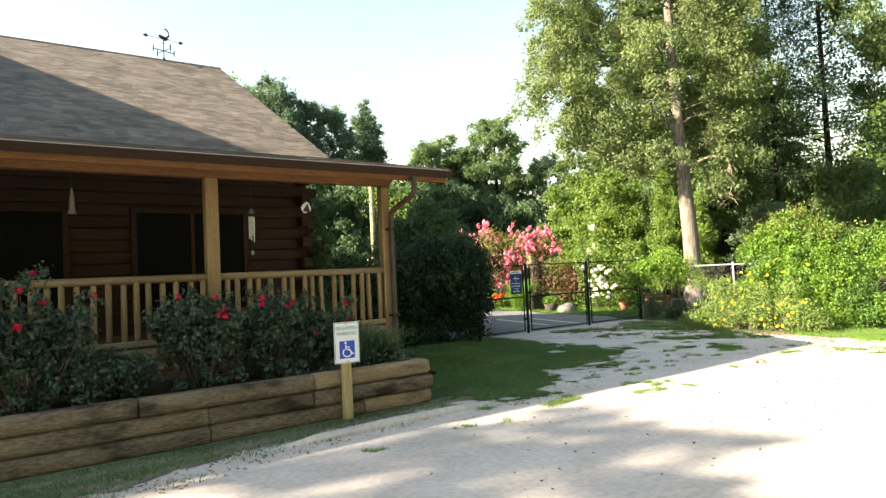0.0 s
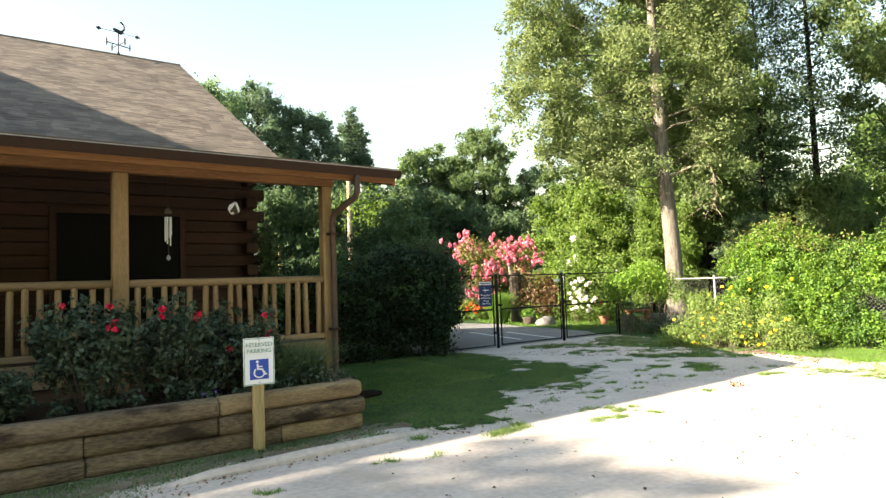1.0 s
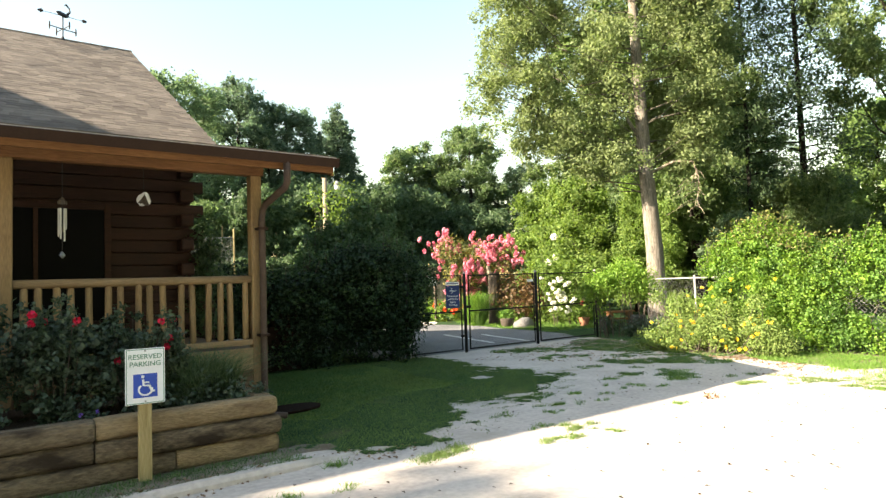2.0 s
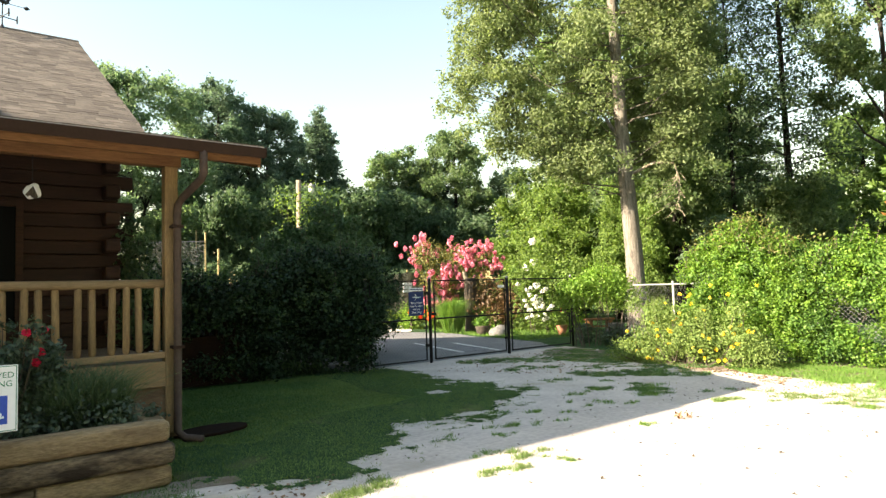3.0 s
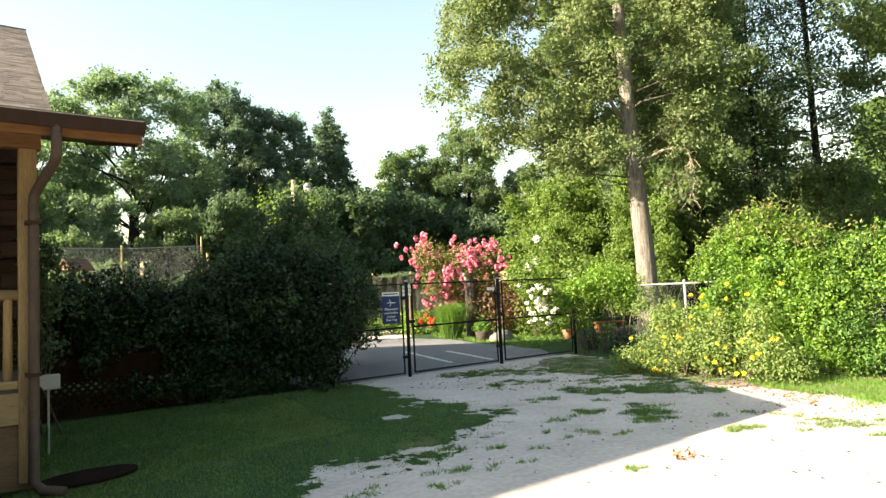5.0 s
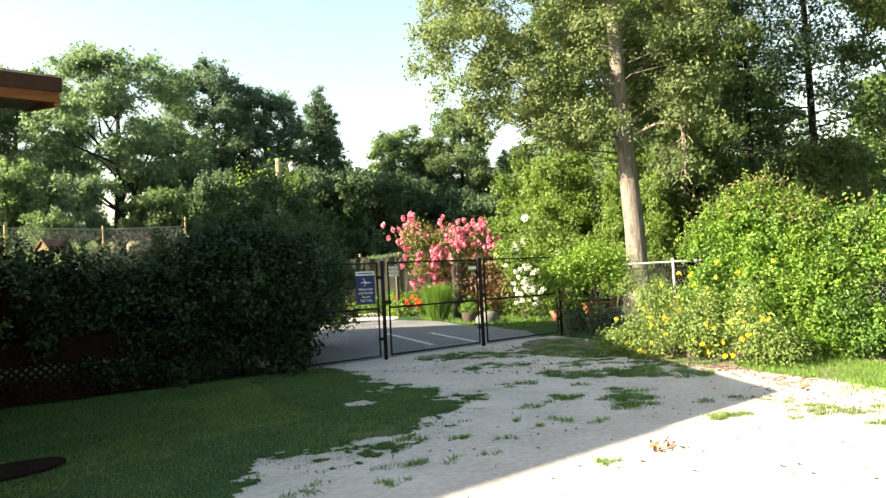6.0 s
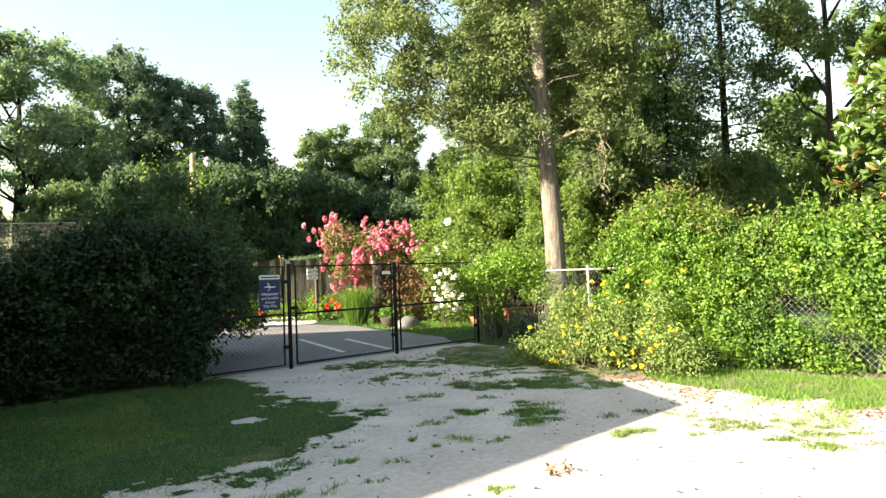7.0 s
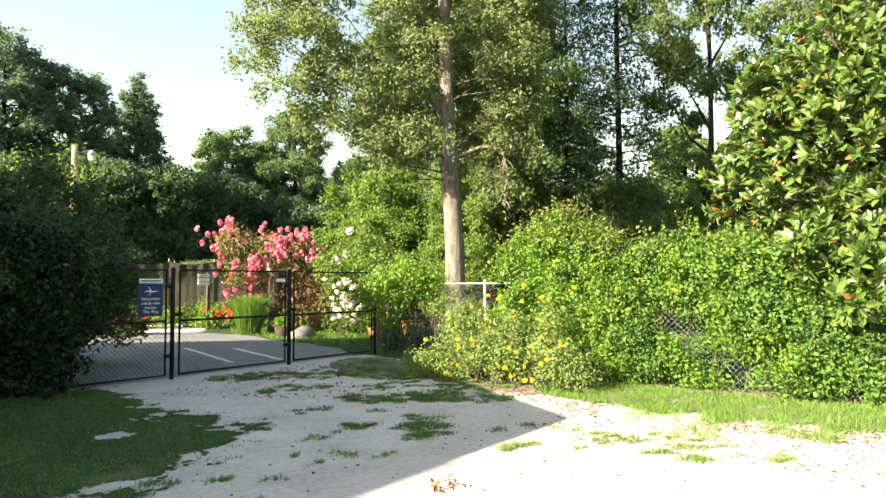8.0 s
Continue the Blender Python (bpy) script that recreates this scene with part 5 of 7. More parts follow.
def boughs(name, label, x, y, trunk, limbs, twigs, n, size, leaf_mat, bark_mat, seed, tuft=0.2, sag=0.25, girth=0.03, aspect=0.5, flat=0.6, wild=0.6, twig=0.36, first=0.3, category="tree", split=False, hang=0.4, squash=1.0, simple=False):
    """A tree grown from limbs (z, azimuth, length, rise): each bears twigs, and leaves hang along the twigs."""
    r = np.random.default_rng(seed)
    t = thing(name, x, y, 0, label, category)
    part("trunk", tubed([p[:3] for p in trunk], [p[3] for p in trunk], 14), bark_mat, t, smooth=True)
    pts = np.array([p[:3] for p in trunk])
    starts, ends, outs = [], [], []
    wood = bmesh.new()
    for z, az, length, rise in limbs:
        a = np.array([np.interp(z, pts[:, 2], pts[:, m]) for m in range(3)])
        d = np.array([math.cos(az) * math.cos(rise), math.sin(az) * math.cos(rise), math.sin(rise)])
        side = np.array([-math.sin(az), math.cos(az), 0])
        bend = r.normal() * 0.12
        at = lambda s: a + d * length * s + side * length * bend * s * s - np.array([0, 0, sag * length * s * s])
        line = [at(s) for s in (0, 0.25, 0.5, 0.75, 1.0)]
        g = girth * (0.35 + 0.65 * min(1, length / 4))
        if split:
            part("limb", tubed(line, [g * 1.5, g * 1.2, g * 0.85, g * 0.5, g * 0.2], 7), bark_mat, t)
        else:
            tube(wood, line, [g * 1.5, g * 1.2, g * 0.85, g * 0.5, g * 0.2], 5)
        for k in range(twigs):
            s = first + (1 - first) * (k + r.uniform()) / twigs
            p = at(s)
            way = d * 0.55 + side * r.choice([-1, 1]) * r.uniform(0.3, 1.0) + np.array([0, 0, r.normal() * 0.4 + 0.1])
            way /= np.linalg.norm(way)
            e = p + way * (length * twig * (1.15 - 0.55 * s) + 0.25) * r.uniform(0.6, 1.3)
            e[2] -= 0.12 * np.linalg.norm(e - p)
            starts.append(p)
            ends.append(e)
            outs.append(d * 0.5 + np.array([0, 0, 0.55]))
            if k % 2 == 0:
                tube(wood, [p, (p + e) / 2, e], [g * 0.35, g * 0.25, g * 0.1], 4)
    tagged(part("branchwork", wood, bark_mat, t), kind="stuff")
    starts, ends, outs = np.array(starts), np.array(ends), np.array(outs)
    weight = np.linalg.norm(ends - starts, axis=1) * r.uniform(0.4, 1.5, len(starts))
    pick = r.choice(len(starts), n, p=weight / weight.sum())
    # leaves gather in sprays along each twig
    spray = np.round(r.uniform(0.1, 1.1, n) * 5) / 5 + r.normal(size=n) * 0.035
    off = r.normal(size=(n, 3)) * tuft * np.array([1, 1, flat])
    off[:, 2] -= hang * np.abs(r.normal(size=n)) * tuft
    spots = starts[pick] + (ends - starts)[pick] * spray[:, None] + off
    part_of("crown", leaves("crown", spots, outs[pick] + 0.4 * off / tuft, size, r, aspect, wild, 0.6, squash=squash, simple=simple), leaf_mat, t)
    return t


def billows(r, lobes, small, cover=1.0, under=-0.5):
    """Small rounded heads of leafage over the outside of larger lobes (x, y, z, rx, ry, rz)."""
    heads = []
    for x, y, z, rx, ry, rz in lobes:
        for k in range(max(3, int(cover * 9 * rx * rz / small ** 2 / 4))):
            d = r.normal(size=3)
            d /= np.linalg.norm(d)
            d[2] = max(d[2], under) if r.uniform() < 0.8 else d[2]
            f, q = r.uniform(0.62, 1.02), small * r.uniform(0.6, 1.25)
            heads.append((x + d[0] * rx * f, y + d[1] * ry * f, z + d[2] * rz * f, q, q, q * 0.72))
    return heads


def limb_line(r, trunk, goal, z0, droop=0.1):
    """A bent limb from the trunk, at about the height z0, out to a place."""
    pts = np.array([p[:3] for p in trunk])
    z = min(max(z0, pts[0][2]), pts[-1][2] - 0.2)
    a = np.array([np.interp(z, pts[:, 2], pts[:, m]) for m in range(3)])
    goal = np.array(goal, float)
    mid = a * 0.5 + goal * 0.5 + np.array([0, 0, -droop * np.linalg.norm(goal - a)]) + r.normal(size=3) * 0.08 * np.linalg.norm(goal - a)
    return [a, a * 0.7 + mid * 0.3 + np.array([0, 0, 0.02]), mid, goal]


def crowned(name, label, x, y, trunk, lobes, small, n, size, leaf_mat, bark_mat, seed, tuft=0.13, per=30, girth=0.06, cover=1.0, aspect=0.55, wild=0.6, shell=0.6, rise=0.5, under=-0.5, split=False, category="tree", fill=0.0, simple=False, limb_each=1):
    """A tree: trunk, limbs out to its lobes, and leaves in many small heads over each lobe."""
    r = np.random.default_rng(seed)
    t = thing(name, x, y, 0, label, category)
    part("trunk", tubed([p[:3] for p in trunk], [p[3] for p in trunk], 14), bark_mat, t, smooth=True)
    wood = bmesh.new()
    for j, c in enumerate(lobes):
        if j % (3 if split else limb_each):
            continue
        reach = math.hypot(c[0] - trunk[-1][0], c[1] - trunk[-1][1])
        line = limb_line(r, trunk, c[:3], c[2] - rise * reach - 0.3)
        g = girth * (0.4 + 0.12 * reach)
        if split:
            part("limb", tubed(line, [g, g * 0.85, g * 0.6, g * 0.25], 7), LIMB_BARK, t, smooth=True)
        else:
            tube(wood, line, [g, g * 0.85, g * 0.6, g * 0.25], 5)
        for k in range(3):
            d = Vector(r.normal(size=3)).normalized()
            e = Vector(c[:3]) + Vector((d.x * c[3], d.y * c[4], d.z * c[5])) * 0.8
            b = Vector(line[2]) * 0.5 + Vector(line[3]) * 0.5
            tube(wood, [b, (b + e) / 2, e], [g * 0.35, g * 0.25, g * 0.08], 4)
    tagged(part("branchwork", wood, bark_mat, t), kind="stuff")
    heads = billows(r, lobes, small, cover, under)
    spots, out, _ = puffs(r, heads, n, tuft, per, shell)
    if fill:
        inner, way, _ = puffs(r, [(c[0], c[1], c[2], c[3] * 0.75, c[4] * 0.75, c[5] * 0.75) for c in lobes], int(n * fill), tuft * 1.4, per, 0.2)
        spots, out = np.concatenate([spots, inner]), np.concatenate([out, way])
    part_of("crown", leaves("crown", spots, out, size, r, aspect, wild, 0.3, simple=simple), leaf_mat, t)
    return t


# the tall oak by the fence: long limbs over the gate, short ones towards the drive
r = np.random.default_rng(11)
OAK_TRUNK = [(0.05, -0.1, -0.1, 0.40), (0.05, -0.09, 0.25, 0.31), (0.06, -0.09, 1.2, 0.265), (0.05, -0.08, 2.4, 0.25), (-0.02, -0.02, 4.2, 0.225), (-0.08, 0.02, 5.6, 0.20), (-0.10, 0.04, 7.0, 0.175), (-0.14, 0.08, 9.0, 0.15), (-0.2, 0.1, 12.5, 0.10), (-0.2, 0.1, 15.0, 0.04)]
oak_lobes = []
for k in range(190):
    z = 4.9 + 9.6 * (k + 0.5) / 190
    left = float(np.interp(z, [4.9, 5.4, 6.0, 6.6, 7.2, 8.4, 10.0, 12.0, 15.1], [2.4, 3.2, 4.0, 4.4, 5.8, 6.0, 5.6, 4.2, 1.0]))
    right = float(np.interp(z, [4.9, 6.0, 9.0, 12.0, 15.1], [1.6, 2.3, 2.7, 2.5, 0.9]))
    a = k * 2.39996 + r.uniform(-0.4, 0.4)
    f = r.uniform(0.35, 1.0) ** 0.6
    side, q = math.cos(a) * f, math.sin(a) * f
    s = side * (left if side > 0 else right)
    q *= 2.6 if q > 0 else 1.5
    if (z < 6.4 and q < 0.2 and abs(s) < 0.9) or (z < 11 and q < 0.0 and abs(s) < 0.5):
        continue
    p = LEFT * s + AHEAD * q
    w = r.uniform(0.5, 0.9)
    oak_lobes.append((p.x, p.y, z, w, w, w * r.uniform(0.6, 0.85)))
oak = crowned("oak_tree", "tall oak with a pale trunk and a dusty green crown", 18.8, 12.3, OAK_TRUNK, oak_lobes, 0.23, 165000, 0.108, LEAF_OAK, BARK, 12,
              tuft=0.11, per=20, girth=0.036, cover=1.1, aspect=0.48, wild=0.9, shell=0.35, rise=0.35, split=True, fill=0.1)
part("branch_stub", tubed([(-0.05, 0.0, 5.75), (-0.32, 0.2, 6.15), (-0.5, 0.36, 6.62)], [0.085, 0.06, 0.035], 8), BARK, oak, smooth=True)
bm = bmesh.new()
r = np.random.default_rng(5)
tube(bm, [(0.0, 0.0, 4.7), (0.25, -0.8, 5.0), (0.6, -1.2, 4.95), (0.72, -1.26, 4.5), (0.66, -1.22, 3.6)], [0.05, 0.04, 0.03, 0.022, 0.012], 6)
for k in range(26):
    a = Vector((0.68, -1.23, 3.6 + 1.2 * k / 26))
    b = a + Vector((r.normal() * 0.5 - 0.2, r.normal() * 0.4, -0.15 - 0.3 * r.uniform()))
    tube(bm, [a, (a + b) / 2 + Vector((0, 0, 0.06)), b], [0.012, 0.008, 0.004], 4)
part("dead_branch", bm, TWIG, oak, "bare dead hanging branch")


def far_tree(kind, high, wide, seed, leaf_mat, n, size):
    """A tree of the woods, of a kind's own outline, high and wide in metres."""
    r = np.random.default_rng(seed)
    label = "leafy green tree at the edge of the woods"
    fx, fz = wide / 8.2, high / 10.0
    fq = (fx * fx * fz) ** (1 / 3)
    stem = [(0, 0, -0.2, 0.022 * high), (0.1, 0, 0.3 * high, 0.017 * high), (0, 0.1, 0.65 * high, 0.010 * high), (0.05, 0.05, 0.94 * high, 0.003 * high)]
    turn = lambda k: k * 2.39996 + r.uniform(-0.5, 0.5)
    lobes = []

    def lobe(w, a, z, q, flat):
        lobes.append((w * math.cos(a) * fx, w * math.sin(a) * fx, z * fz, q * fq, q * fq, q * flat * fq))

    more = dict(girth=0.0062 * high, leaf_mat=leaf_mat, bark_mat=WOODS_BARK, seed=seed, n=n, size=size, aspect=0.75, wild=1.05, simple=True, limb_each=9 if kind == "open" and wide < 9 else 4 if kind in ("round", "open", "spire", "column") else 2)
    if kind == "round":
        for k in range(84):
            z = 2.2 + 7.4 * (k + 0.5) / 84
            w = 3.75 * max(0.0, 1 - (abs(z - 5.6) / 4.1) ** 2.3) ** 0.5
            lobe(w * r.uniform(0.4, 1.0) ** 0.6, turn(k), z + r.uniform(-0.3, 0.3), r.uniform(0.5, 0.95), 0.75)
        return crowned("tree", label, 0, -60, stem, lobes, 0.27 * fq, tuft=0.13 * fq, per=14, cover=0.9, shell=0.4, rise=0.75, fill=0.22, **more)
    if kind == "open":
        for k in range(92):
            z = 4.3 + 5.4 * ((k + 0.5) / 92) ** 0.85
            w = 4.1 * max(0.0, 1 - (abs(z - 6.6) / 3.3) ** 2.4) ** 0.5
            lobe(w * r.uniform(0.3, 1.0) ** 0.55, turn(k), z + r.uniform(-0.25, 0.25), r.uniform(0.45, 0.8), 0.7)
        girth = 0.0085 * wide / 7 if wide < 9 else 0.022
        stem = [(0, 0, -0.2, girth * high), (0.05, 0, 0.3 * high, 0.85 * girth * high), (0, 0.1, 0.5 * high, 0.6 * girth * high), (0.05, 0.05, 0.84 * high, 0.003 * high)]
        return crowned("tree", label, 0, -60, stem, lobes, 0.26 * fq, tuft=0.13 * fq, per=14, cover=0.85, shell=0.4, rise=0.95, fill=0.05, **more)
    if kind == "spire":
        for k in range(96):
            z = 1.6 + 7.4 * (k + 0.5) / 96
            w = 3.5 * (1 - (z - 1.0) / 9.0) + 0.1
            lobe(w * r.uniform(0.3, 1.0) ** 0.6, turn(k), z, 0.34 + 0.09 * w * r.uniform(0.8, 1.4), 0.9)
        for d, a, z in ((0.0, 0, 9.5), (0.1, 1, 9.0), (0.8, 0.6, 8.6), (0.8, 0.6, 8.2), (1.3, 3.6, 7.7), (1.9, 2.2, 6.9), (1.8, 5.2, 7.3), (2.5, 0.9, 6.3), (2.8, 4.0, 5.7)):
            lobe(d, a, z, 0.3, 2.0)
        return crowned("tree", label, 0, -60, stem, lobes, 0.24 * fq, tuft=0.11 * fq, per=14, cover=1.0, shell=0.4, rise=0.2, fill=0.1, **more)
    if kind == "column":
        for k in range(62):
            z = 1.8 + 8.0 * (k + 0.5) / 62
            w = 3.5 * max(0.15, 1 - ((z - 5.6) / 5.2) ** 2) ** 0.5
            lobe(w * r.uniform(0.3, 1.0), turn(k), z, r.uniform(0.75, 1.25), 0.5)
        return crowned("tree", label, 0, -60, stem, lobes, 0.3 * fq, tuft=0.12 * fq, per=24, cover=1.0, rise=0.15, fill=0.15, **more)
    if kind == "thin":
        limbs = []
        for k in range(70):
            z = (2.7 + 7.1 * (k + 0.5) / 70) * fz
            limbs.append((z, turn(k), (3.6 - 0.26 * (z / fz - 2.4)) * fx * r.uniform(0.7, 1.15), r.uniform(0.0, 0.35)))
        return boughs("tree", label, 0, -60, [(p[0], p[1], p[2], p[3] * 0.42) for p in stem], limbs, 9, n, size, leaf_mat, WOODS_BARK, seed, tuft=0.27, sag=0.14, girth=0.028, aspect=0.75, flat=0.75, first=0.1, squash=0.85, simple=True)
    if kind == "cedar":
        for k in range(44):
            z = 0.8 + 8.4 * (k + 0.5) / 44
            w = 3.6 * (1 - (z / 10.4) ** 1.6) + 0.1
            lobe(w * r.uniform(0.4, 1.0), turn(k), z, 0.6 + 0.18 * w, 0.6)
        return crowned("tree", label, 0, -60, stem, lobes, 0.34 * fq, tuft=0.12 * fq, per=24, cover=1.0, rise=0.1, fill=0.15, **more)
    if kind == "back":
        for k in range(24):
            z = 3.2 + 6.3 * (k + 0.5) / 24
            w = 3.3 * math.sin(math.pi * min(1, (z - 1.6) / 9.2)) ** 0.6
            lobe(w * r.uniform(0.45, 0.85), k * 2.4 + r.uniform(-0.4, 0.4), z, r.uniform(0.7, 1.15), 0.75)
        lobe(0, 0, 9.3, 0.9, 0.9)
        lobe(0, 0, 6.5, 1.8, 1.2)
        return tree("tree", label, 0, -60, stem, lobes, n, size, leaf_mat, DARK_BARK, seed, tuft=0.3, per=40, limbs=0.07, aspect=0.6, shell=0.5)
    for k in range(44):
        z = 0.9 + 8.2 * r.uniform() ** 0.8
        lobe(r.uniform(0.4, 3.3) * (1 - 0.055 * z), turn(k), z, r.uniform(0.55, 1.15), 0.62)
    stem = [(0, 0, -0.2, 0.12), (0, 0, 0.5 * high, 0.05)]
    return crowned("tree", label, 0, -60, stem, lobes, 0.32 * fq, tuft=0.17 * fq, per=14, cover=0.85, fill=0.08, **more)


PROTO = {}
SIZES = {}
for key, kind, high, wide, seed, mat, n, size in (("open_far", "open", 18.5, 11, 21, LEAF_FAR, 52000, 0.21), ("round_mid", "round", 16.5, 8.5, 22, LEAF_MID, 45000, 0.24), ("round_deep", "round", 18.5, 8.0, 33, LEAF_DEEP, 40000, 0.235), ("round_far", "round", 15, 9.5, 23, LEAF_FAR, 42000, 0.22), ("spire_deep", "spire", 18.6, 10, 34, LEAF_DEEP, 44000, 0.235),
                                                  ("column_dark", "column", 18.5, 6, 25, LEAF_WOODS, 44000, 0.19), ("thin_dark", "thin", 20, 7.5, 29, LEAF_DARK, 21000, 0.15), ("high_dark", "open", 20, 7, 32, LEAF_WOODS, 44000, 0.18), ("cedar", "cedar", 13, 9, 31, LEAF_CEDAR, 40000, 0.22),
                                                  ("low_far", "low", 8, 7, 26, LEAF_FAR, 20000, 0.17), ("low_mid", "low", 7, 6, 35, LEAF_MID, 22000, 0.145), ("low_dark", "low", 6.5, 7.5, 27, LEAF_DARK, 11000, 0.22), ("low_woods", "low", 6.5, 6.5, 37, LEAF_WOODS, 18000, 0.165), ("low_bright", "low", 5.5, 5.5, 28, LEAF_BRIGHT, 25000, 0.125), ("round_shade", "round", 14, 5, 36, LEAF_MID, 9500, 0.2), ("round_back", "back", 15, 9, 30, LEAF_MID, 6000, 0.34)):
    PROTO[key], SIZES[key] = far_tree(kind, high, wide, seed, mat, n, size), (high, wide)
LABELS = {"open_far": "broad green tree with bare limbs in the far tree line", "round_mid": "full leafy green tree in the tree line", "round_deep": "deep green broadleaf tree in the far tree line", "round_far": "pale green rounded tree in the far tree line", "spire_deep": "deep green pointed tree in the far tree line", "column_dark": "dark shaded broadleaf tree in the woods",
          "thin_dark": "tall thin dark tree with sky showing through", "high_dark": "tall woodland tree with a bare lower trunk", "cedar": "bright green cedar behind the hedge", "low_far": "rounded green shrub below the trees", "low_mid": "leafy sunlit shrub below the far trees", "low_dark": "dark rounded shrub below the trees", "low_woods": "shaded green undergrowth in the woods", "low_bright": "bright green shrub in the sun", "round_shade": "slender leafy tree added out of view to shade the drive", "round_back": "broad leafy tree added out of view to block light"}
FAR = [  # kind, x, y, height, width
    ("open_far", 7.6, 57.5, 18.2, 11), ("open_far", 13.1, 49.6, 17.8, 12), ("round_far", 3.0, 52.0, 15.5, 11), ("round_deep", 21.2, 54.8, 20.0, 9), ("round_deep", 25.3, 54.4, 18.6, 8.5), ("spire_deep", 31.4, 56.3, 20.0, 11),
    ("round_mid", 40.6, 56.2, 16.6, 9.5), ("round_deep", 43.0, 55.5, 15.0, 9), ("round_mid", 44.2, 51.3, 18.2, 8), ("round_deep", 37.5, 52.0, 11.5, 9), ("round_far", 49.0, 48.5, 13.6, 8), ("round_far", 54, 43, 13.5, 10), ("round_deep", 46.5, 56, 12.0, 10), ("round_mid", 56, 36, 15, 11), ("column_dark", 52, 28, 16, 12),
    ("low_mid", 6.6, 42, 9.2, 6.5), ("low_far", 10.2, 41.5, 8.2, 6), ("low_mid", 8.4, 39.6, 6.0, 5), ("low_far", 8.6, 45.5, 9.0, 8), ("low_mid", 13.2, 40.8, 7.6, 6.5), ("low_far", 3.5, 44.5, 9.0, 8), ("low_dark", 16.5, 39.5, 8.2, 7), ("low_dark", 20.5, 38.5, 8.6, 9), ("low_dark", 25, 40.5, 9.2, 10), ("low_dark", 30, 43.5, 9.6, 10), ("low_dark", 34.5, 47.0, 9.8, 10), ("low_dark", 39.5, 47.0, 9.2, 9), ("low_dark", 37, 40, 7.5, 9), ("low_far", 43, 39, 7.4, 9),
    ("low_far", 16.5, 50, 11.5, 11), ("low_dark", 23.5, 50, 11, 12), ("low_dark", 30, 50.5, 10, 12), ("low_far", 5.5, 50, 10.5, 12), ("low_dark", 14, 35.5, 3.4, 7), ("low_dark", 17.5, 35.5, 3.6, 7), ("low_mid", 9.2, 37.5, 4.2, 6), ("low_dark", 21, 35.5, 3.4, 7), ("low_far", 24.5, 33.5, 3.0, 6), ("low_dark", 28, 36, 3.6, 8), ("low_dark", 33, 37.5, 4.6, 8),
    ("column_dark", 26.4, 15.3, 18.5, 4.6), ("column_dark", 30.2, 18.6, 19, 7.0), ("thin_dark", 30.9, 12.8, 20, 7.2), ("high_dark", 30.6, 9.1, 18.5, 5.4), ("thin_dark", 28.7, 14.1, 18, 4.6), ("thin_dark", 32.8, 5.4, 19, 7), ("column_dark", 31.2, 2.6, 17, 6), ("column_dark", 33.5, 26.5, 18, 8), 
    ("cedar", 48.7, 16.0, 13.0, 9.0), ("cedar", 52.5, 11.5, 12.0, 9.0), ("low_woods", 29.5, 12.2, 6.0, 5.0), ("low_woods", 33, 15.5, 6.5, 8), ("low_woods", 28.2, 16.4, 5.5, 6), ("low_woods", 33.5, 10.8, 4.2, 6), ("low_woods", 38, 23, 8, 10), ("low_woods", 33, 5.5, 5.6, 7), ("low_woods", 31, 26, 6.5, 8), ("low_woods", 41, 17, 5, 8), ("low_woods", 43, 7, 6, 11), ("round_mid", 60, 14, 11, 13), ("low_woods", 27.5, 4.0, 4.5, 6), ("round_mid", 46, 2, 10, 12),
    ("low_bright", 23.4, 18.9, 5.6, 5.0), ("low_bright", 26.2, 21.8, 6.8, 6.0), ("low_bright", 23.6, 15.6, 4.6, 4.0), ("low_bright", 25.2, 17.0, 6.0, 3.6), ("low_bright", 28.5, 25.5, 6.6, 7.0), ("low_mid", 26.6, 18.6, 7.0, 5.5), ("low_far", 33.0, 29.5, 8.0, 7.0), ("low_far", 25.0, 12.8, 4.0, 4.6), ("low_mid", 24.0, 10.6, 3.4, 4.0),
    # round_back and round_shade: unseen trees added to dim the porch and dapple the drive
    *[("round_back", -14 + 6 * k, -13 - 2.5 * (k % 3), 15 + (k * 7) % 4, 9) for k in range(7)], *[("round_back", 27 + 1.5 * (k % 2), -1 - 5 * k, 16, 9) for k in range(3)], ("round_shade", -22.4, 13.2, 13.8, 6.4), ("round_shade", -23.6, 11.0, 13.7, 6.4), ("round_back", -26, 8.4, 12.4, 6), ("column_dark", -38, 26, 17, 11), ("round_back", 28, -18, 16, 12), ("round_back", 14, -30, 16, 13), ("round_back", -6, -30, 16, 13), ("round_back", -26, -14, 16, 12), ("round_back", 36, -6, 17, 12), ("low_woods", 36.4, 14.1, 6.8, 4.8), ("low_woods", 33.0, 12.9, 5.2, 4.0)]
r = np.random.default_rng(40)
for k, (kind, x, y, high, wide) in enumerate(FAR):
    sz, sx = high / SIZES[kind][0], wide / SIZES[kind][1]
    ob = copy_thing(PROTO[kind], pose(x, y, 0, 0, 0, r.uniform(0, 360)) @ Matrix.Diagonal((sx, sx, sz, 1)))
    tagged(ob, LABELS[kind], "shrub" if "low" in kind else "tree", "woods round the house")
for ob in PROTO.values():
    for o in (*ob.children_recursive, ob):
        bpy.data.objects.remove(o)

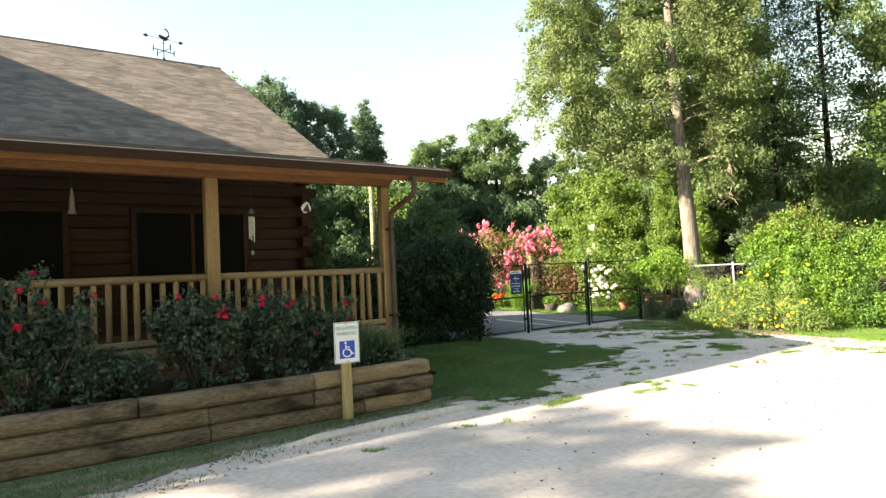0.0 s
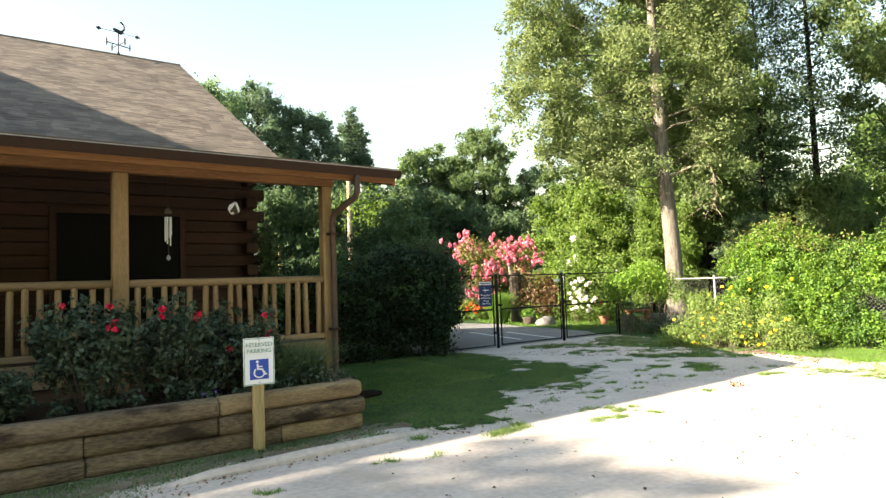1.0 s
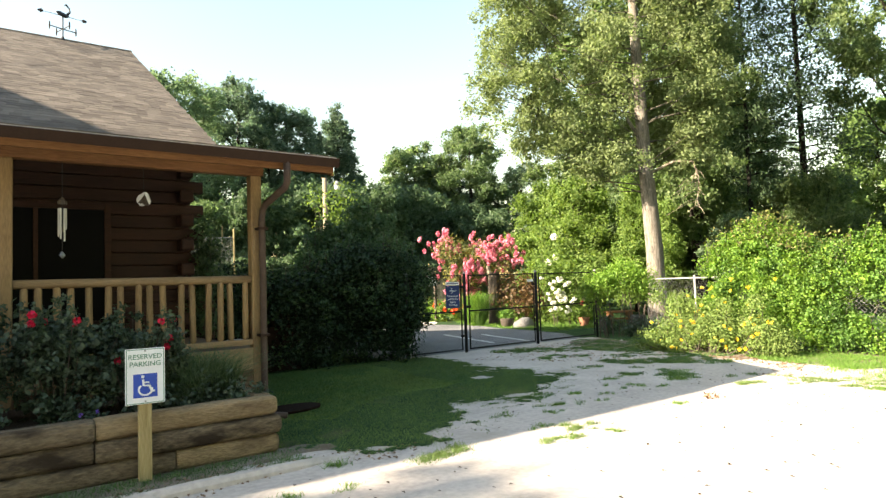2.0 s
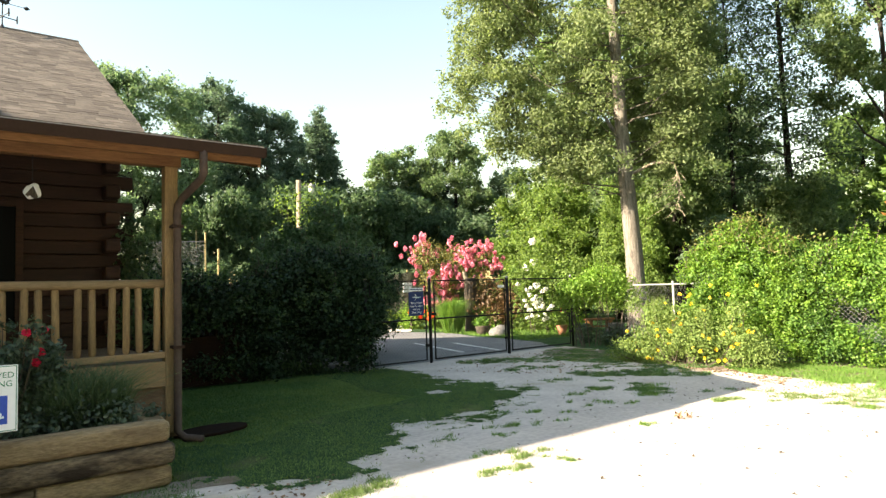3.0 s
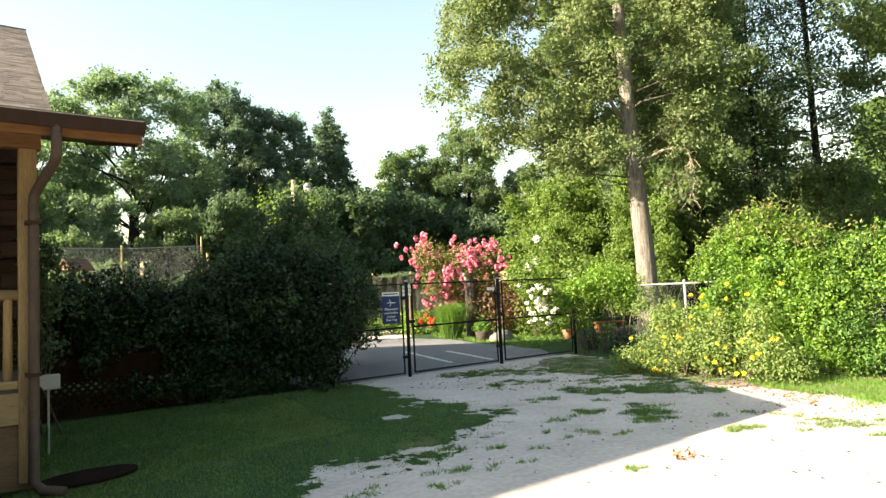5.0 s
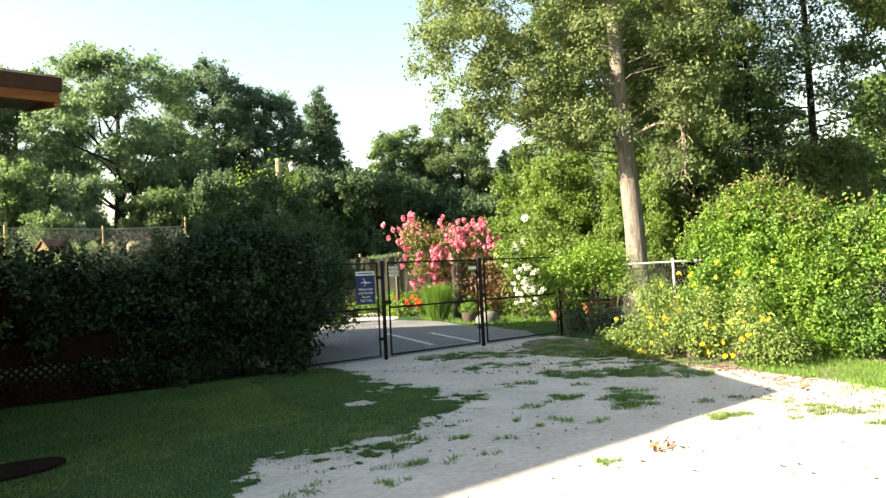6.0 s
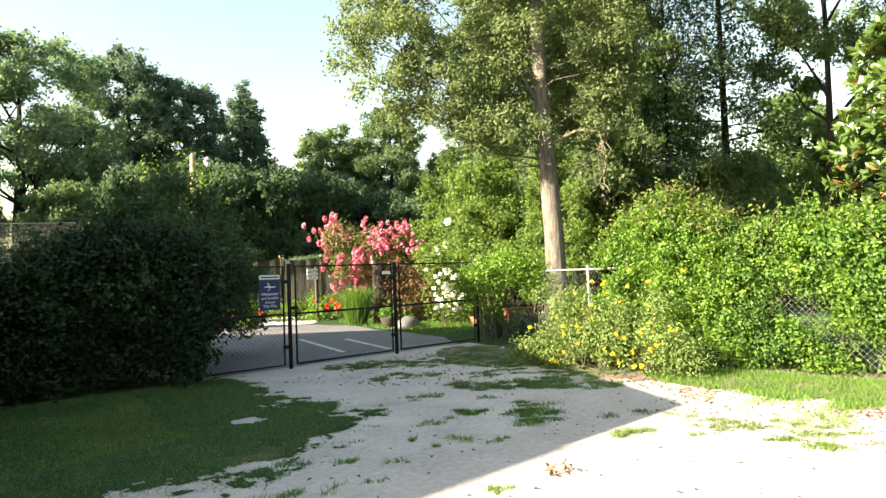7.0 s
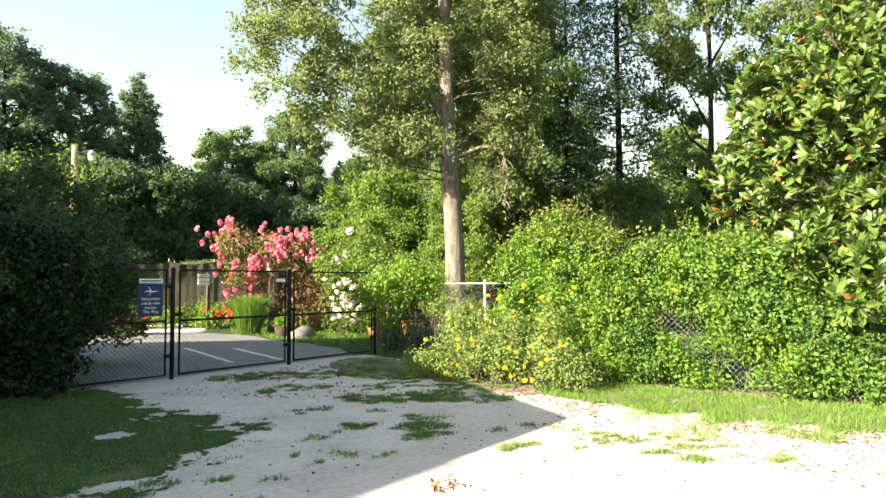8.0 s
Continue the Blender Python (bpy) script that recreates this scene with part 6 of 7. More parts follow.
# dark shrubs along the side of the house
def shrub(name, label, x, y, clumps, n, size, mat, seed, tuft=0.12, per=40, shell=0.35, aspect=0.55, category="shrub", stems=True, wild=0.8, turn=0.0):
    r = np.random.default_rng(seed)
    t = thing(name, x, y, 0, label, category, turn=turn)
    if stems:
        bm = bmesh.new()
        for c in clumps:
            for k in range(3):
                goal = Vector(c[:3]) + Vector(r.normal(size=3)) * 0.4 * c[3]
                foot = Vector((c[0] * 0.7 + r.normal() * 0.1, c[1] * 0.7 + r.normal() * 0.1, 0))
                tube(bm, [foot, (foot + goal) / 2 + Vector(r.normal(size=3)) * 0.06, goal], [0.014, 0.009, 0.004], 5)
        tagged(part("branchwork", bm, DARK_BARK, t), kind="stuff")
    if n >= 20000:
        k = min(12, len(clumps))
        for j in range(k):
            some = clumps[j::k]
            share = int(n * sum(c[3] * c[4] for c in some) / sum(c[3] * c[4] for c in clumps))
            spots, out, _ = puffs(r, some, share, tuft, per, shell)
            spots[:, 2] = np.abs(spots[:, 2])
            part_of("leaf_spray", leaves("leaf_spray", spots, out, size * r.uniform(0.9, 1.1), r, aspect, wild), mat, t)
        return t
    spots, out, _ = puffs(r, clumps, n, tuft, per, shell)
    spots[:, 2] = np.abs(spots[:, 2])
    part_of("foliage", leaves("foliage", spots, out, size, r, aspect, wild), mat, t)
    return t


def hedge_parts(parent, r, lumps, n, small, size, tones, groups):
    """Leaves in small heads over the lumps of a hedge, in sprays of several tones."""
    heads = billows(r, lumps, small, 1.15, -0.8)
    tone = np.argsort([noise.noise(Vector((c[1] * 1.1, c[2] * 1.6, 3.0))) + 0.35 * r.normal() for c in heads])
    for k in range(groups):
        some = [heads[j] for j in tone[k * len(heads) // groups:(k + 1) * len(heads) // groups]]
        spots, out, _ = puffs(r, some, n // groups, small * 0.42, 13, 0.45)
        spots[:, 2] = np.abs(spots[:, 2])
        part_of("leaf_spray", leaves("leaf_spray", spots, out, size * r.uniform(0.85, 1.2), r, r.uniform(0.5, 0.75), 0.85), tones[k * len(tones) // groups], parent)


r = np.random.default_rng(60)
lumps = []
for k in range(84):
    x = -2.5 + 4.5 * k / 83
    high = 1.45 if x < -0.2 else 1.85 if x < 2.0 else 1.5
    q = r.uniform(0.28, 0.5)
    low = 0.95 if x < -1.4 else 0.3
    lumps.append((x + r.normal() * 0.1, (0.05 if x < -0.9 else -0.15 if x < 0.4 else -0.4 if x < 1.5 else -0.15) + r.normal() * 0.2, r.uniform(low, high) if k % 2 else high + r.uniform(-0.1, 0.2), q, q, q * 0.9))
lumps += [(-0.7 + 2.6 * k / 17, (-0.1 if k < 8 else -0.35 if k < 14 else -0.15) + r.normal() * 0.1, 0.2 + 0.15 * (k % 3), 0.3, 0.3, 0.26) for k in range(18)]
lumps += [(-1.4, 1.2, 1.0, 0.8, 0.7, 0.7), (0.2, 0.9, 1.0, 1.0, 0.7, 0.9), (1.4, 0.8, 1.0, 0.8, 0.7, 0.9)]
holly = thing("dark_hedge", 8.0, 12.55, 0, "large dark evergreen hedge beside the porch", "hedge")
lumps += [(x + r.normal() * 0.05, y - 0.1, z + 0.25, 0.12, 0.12, 0.3) for x, y, z, a, b, c in lumps[1:84:3]]
lumps += [(1.25 + 0.1 * k + 0.08 * r.normal(), -0.72 + 0.08 * r.normal(), 0.25 + 0.2 * k, 0.2, 0.16, 0.2) for k in range(6)]
hedge_parts(holly, r, lumps, 70000, 0.17, 0.072, [LEAF_HOLLY_SHADED, LEAF_HOLLY_SHADED, LEAF_HOLLY_SHADED, LEAF_HOLLY_SHADED, LEAF_ROUND], 20)
rounded = thing("round_shrub", 10.3, 15.2, 0, "tall rounded green shrub behind the dark hedge", "shrub")
hedge_parts(rounded, r, [(0, 0, 1.6, 1.5, 1.0, 1.3), (-0.6, 0.1, 2.4, 0.6, 0.6, 0.55), (0.15, 0, 3.1, 0.5, 0.5, 0.6), (0.8, -0.1, 2.2, 0.6, 0.6, 0.5), (1.3, -0.2, 1.7, 0.5, 0.6, 0.6), (-1.1, 0.1, 2.2, 0.6, 0.6, 0.7), (1.2, -0.5, 1.2, 0.6, 0.6, 0.9), (-0.3, -0.5, 2.1, 0.8, 0.6, 0.6), (0.5, -0.6, 2.0, 0.7, 0.6, 0.7), (-0.2, -0.2, 3.3, 0.25, 0.25, 0.5), (0.6, -0.2, 3.0, 0.25, 0.25, 0.5), (-0.9, 0.0, 2.9, 0.25, 0.25, 0.4)],
            30000, 0.2, 0.085, [LEAF_ROUND, LEAF_ROUND, LEAF_DARK], 12)


def feathery(parent, r, lumps, count, long, size, mat):
    """Upright leafy shoots standing out of the tops of a shrub's lumps."""
    high = sorted(lumps, key=lambda c: -(c[2] + c[5]))[:max(6, len(lumps) // 2)]
    wood, spots, out = bmesh.new(), [], []
    for _ in range(count):
        x, y, z, a, b, c = high[r.integers(len(high))]
        foot = Vector((x + r.normal() * 0.4 * a, y + r.normal() * 0.4 * b, z + 0.6 * c))
        tip = foot + Vector((r.normal() * 0.22, r.normal() * 0.22, 1.0)) * long * r.uniform(0.5, 1.1)
        tube(wood, [foot, (foot + tip) / 2 + Vector(r.normal(size=3)) * 0.02, tip], [0.007, 0.005, 0.002], 4)
        for j in range(26):
            f = r.uniform(0.1, 1.0)
            side = Vector(r.normal(size=3)) * 0.075 * (1.15 - f)
            spots.append(foot + (tip - foot) * f + side)
            out.append(side.normalized() + Vector((0, 0, 0.5)))
    tagged(part("shoot", wood, DARK_BARK, parent), kind="stuff")
    spots, out = np.array([tuple(p) for p in spots]), np.array([tuple(p) for p in out])
    tagged(part_of("shoot_leaves", leaves("shoot_leaves", spots, out, size, r, 0.5), mat, parent), kind="stuff")


feathery(holly, np.random.default_rng(160), lumps, 170, 0.42, 0.066, LEAF_ROUND)
feathery(rounded, np.random.default_rng(161), [(-1.1, 0.1, 2.2, 0.6, 0.6, 0.7), (-0.6, 0.1, 2.4, 0.6, 0.6, 0.55), (0.15, 0, 3.1, 0.5, 0.5, 0.6), (0.8, -0.1, 2.2, 0.6, 0.6, 0.5), (1.3, -0.2, 1.7, 0.5, 0.6, 0.6), (0.5, -0.6, 2.0, 0.7, 0.6, 0.7)], 90, 0.5, 0.08, LEAF_ROUND)
shrub("low_dark_bush", "low dark bush behind the shrub mass", 9.9, 15.6, [(0.2, 0, 0.9, 1.0, 1.0, 0.9), (-1.4, 0.3, 0.9, 1.0, 1.0, 0.9)], 7000, 0.11, LEAF_HOLLY_SHADED, 62, tuft=0.16)
shrub("sapling", "young tree with pale sunlit leaves above the dark shrubs", 12.9, 20.6, [(0, 0, 4.7, 0.6, 0.6, 0.5), (-0.9, 0.3, 4.6, 0.5, 0.5, 0.45), (0.3, -0.1, 4.1, 0.5, 0.5, 0.5), (-0.5, 0.1, 3.9, 0.5, 0.5, 0.5)], 520, 0.13, LEAF_BRIGHT, 63, tuft=0.2, per=12)

# hedge grown over the wire fence
def hedge_top(y):
    """The ragged height of the hedge along the fence."""
    return float(np.interp(y, [0.0, 2.9, 3.8, 4.5, 5.0, 5.4, 5.8, 6.2, 6.5, 6.9, 7.4, 7.8, 8.2, 8.6], [1.8, 1.85, 2.0, 2.2, 2.25, 2.2, 2.1, 2.15, 2.35, 2.65, 2.5, 2.35, 2.1, 1.7]))


def hedge_lumps(r, y0, y1, count, foot):
    """Overlapping lumps of leafage between the ground and the ragged top."""
    lumps = []
    for k in range(count):
        y = r.uniform(y0, y1)
        q = r.uniform(0.17, 0.31)
        top = hedge_top(y) - 0.7 * q
        z = r.uniform(foot, top) if k % 4 else top - abs(r.normal()) * 0.12
        lumps.append((r.normal() * 0.09 + 0.16 - 0.12 * (top - z), y, max(z, 0.2), q, q * 1.15, q * r.uniform(0.7, 1.1)))
    return lumps


r = np.random.default_rng(64)
hedge = thing("hedge", 14.95, 0, 0, "tall sunlit yellow-green hedge beside the wire fence", "hedge")
hedge_parts(hedge, r, hedge_lumps(r, 6.0, 8.4, 130, 0.3) + [(0.9, 6.6, 1.2, 0.7, 1.0, 1.0)], 56000, 0.12, 0.056, [LEAF_VINE, LEAF_HEDGE, LEAF_HEDGE, LEAF_HEDGE, LEAF_HEDGE, LEAF_VINE], 12)
THIN_A, THIN_B = 6.4, 4.3
vine = thing("vine_hedge", 14.95, 0, 0, "dense green vine grown over the wire fence", "hedge")
lumps = []
for x, y, z, a, b, c in hedge_lumps(r, -1.0, 6.4, 290, 0.3) + hedge_lumps(r, 1.0, 5.4, 40, 0.15):
    # the foot of the fence stands bare where the growth is thin
    thin = z - c < 0.5 and (abs(y - THIN_A) < 0.25 or abs(y - THIN_B) < 0.3)
    lumps.append((x + (0.48 if thin else 0.0), y, z, a, b, c))
lumps += [(0.06 + 0.06 * r.normal(), y, 0.16 + 0.16 * r.uniform(), 0.2, 0.24, 0.2) for y in np.linspace(-0.6, 6.4, 44) if abs(y - THIN_A) > 0.3 and abs(y - THIN_B) > 0.35]
lumps += [(0.8, 4.2, 0.9, 0.5, 1.6, 0.8), (0.8, 1.2, 0.9, 0.5, 1.6, 0.8)]
hedge_parts(vine, r, lumps, 118000, 0.14, 0.055, [LEAF_VINE_DEEP, LEAF_VINE_DEEP, LEAF_VINE, LEAF_VINE, LEAF_VINE, LEAF_VINE, LEAF_HEDGE, LEAF_HEDGE], 24)
# bare woody stems climbing the fence
bm = bmesh.new()
for k in range(30):
    y0 = r.uniform(0.2, 7.6)
    x0 = 0.2 + 0.08 * r.normal()
    p = [Vector((x0, y0, -0.02))]
    for j in range(4):
        p.append(p[-1] + Vector((r.normal() * 0.06, r.normal() * 0.14, r.uniform(0.15, 0.3))))
    tube(bm, p, [0.014, 0.011, 0.009, 0.007, 0.004], 5)
tagged(part("stemwork", bm, DARK_BARK, vine, "bare brown stems at the hedge foot"), kind="stuff")
r = np.random.default_rng(65)
sprigs = np.stack([r.normal(size=900) * 0.25, 6.85 + r.normal(size=900) * 0.6, r.uniform(-0.35, 0.18, 900)], 1)
sprigs[:, 2] += np.array([hedge_top(y) for y in sprigs[:, 1]])
tagged(part_of("new_growth", leaves("new_growth", sprigs, r.normal(size=(900, 3)), 0.06, r), LEAF_OLIVE, hedge, "olive new shoots"), kind="stuff")

bm = bmesh.new()
shoots = []
for k in range(150):
    y0 = r.uniform(0.5, 8.3)
    a = Vector((r.uniform(-0.35, 0.3), y0, hedge_top(y0) - r.uniform(0.1, 0.5)))
    b = a + Vector((r.normal() * 0.18 - 0.08, r.normal() * 0.18, r.uniform(0.15, 0.5)))
    tube(bm, [a, (a + b) / 2 + Vector((0.03, 0, 0.04)), b], [0.006, 0.004, 0.002], 4)
    for q in range(14):
        shoots.append(a + (b - a) * (q + r.uniform()) / 14 + Vector(r.normal(size=3)) * 0.02)
part("shoot", bm, DARK_BARK, hedge)
shoots = np.array([tuple(p) for p in shoots])
tagged(part_of("shoot_leaves", leaves("shoot_leaves", shoots, r.normal(size=shoots.shape), 0.06, r), LEAF_HEDGE, hedge), kind="stuff")


def blooms(parent, name, mat, spots, size, seed, petals=9, label="", tall=1.0):
    """Flower heads: each one a small ball or spike of petals."""
    r = np.random.default_rng(seed)
    for s in spots:
        p = r.normal(size=(petals, 3))
        p /= np.linalg.norm(p, axis=1, keepdims=True)
        me = leaves(name, p * size * 0.45 * np.array([1, 1, tall]), p, size * 0.9, r, 0.9, 0.25, 0, 0.35)
        ob = part_of(name, me, mat, parent, label)
        ob.location = s


r = np.random.default_rng(66)
yellow = shrub("yellow_flower_bush", "sprawling bush with yellow daisies at the hedge foot", 14.0, 7.9,
               [(0.1 + 0.28 * k % 0.7 - 0.25 + r.normal() * 0.14, -1.6 + 2.6 * k / 25 + r.normal() * 0.1, r.uniform(0.12, 0.62) * (1 - 0.15 * abs(k - 13) / 13), r.uniform(0.16, 0.34), r.uniform(0.18, 0.34), r.uniform(0.14, 0.3)) for k in range(26)]
               + [(0.3 + r.normal() * 0.12, r.uniform(-1.3, 1.3), r.uniform(0.55, 1.1), r.uniform(0.1, 0.2), r.uniform(0.1, 0.2), r.uniform(0.12, 0.25)) for k in range(18)],
               26000, 0.05, LEAF_DAISY, 66, tuft=0.075, per=9, wild=0.95, shell=0.5)
r = np.random.default_rng(67)
blooms(yellow, "bloom", YELLOW_BLOOM, [(r.uniform(-0.5, 0.4), r.uniform(-1.6, 1.2), r.uniform(0.1, 0.75)) for k in range(40)] + [(0.35 + r.normal() * 0.12, r.uniform(-1.3, 0.4), r.uniform(0.75, 1.45)) for k in range(16)], 0.048, 68)
magnolia = tree("magnolia_tree", "magnolia with large glossy leaves behind the hedge", 16.6, 2.6, [(0, 0, -0.1, 0.16), (0, 0, 2.5, 0.12), (0, 0, 5.5, 0.04)],
                [(-0.6, 1.0, 4.2, 0.9, 0.9, 0.9), (-0.8, 0.7, 3.2, 1.0, 1.1, 0.9), (-0.4, 1.75, 2.9, 0.8, 0.8, 0.9), (-0.5, 1.5, 3.9, 0.7, 0.7, 0.8), (0, 0, 5.0, 1.2, 1.2, 0.9), (0.2, -0.8, 3.6, 1.4, 1.4, 1.2), (-0.8, 0.0, 2.2, 0.9, 0.9, 0.7), (-0.9, 0.9, 1.3, 0.6, 0.6, 0.6), (-2.1, 0.55, 1.5, 0.3, 0.45, 0.45), (-2.0, 0.1, 1.9, 0.35, 0.5, 0.4), (-2.0, -0.3, 1.2, 0.35, 0.5, 0.5), (-1.9, 0.9, 1.9, 0.35, 0.35, 0.35), (0.4, 0.8, 4.2, 1.2, 1.2, 1.0), (-0.7, -1.0, 2.6, 1.0, 1.0, 1.0), (0.3, 0.3, 1.6, 1.2, 1.2, 1.0)],
                600, 0.12, LEAF_MAGNOLIA, DARK_BARK, 69, tuft=0.22, per=16, limbs=0.03, aspect=0.42, shell=0.4, droop=0.0)
r = np.random.default_rng(70)
MAGNOLIA = [(-0.6, 1.0, 4.2, 0.9, 0.9, 0.9), (-0.8, 0.7, 3.2, 1.0, 1.1, 0.9), (-0.4, 1.75, 2.9, 0.8, 0.8, 0.9), (-0.5, 1.5, 3.9, 0.7, 0.7, 0.8), (0, 0, 5.0, 1.2, 1.2, 0.9), (0.2, -0.8, 3.6, 1.4, 1.4, 1.2), (-0.8, 0.0, 2.2, 0.9, 0.9, 0.7), (-0.9, 0.9, 1.3, 0.6, 0.6, 0.6), (-2.1, 0.55, 1.5, 0.3, 0.45, 0.45), (-2.0, 0.1, 1.9, 0.35, 0.5, 0.4), (-2.0, -0.3, 1.2, 0.35, 0.5, 0.5), (-1.9, 0.9, 1.9, 0.35, 0.35, 0.35), (0.4, 0.8, 4.2, 1.2, 1.2, 1.0), (-0.7, -1.0, 2.6, 1.0, 1.0, 1.0), (0.3, 0.3, 1.6, 1.2, 1.2, 1.0)]
tips, ways, _ = puffs(r, MAGNOLIA, 3000, 0.05, 1, 0.6)
part_of("leafage", rosettes("leafage", tips, ways, 9, 0.175, r, 0.36), LEAF_MAGNOLIA, magnolia)
part_of("rusty_leaves", rosettes("rusty_leaves", tips[:520] - 0.03 * ways[:520], ways[:520], 3, 0.15, r), LEAF_RUST, magnolia, "rust-coloured undersides of leaves")

# garden behind the gate
myrtle = shrub("crape_myrtle", "crape myrtle in full pink bloom behind the gate", 20.4, 22.5, [(-0.7, 0.9, 3.2, 0.8, 0.8, 0.8), (0.3, 0, 2.9, 1.0, 1.0, 0.8), (0.9, -0.9, 2.9, 0.9, 0.9, 0.7), (-0.4, 0.6, 2.0, 1.0, 1.0, 0.6), (0.5, -0.4, 1.9, 1.0, 1.0, 0.6)], 5000, 0.12, LEAF_OLIVE, 71, tuft=0.2)
r = np.random.default_rng(72)
spots, _, _ = puffs(r, [(-0.9, 1.2, 3.5, 0.7, 0.7, 0.6), (0.3, 0, 3.1, 1.0, 1.0, 0.8), (1.0, -1.0, 3.1, 0.8, 0.8, 0.6), (-0.4, 0.5, 2.2, 1.2, 1.2, 0.6), (-0.6, 0.8, 1.4, 0.8, 0.8, 0.4)], 360, 0.24, 7, 0.7)
blooms(myrtle, "bloom", PINK_BLOOM, [tuple(s) for s in spots[:250]], 0.135, 73, 30, tall=1.7)
myrtle.scale = (0.9, 0.9, 0.93)
white = shrub("white_flower_shrub", "shrub with clusters of white blooms by the gate", 18.6, 15.6, [(0, 0, 1.1, 0.8, 0.8, 0.9), (-0.3, 0.4, 1.9, 0.7, 0.7, 0.7), (0.6, -0.5, 1.6, 0.8, 0.8, 0.9)], 5000, 0.12, LEAF_BRIGHT, 74, tuft=0.18)
blooms(white, "bloom", WHITE_BLOOM, [(-0.85 + r.normal() * 0.2, -0.35 + r.normal() * 0.25, 0.5 + 1.2 * r.uniform()) for k in range(34)], 0.095, 75, 14)
blooms(white, "bloom", WHITE_BLOOM, [(1.2, 1.6, 3.2), (0.2, 0.6, 2.4), (-0.3, 0.5, 2.2)], 0.18, 76, 14)
shrub("garden_bush", "bright green spreading bush beside the gate post", 16.05, 11.35, [(0, 0, 1.55, 0.45, 0.45, 0.35), (0.45, -0.35, 1.45, 0.4, 0.4, 0.35), (-0.4, 0.35, 1.5, 0.4, 0.4, 0.3), (0.15, 0.1, 1.85, 0.35, 0.35, 0.22), (-0.6, 0.5, 1.25, 0.25, 0.25, 0.3), (0.6, -0.5, 1.2, 0.3, 0.3, 0.3)], 7000, 0.065, LEAF_HEDGE, 77, tuft=0.10, per=14)
shrub("bronze_shrub", "bronze-leaved shrub behind the gate", 18.8, 18.2, [(0, 0, 1.0, 0.9, 0.9, 0.9), (0.6, -0.6, 1.0, 0.8, 0.8, 0.8)], 3000, 0.12, LEAF_BRONZE, 78, tuft=0.2)
for name, x, y, mat in (("red_flower_clump", 14.8, 21.8, ORANGE_BLOOM), ("red_flower_clump", 18.4, 22.0, ORANGE_BLOOM), ("red_flower_clump", 20.6, 17.8, RED_BLOOM)):
    c = shrub(name, "low clump of orange-red garden flowers", x, y, [(0, 0, 0.35, 0.6, 0.6, 0.4)], 900, 0.12, LEAF_BRIGHT, 79, stems=False)
    blooms(c, "bloom", mat, [(r.normal() * 0.4, r.normal() * 0.4, 0.4 + 0.35 * r.uniform()) for k in range(14)], 0.12, 80, 10)


def grass_clump(x, y, high, wide, n, seed, label, mat, width=0.012, lean=0.35):
    r = np.random.default_rng(seed)
    a, d = r.uniform(0, 2 * math.pi, n), wide * np.sqrt(r.uniform(0, 1, n))
    roots = np.stack([d * np.cos(a), d * np.sin(a), np.zeros(n)], 1)
    ob = part_of("grass_clump", blades("grass_clump", roots, high, width, r, lean, arch=True), mat, None)
    return tagged(ob, label, "ornamental grass")


ob = grass_clump(17.3, 18.9, 1.3, 0.30, 2600, 81, "fountain grass clump on the garden lawn", GRASS_SUN, 0.02, 0.16)
ob.location = (17.3, 18.9, 0)
ob = grass_clump(18.4, 19.6, 1.0, 0.3, 700, 82, "small fountain grass clump behind the gate", GRASS_SUN, 0.02, 0.16)
ob.location = (18.6, 18.8, 0)
bm = bmesh.new()
bmesh.ops.create_icosphere(bm, subdivisions=3, radius=1)
for v in bm.verts:
    v.co *= 1 + 0.18 * noise.noise(v.co * 1.6)
    v.co = Vector((v.co.x * 0.42, v.co.y * 0.34, max(-0.05, v.co.z * 0.33)))
ob = tagged(part("boulder", bm, STONE, None, smooth=True), "rounded grey boulder on the garden lawn", "boulder")
ob.location = (17.5, 16.6, 0)
stump = thing("carved_stump", 18.3, 19.0, 0, "tall weathered carved tree stump among the flowers", "stump")
part("stump", tubed([(0, 0, 0), (0.02, 0, 0.5), (0, 0, 1.5), (0.03, 0, 1.95)], [0.26, 0.22, 0.23, 0.2], 12), DARK_BARK, stump)
part("broken_top", tubed([(-0.12, 0.1, 1.9), (-0.16, 0.12, 2.2)], [0.09, 0.06], 8), TWIG, stump)
post = thing("arrow_sign", 18.0, 22.4, 0, "white direction boards on a wooden post", "sign")
part("post", boxed(-0.05, 0.05, -0.05, 0.05, 0, 1.95, 0.006), DARK_BARK, post)
for k in range(3):
    part("board", boxed(-0.42, 0.02, -0.08, -0.055, 1.5 + 0.14 * k, 1.61 + 0.14 * k, 0.005), WHITE_PAINT, post)
pot = thing("flower_pot", 18.6, 14.9, 0, "terracotta pot with pale flowers", "flower pot")
part("pot", tubed([(0, 0, 0), (0, 0, 0.24), (0, 0, 0.24), (0, 0, 0.3)], [0.12, 0.17, 0.19, 0.19], 14), TERRACOTTA, pot)
spots, out, _ = puffs(r, [(0, 0, 0.42, 0.2, 0.2, 0.15)], 220, 0.06, 10)
tagged(part_of("plant", leaves("plant", spots, out, 0.09, r), LEAF_BRIGHT, pot), kind="stuff")
bench = thing("log_bench", 20.1, 14.6, 0, "rustic wooden bench behind the fence", "bench", turn=-20)
part("seat", boxed(-0.5, 0.5, -0.17, 0.17, 0.38, 0.44, 0.012), BEAM_WOOD, bench)
for x in (-0.38, 0.38):
    part("leg", boxed(x - 0.06, x + 0.06, -0.14, 0.14, 0, 0.38, 0.01), BEAM_WOOD, bench)
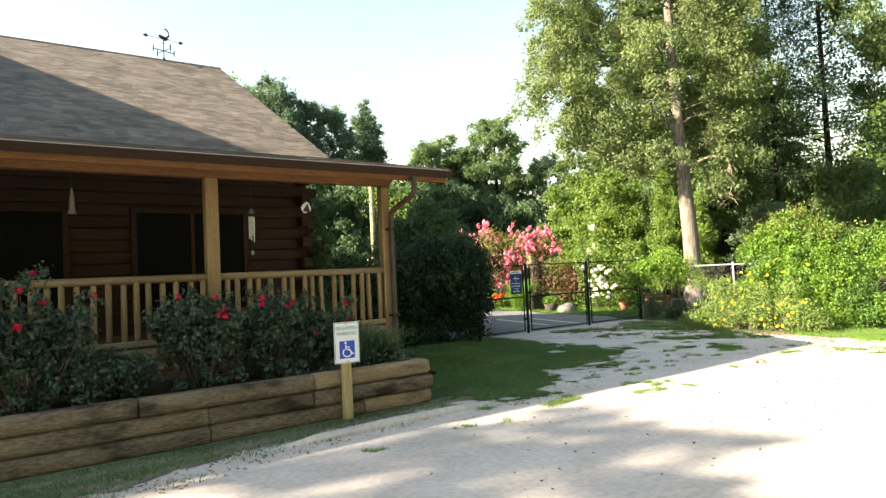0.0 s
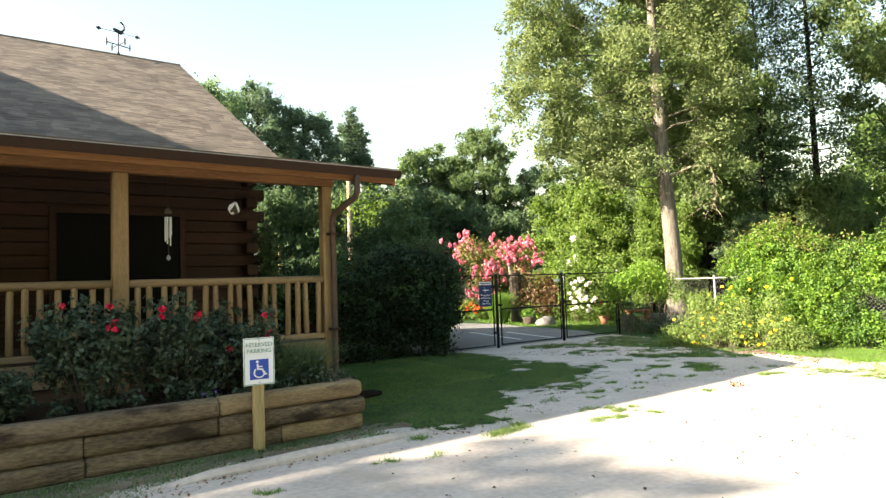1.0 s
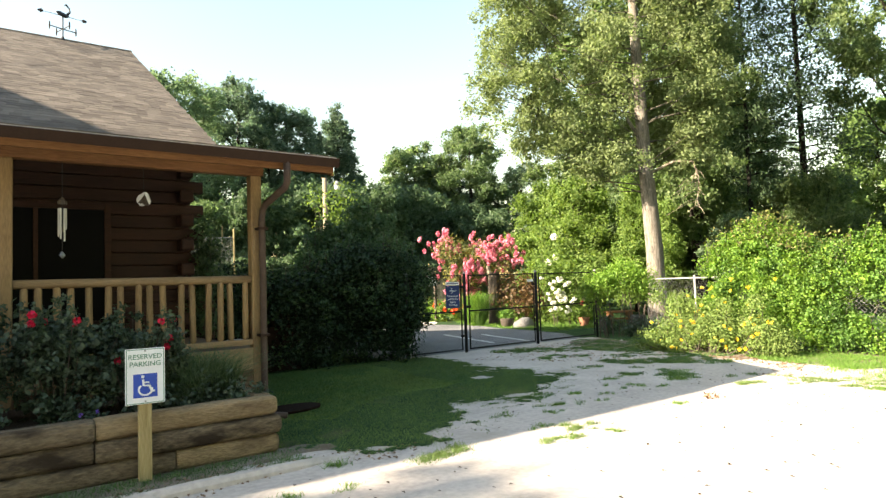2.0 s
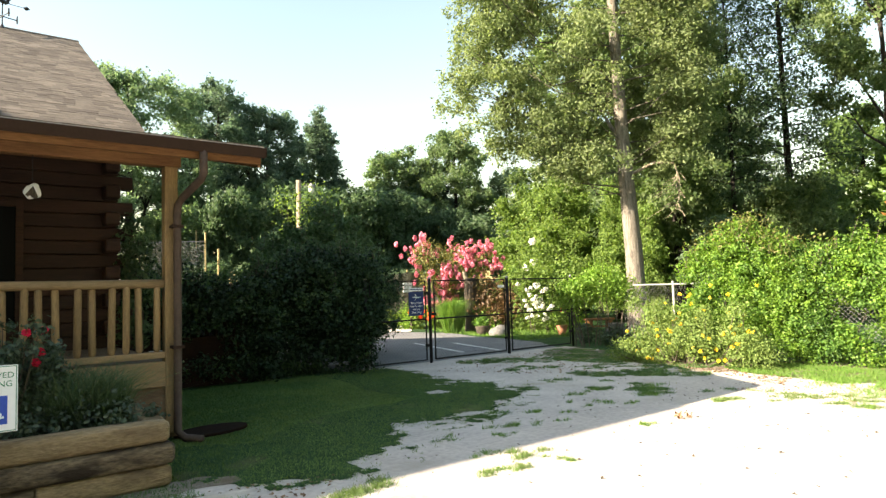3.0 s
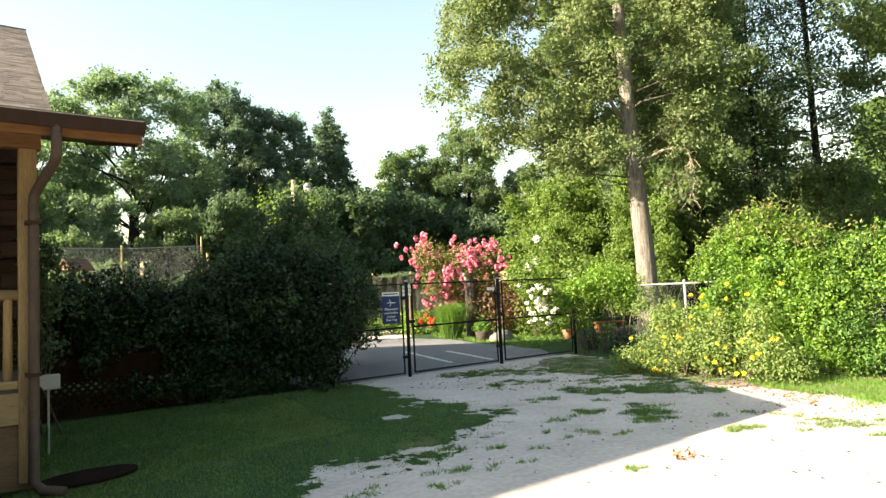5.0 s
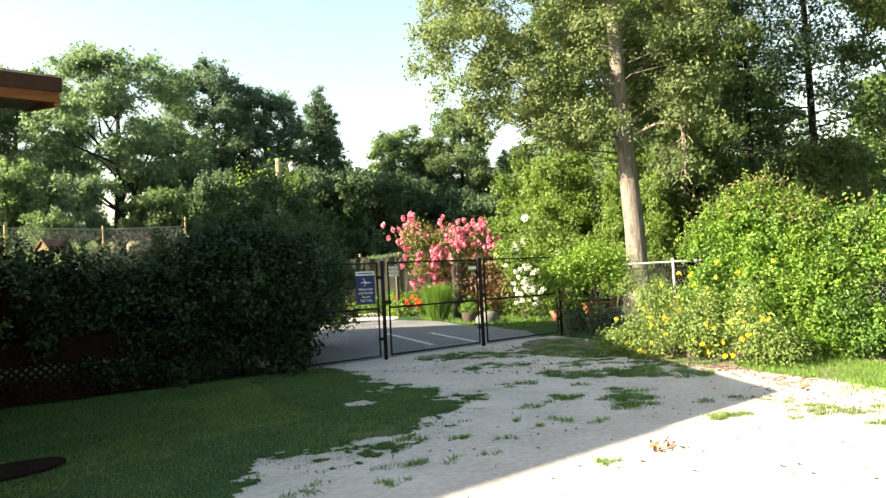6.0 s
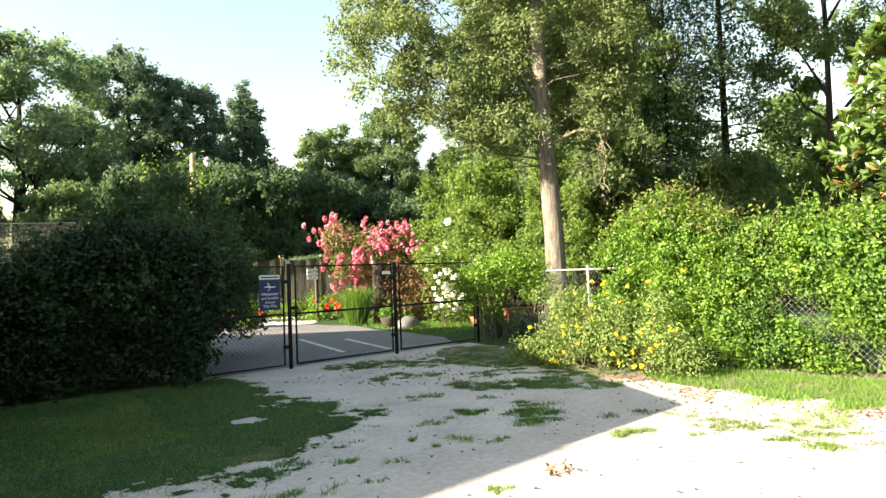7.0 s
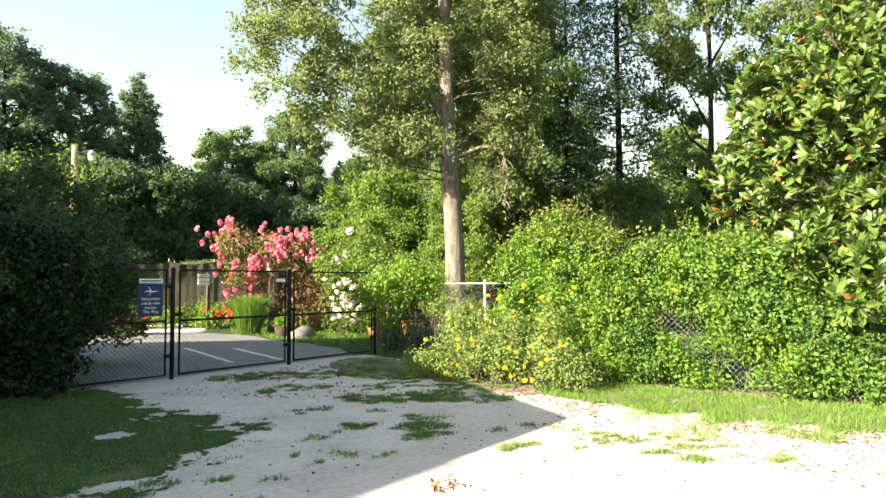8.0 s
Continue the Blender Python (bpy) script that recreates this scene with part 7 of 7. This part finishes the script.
part("stretcher", boxed(-0.38, 0.38, -0.03, 0.03, 0.14, 0.2, 0.008), BEAM_WOOD, bench)

# fence of grey-green shade cloth beyond the flower bed
screen = thing("cloth_fence", 16.2, 29.3, 0, "low fence of sagging grey-green shade cloth behind the flowers", "fence", turn=-27.6)
for k in range(5):
    part("post", tubed([(1.78 * k, 0.04, -0.05), (1.78 * k, 0.04, 2.62)], 0.04, 8), STAKE, screen)
for k in range(4):
    bm = bmesh.new()
    rows = []
    for j in range(9):
        x, sag = 1.78 * (k + j / 8), 0.14 * math.sin(math.pi * j / 8)
        rows.append([bm.verts.new((x, -0.03 + 0.03 * math.sin(7 * x + 2 * z), z * (1 - sag / 2.5))) for z in (0.0, 0.8, 1.6, 2.5)])
    for a, b in zip(rows, rows[1:]):
        for i in range(3):
            bm.faces.new((a[i], b[i], b[i + 1], a[i + 1]))
    bmesh.ops.solidify(bm, geom=bm.faces[:], thickness=0.008)
    part("cloth", bm, CLOTH, screen, smooth=True)

# posts and a feeder behind the house
for x, y, h in ((14.67, 39.6, 5.6), (11.61, 26.6, 3.5), (18.1, 39.6, 5.3)):
    p = thing("garden_post", x, y, 0, "pale wooden post behind the shrubs", "post", "garden posts")
    part("post", tubed([(0, 0, 0), (0, 0, h)], 0.05, 8), STAKE, p)
white_post = thing("white_post", 7.9, 25.74, 0, "white painted post with a dark cap", "post")
part("post", boxed(-0.06, 0.06, -0.06, 0.06, 0, 2.5, 0.01), WHITE_PAINT, white_post)
part("cap", tubed([(0, 0, 2.5), (0, 0, 2.58), (0, 0, 2.66)], [0.1, 0.09, 0.02], 10), BLACK_IRON, white_post)
feeder = thing("feeder_kiosk", 7.8, 31.6, 0, "small wooden kiosk with a reddish gabled roof", "kiosk", turn=34)
for x in (-0.36, 0.36):
    part("post", boxed(x - 0.05, x + 0.05, -0.05, 0.05, 0, 3.3, 0.01), DARK_STAIN, feeder)
part("tray", boxed(-0.42, 0.42, -0.22, 0.22, 2.55, 2.62, 0.01), DARK_STAIN, feeder)
for name, y in (("roof", -0.32), ("roof_back", 0.52)):
    part(name, slab([(-0.56, y, 3.24), (0.56, y, 3.24), (0.56, 0.1, 3.68), (-0.56, 0.1, 3.68)] if y < 0 else [(-0.56, 0.1, 3.68), (0.56, 0.1, 3.68), (0.56, y, 3.24), (-0.56, y, 3.24)], 0.06), CEDAR, feeder)
part("gable_board", slab([(-0.5, -0.26, 3.24), (-0.5, 0.46, 3.24), (-0.5, 0.1, 3.58), (-0.5, 0.09, 3.58)], 0.03), STAKE, feeder)

# plants in the raised bed
ROSES = [(0.3, 7.3, 0.66, 1.25), (1.05, 7.3, 0.4, 0.42), (1.95, 7.4, 0.52, 0.98), (2.75, 7.45, 0.5, 1.02), (3.4, 7.45, 0.42, 0.85), (-0.8, 7.4, 0.7, 1.1)]
for k, (x, y, w, h) in enumerate(ROSES):
    q = np.random.default_rng(130 + k)
    c = thing("rose_bush", x, y, 0.46, "dark-leaved rose bush with red blooms in the raised bed", "rose bush")
    canes, lobes = bmesh.new(), [(0.45 * w, 0.05, 0.55 * h, 0.4 * w, 0.26, 0.2 * h), (-0.45 * w, 0.05, 0.55 * h, 0.4 * w, 0.26, 0.2 * h), (0, -0.1, 0.72 * h, 0.4 * w, 0.26, 0.14 * h), (0, 0.1, 0.3 * h, 0.6 * w, 0.26, 0.22 * h), (-0.3 * w, -0.1, 0.14 * h, 0.4 * w, 0.26, 0.14 * h), (0.35 * w, -0.1, 0.14 * h, 0.4 * w, 0.26, 0.14 * h), (0, 0, 0.5 * h, 0.55 * w, 0.28, 0.2 * h)]
    for _ in range(24):
        a, lean = q.uniform(-1, 1), q.uniform(0.55, 1.08)
        tip = Vector((a * w * (1.25 - 0.4 * lean), q.uniform(-0.42, 0.25), h * lean * (1 - 0.22 * a * a)))
        tube(canes, [(0.25 * tip.x, 0.2 * tip.y, 0), (0.7 * tip.x, 0.7 * tip.y, 0.55 * tip.z), tip], [0.007, 0.006, 0.003], 5)
        for f in (1.0, 0.78, 0.55):
            size = q.uniform(0.07, 0.13) * (1.3 - 0.4 * f)
            lobes.append((tip.x * (0.3 + 0.7 * f) + q.normal() * 0.04, tip.y * f + q.normal() * 0.04, tip.z * f, size, size, size * 1.1))
    tagged(part("cane", canes, DARK_BARK, c), kind="stuff")
    hedge_parts(c, q, lobes, int(19000 * w), 0.07, 0.05, [LEAF_ROSE], 4)
    if k != 1:
        tips = sorted(lobes[7:], key=lambda p: p[1] - p[2])[:12 if k in (0, 5) else 9]
        blooms(c, "bloom", RED_BLOOM, [(p[0], p[1] - 0.06, p[2] + 0.05) for p in tips[::1 if k in (0, 5) else 2]], 0.045, 110 + k, 18)
ob = grass_clump(4.15, 7.3, 0.6, 0.3, 2600, 120, "arching green grass clump at the corner of the bed", GRASS_BLUE, 0.008, 0.42)
ob.location = (3.98, 7.35, 0.46)
c = shrub("trailing_plant", "low trailing plant spilling over the timbers", 4.1, 7.0, [(0, 0, 0.1, 0.35, 0.22, 0.12), (-0.5, 0.05, 0.08, 0.3, 0.2, 0.1)], 1500, 0.05, LEAF_ROSE, 121, tuft=0.06, stems=False)
c.location.z = 0.46
c = shrub("purple_flower", "small plant with purple blooms in the bed", 2.9, 6.95, [(0, 0, 0.06, 0.15, 0.1, 0.08)], 220, 0.05, LEAF_ROSE, 122, tuft=0.04, stems=False)
c.location.z = 0.46
blooms(c, "bloom", PURPLE_BLOOM, [(-0.05, -0.05, 0.10), (0.08, -0.04, 0.11)], 0.025, 123, 8)

# corner creeper and perennials by the fence
c = shrub("corner_creeper", "dark climbing plant at the house corner", 5.2, 11.3, [(0, 0, 1.3, 0.28, 0.25, 0.5), (0.05, 0, 2.0, 0.22, 0.22, 0.45), (0.02, 0, 2.5, 0.16, 0.16, 0.3)], 2600, 0.07, LEAF_DARK, 140, tuft=0.07)
for x, y, seed in ((16.3, 11.2, 141), (15.9, 10.2, 142), (16.6, 12.3, 143)):
    shrub("grey_perennial", "low grey-green perennial by the gate post", x, y, [(0, 0, 0.22, 0.32, 0.32, 0.24)], 900, 0.07, LEAF_ROSE, seed, tuft=0.07, stems=False)
jar = thing("blue_pot", 16.95, 11.55, 0, "round blue-grey garden pot by the bench", "pot")
part("body", tubed([(0, 0, 0), (0, 0, 0.08), (0, 0, 0.3), (0, 0, 0.48), (0, 0, 0.52)], [0.14, 0.2, 0.27, 0.2, 0.22], 16), STONE, jar, smooth=True)

# perennials along the garden path and a dark pot beside the boulder
r = np.random.default_rng(150)
for k, (x, y, h) in enumerate(((15.2, 24.4, 0.5), (16.3, 24.6, 0.7), (17.3, 24.0, 0.6), (18.6, 23.2, 0.75), (19.3, 21.4, 0.6), (20.1, 19.6, 0.65), (19.4, 17.2, 0.55), (19.9, 16.2, 0.5), (21.0, 18.2, 0.9))):
    lobes = [(r.normal() * 0.35, r.normal() * 0.35, h * r.uniform(0.4, 0.75), r.uniform(0.22, 0.4), r.uniform(0.22, 0.4), 0.42 * h) for _ in range(5)]
    shrub("garden_perennial", "leafy green perennial along the garden path", x, y, lobes, 1500, 0.11, LEAF_HEDGE if k % 2 else LEAF_BRIGHT, 151 + k, tuft=0.12, per=12, stems=False, category="perennial")
tub = thing("plant_tub", 17.3, 17.25, 0, "dark round tub with a low green plant on the lawn", "plant pot")
part("tub", tubed([(0, 0, 0), (0, 0, 0.05), (0, 0, 0.26), (0, 0, 0.30)], [0.15, 0.2, 0.25, 0.25], 16), DARK_BARK, tub, smooth=True)
spots, out, _ = puffs(r, [(0, 0, 0.42, 0.26, 0.26, 0.16)], 420, 0.06, 10)
tagged(part_of("plant", leaves("plant", spots, out, 0.09, r), LEAF_VINE, tub), kind="stuff")
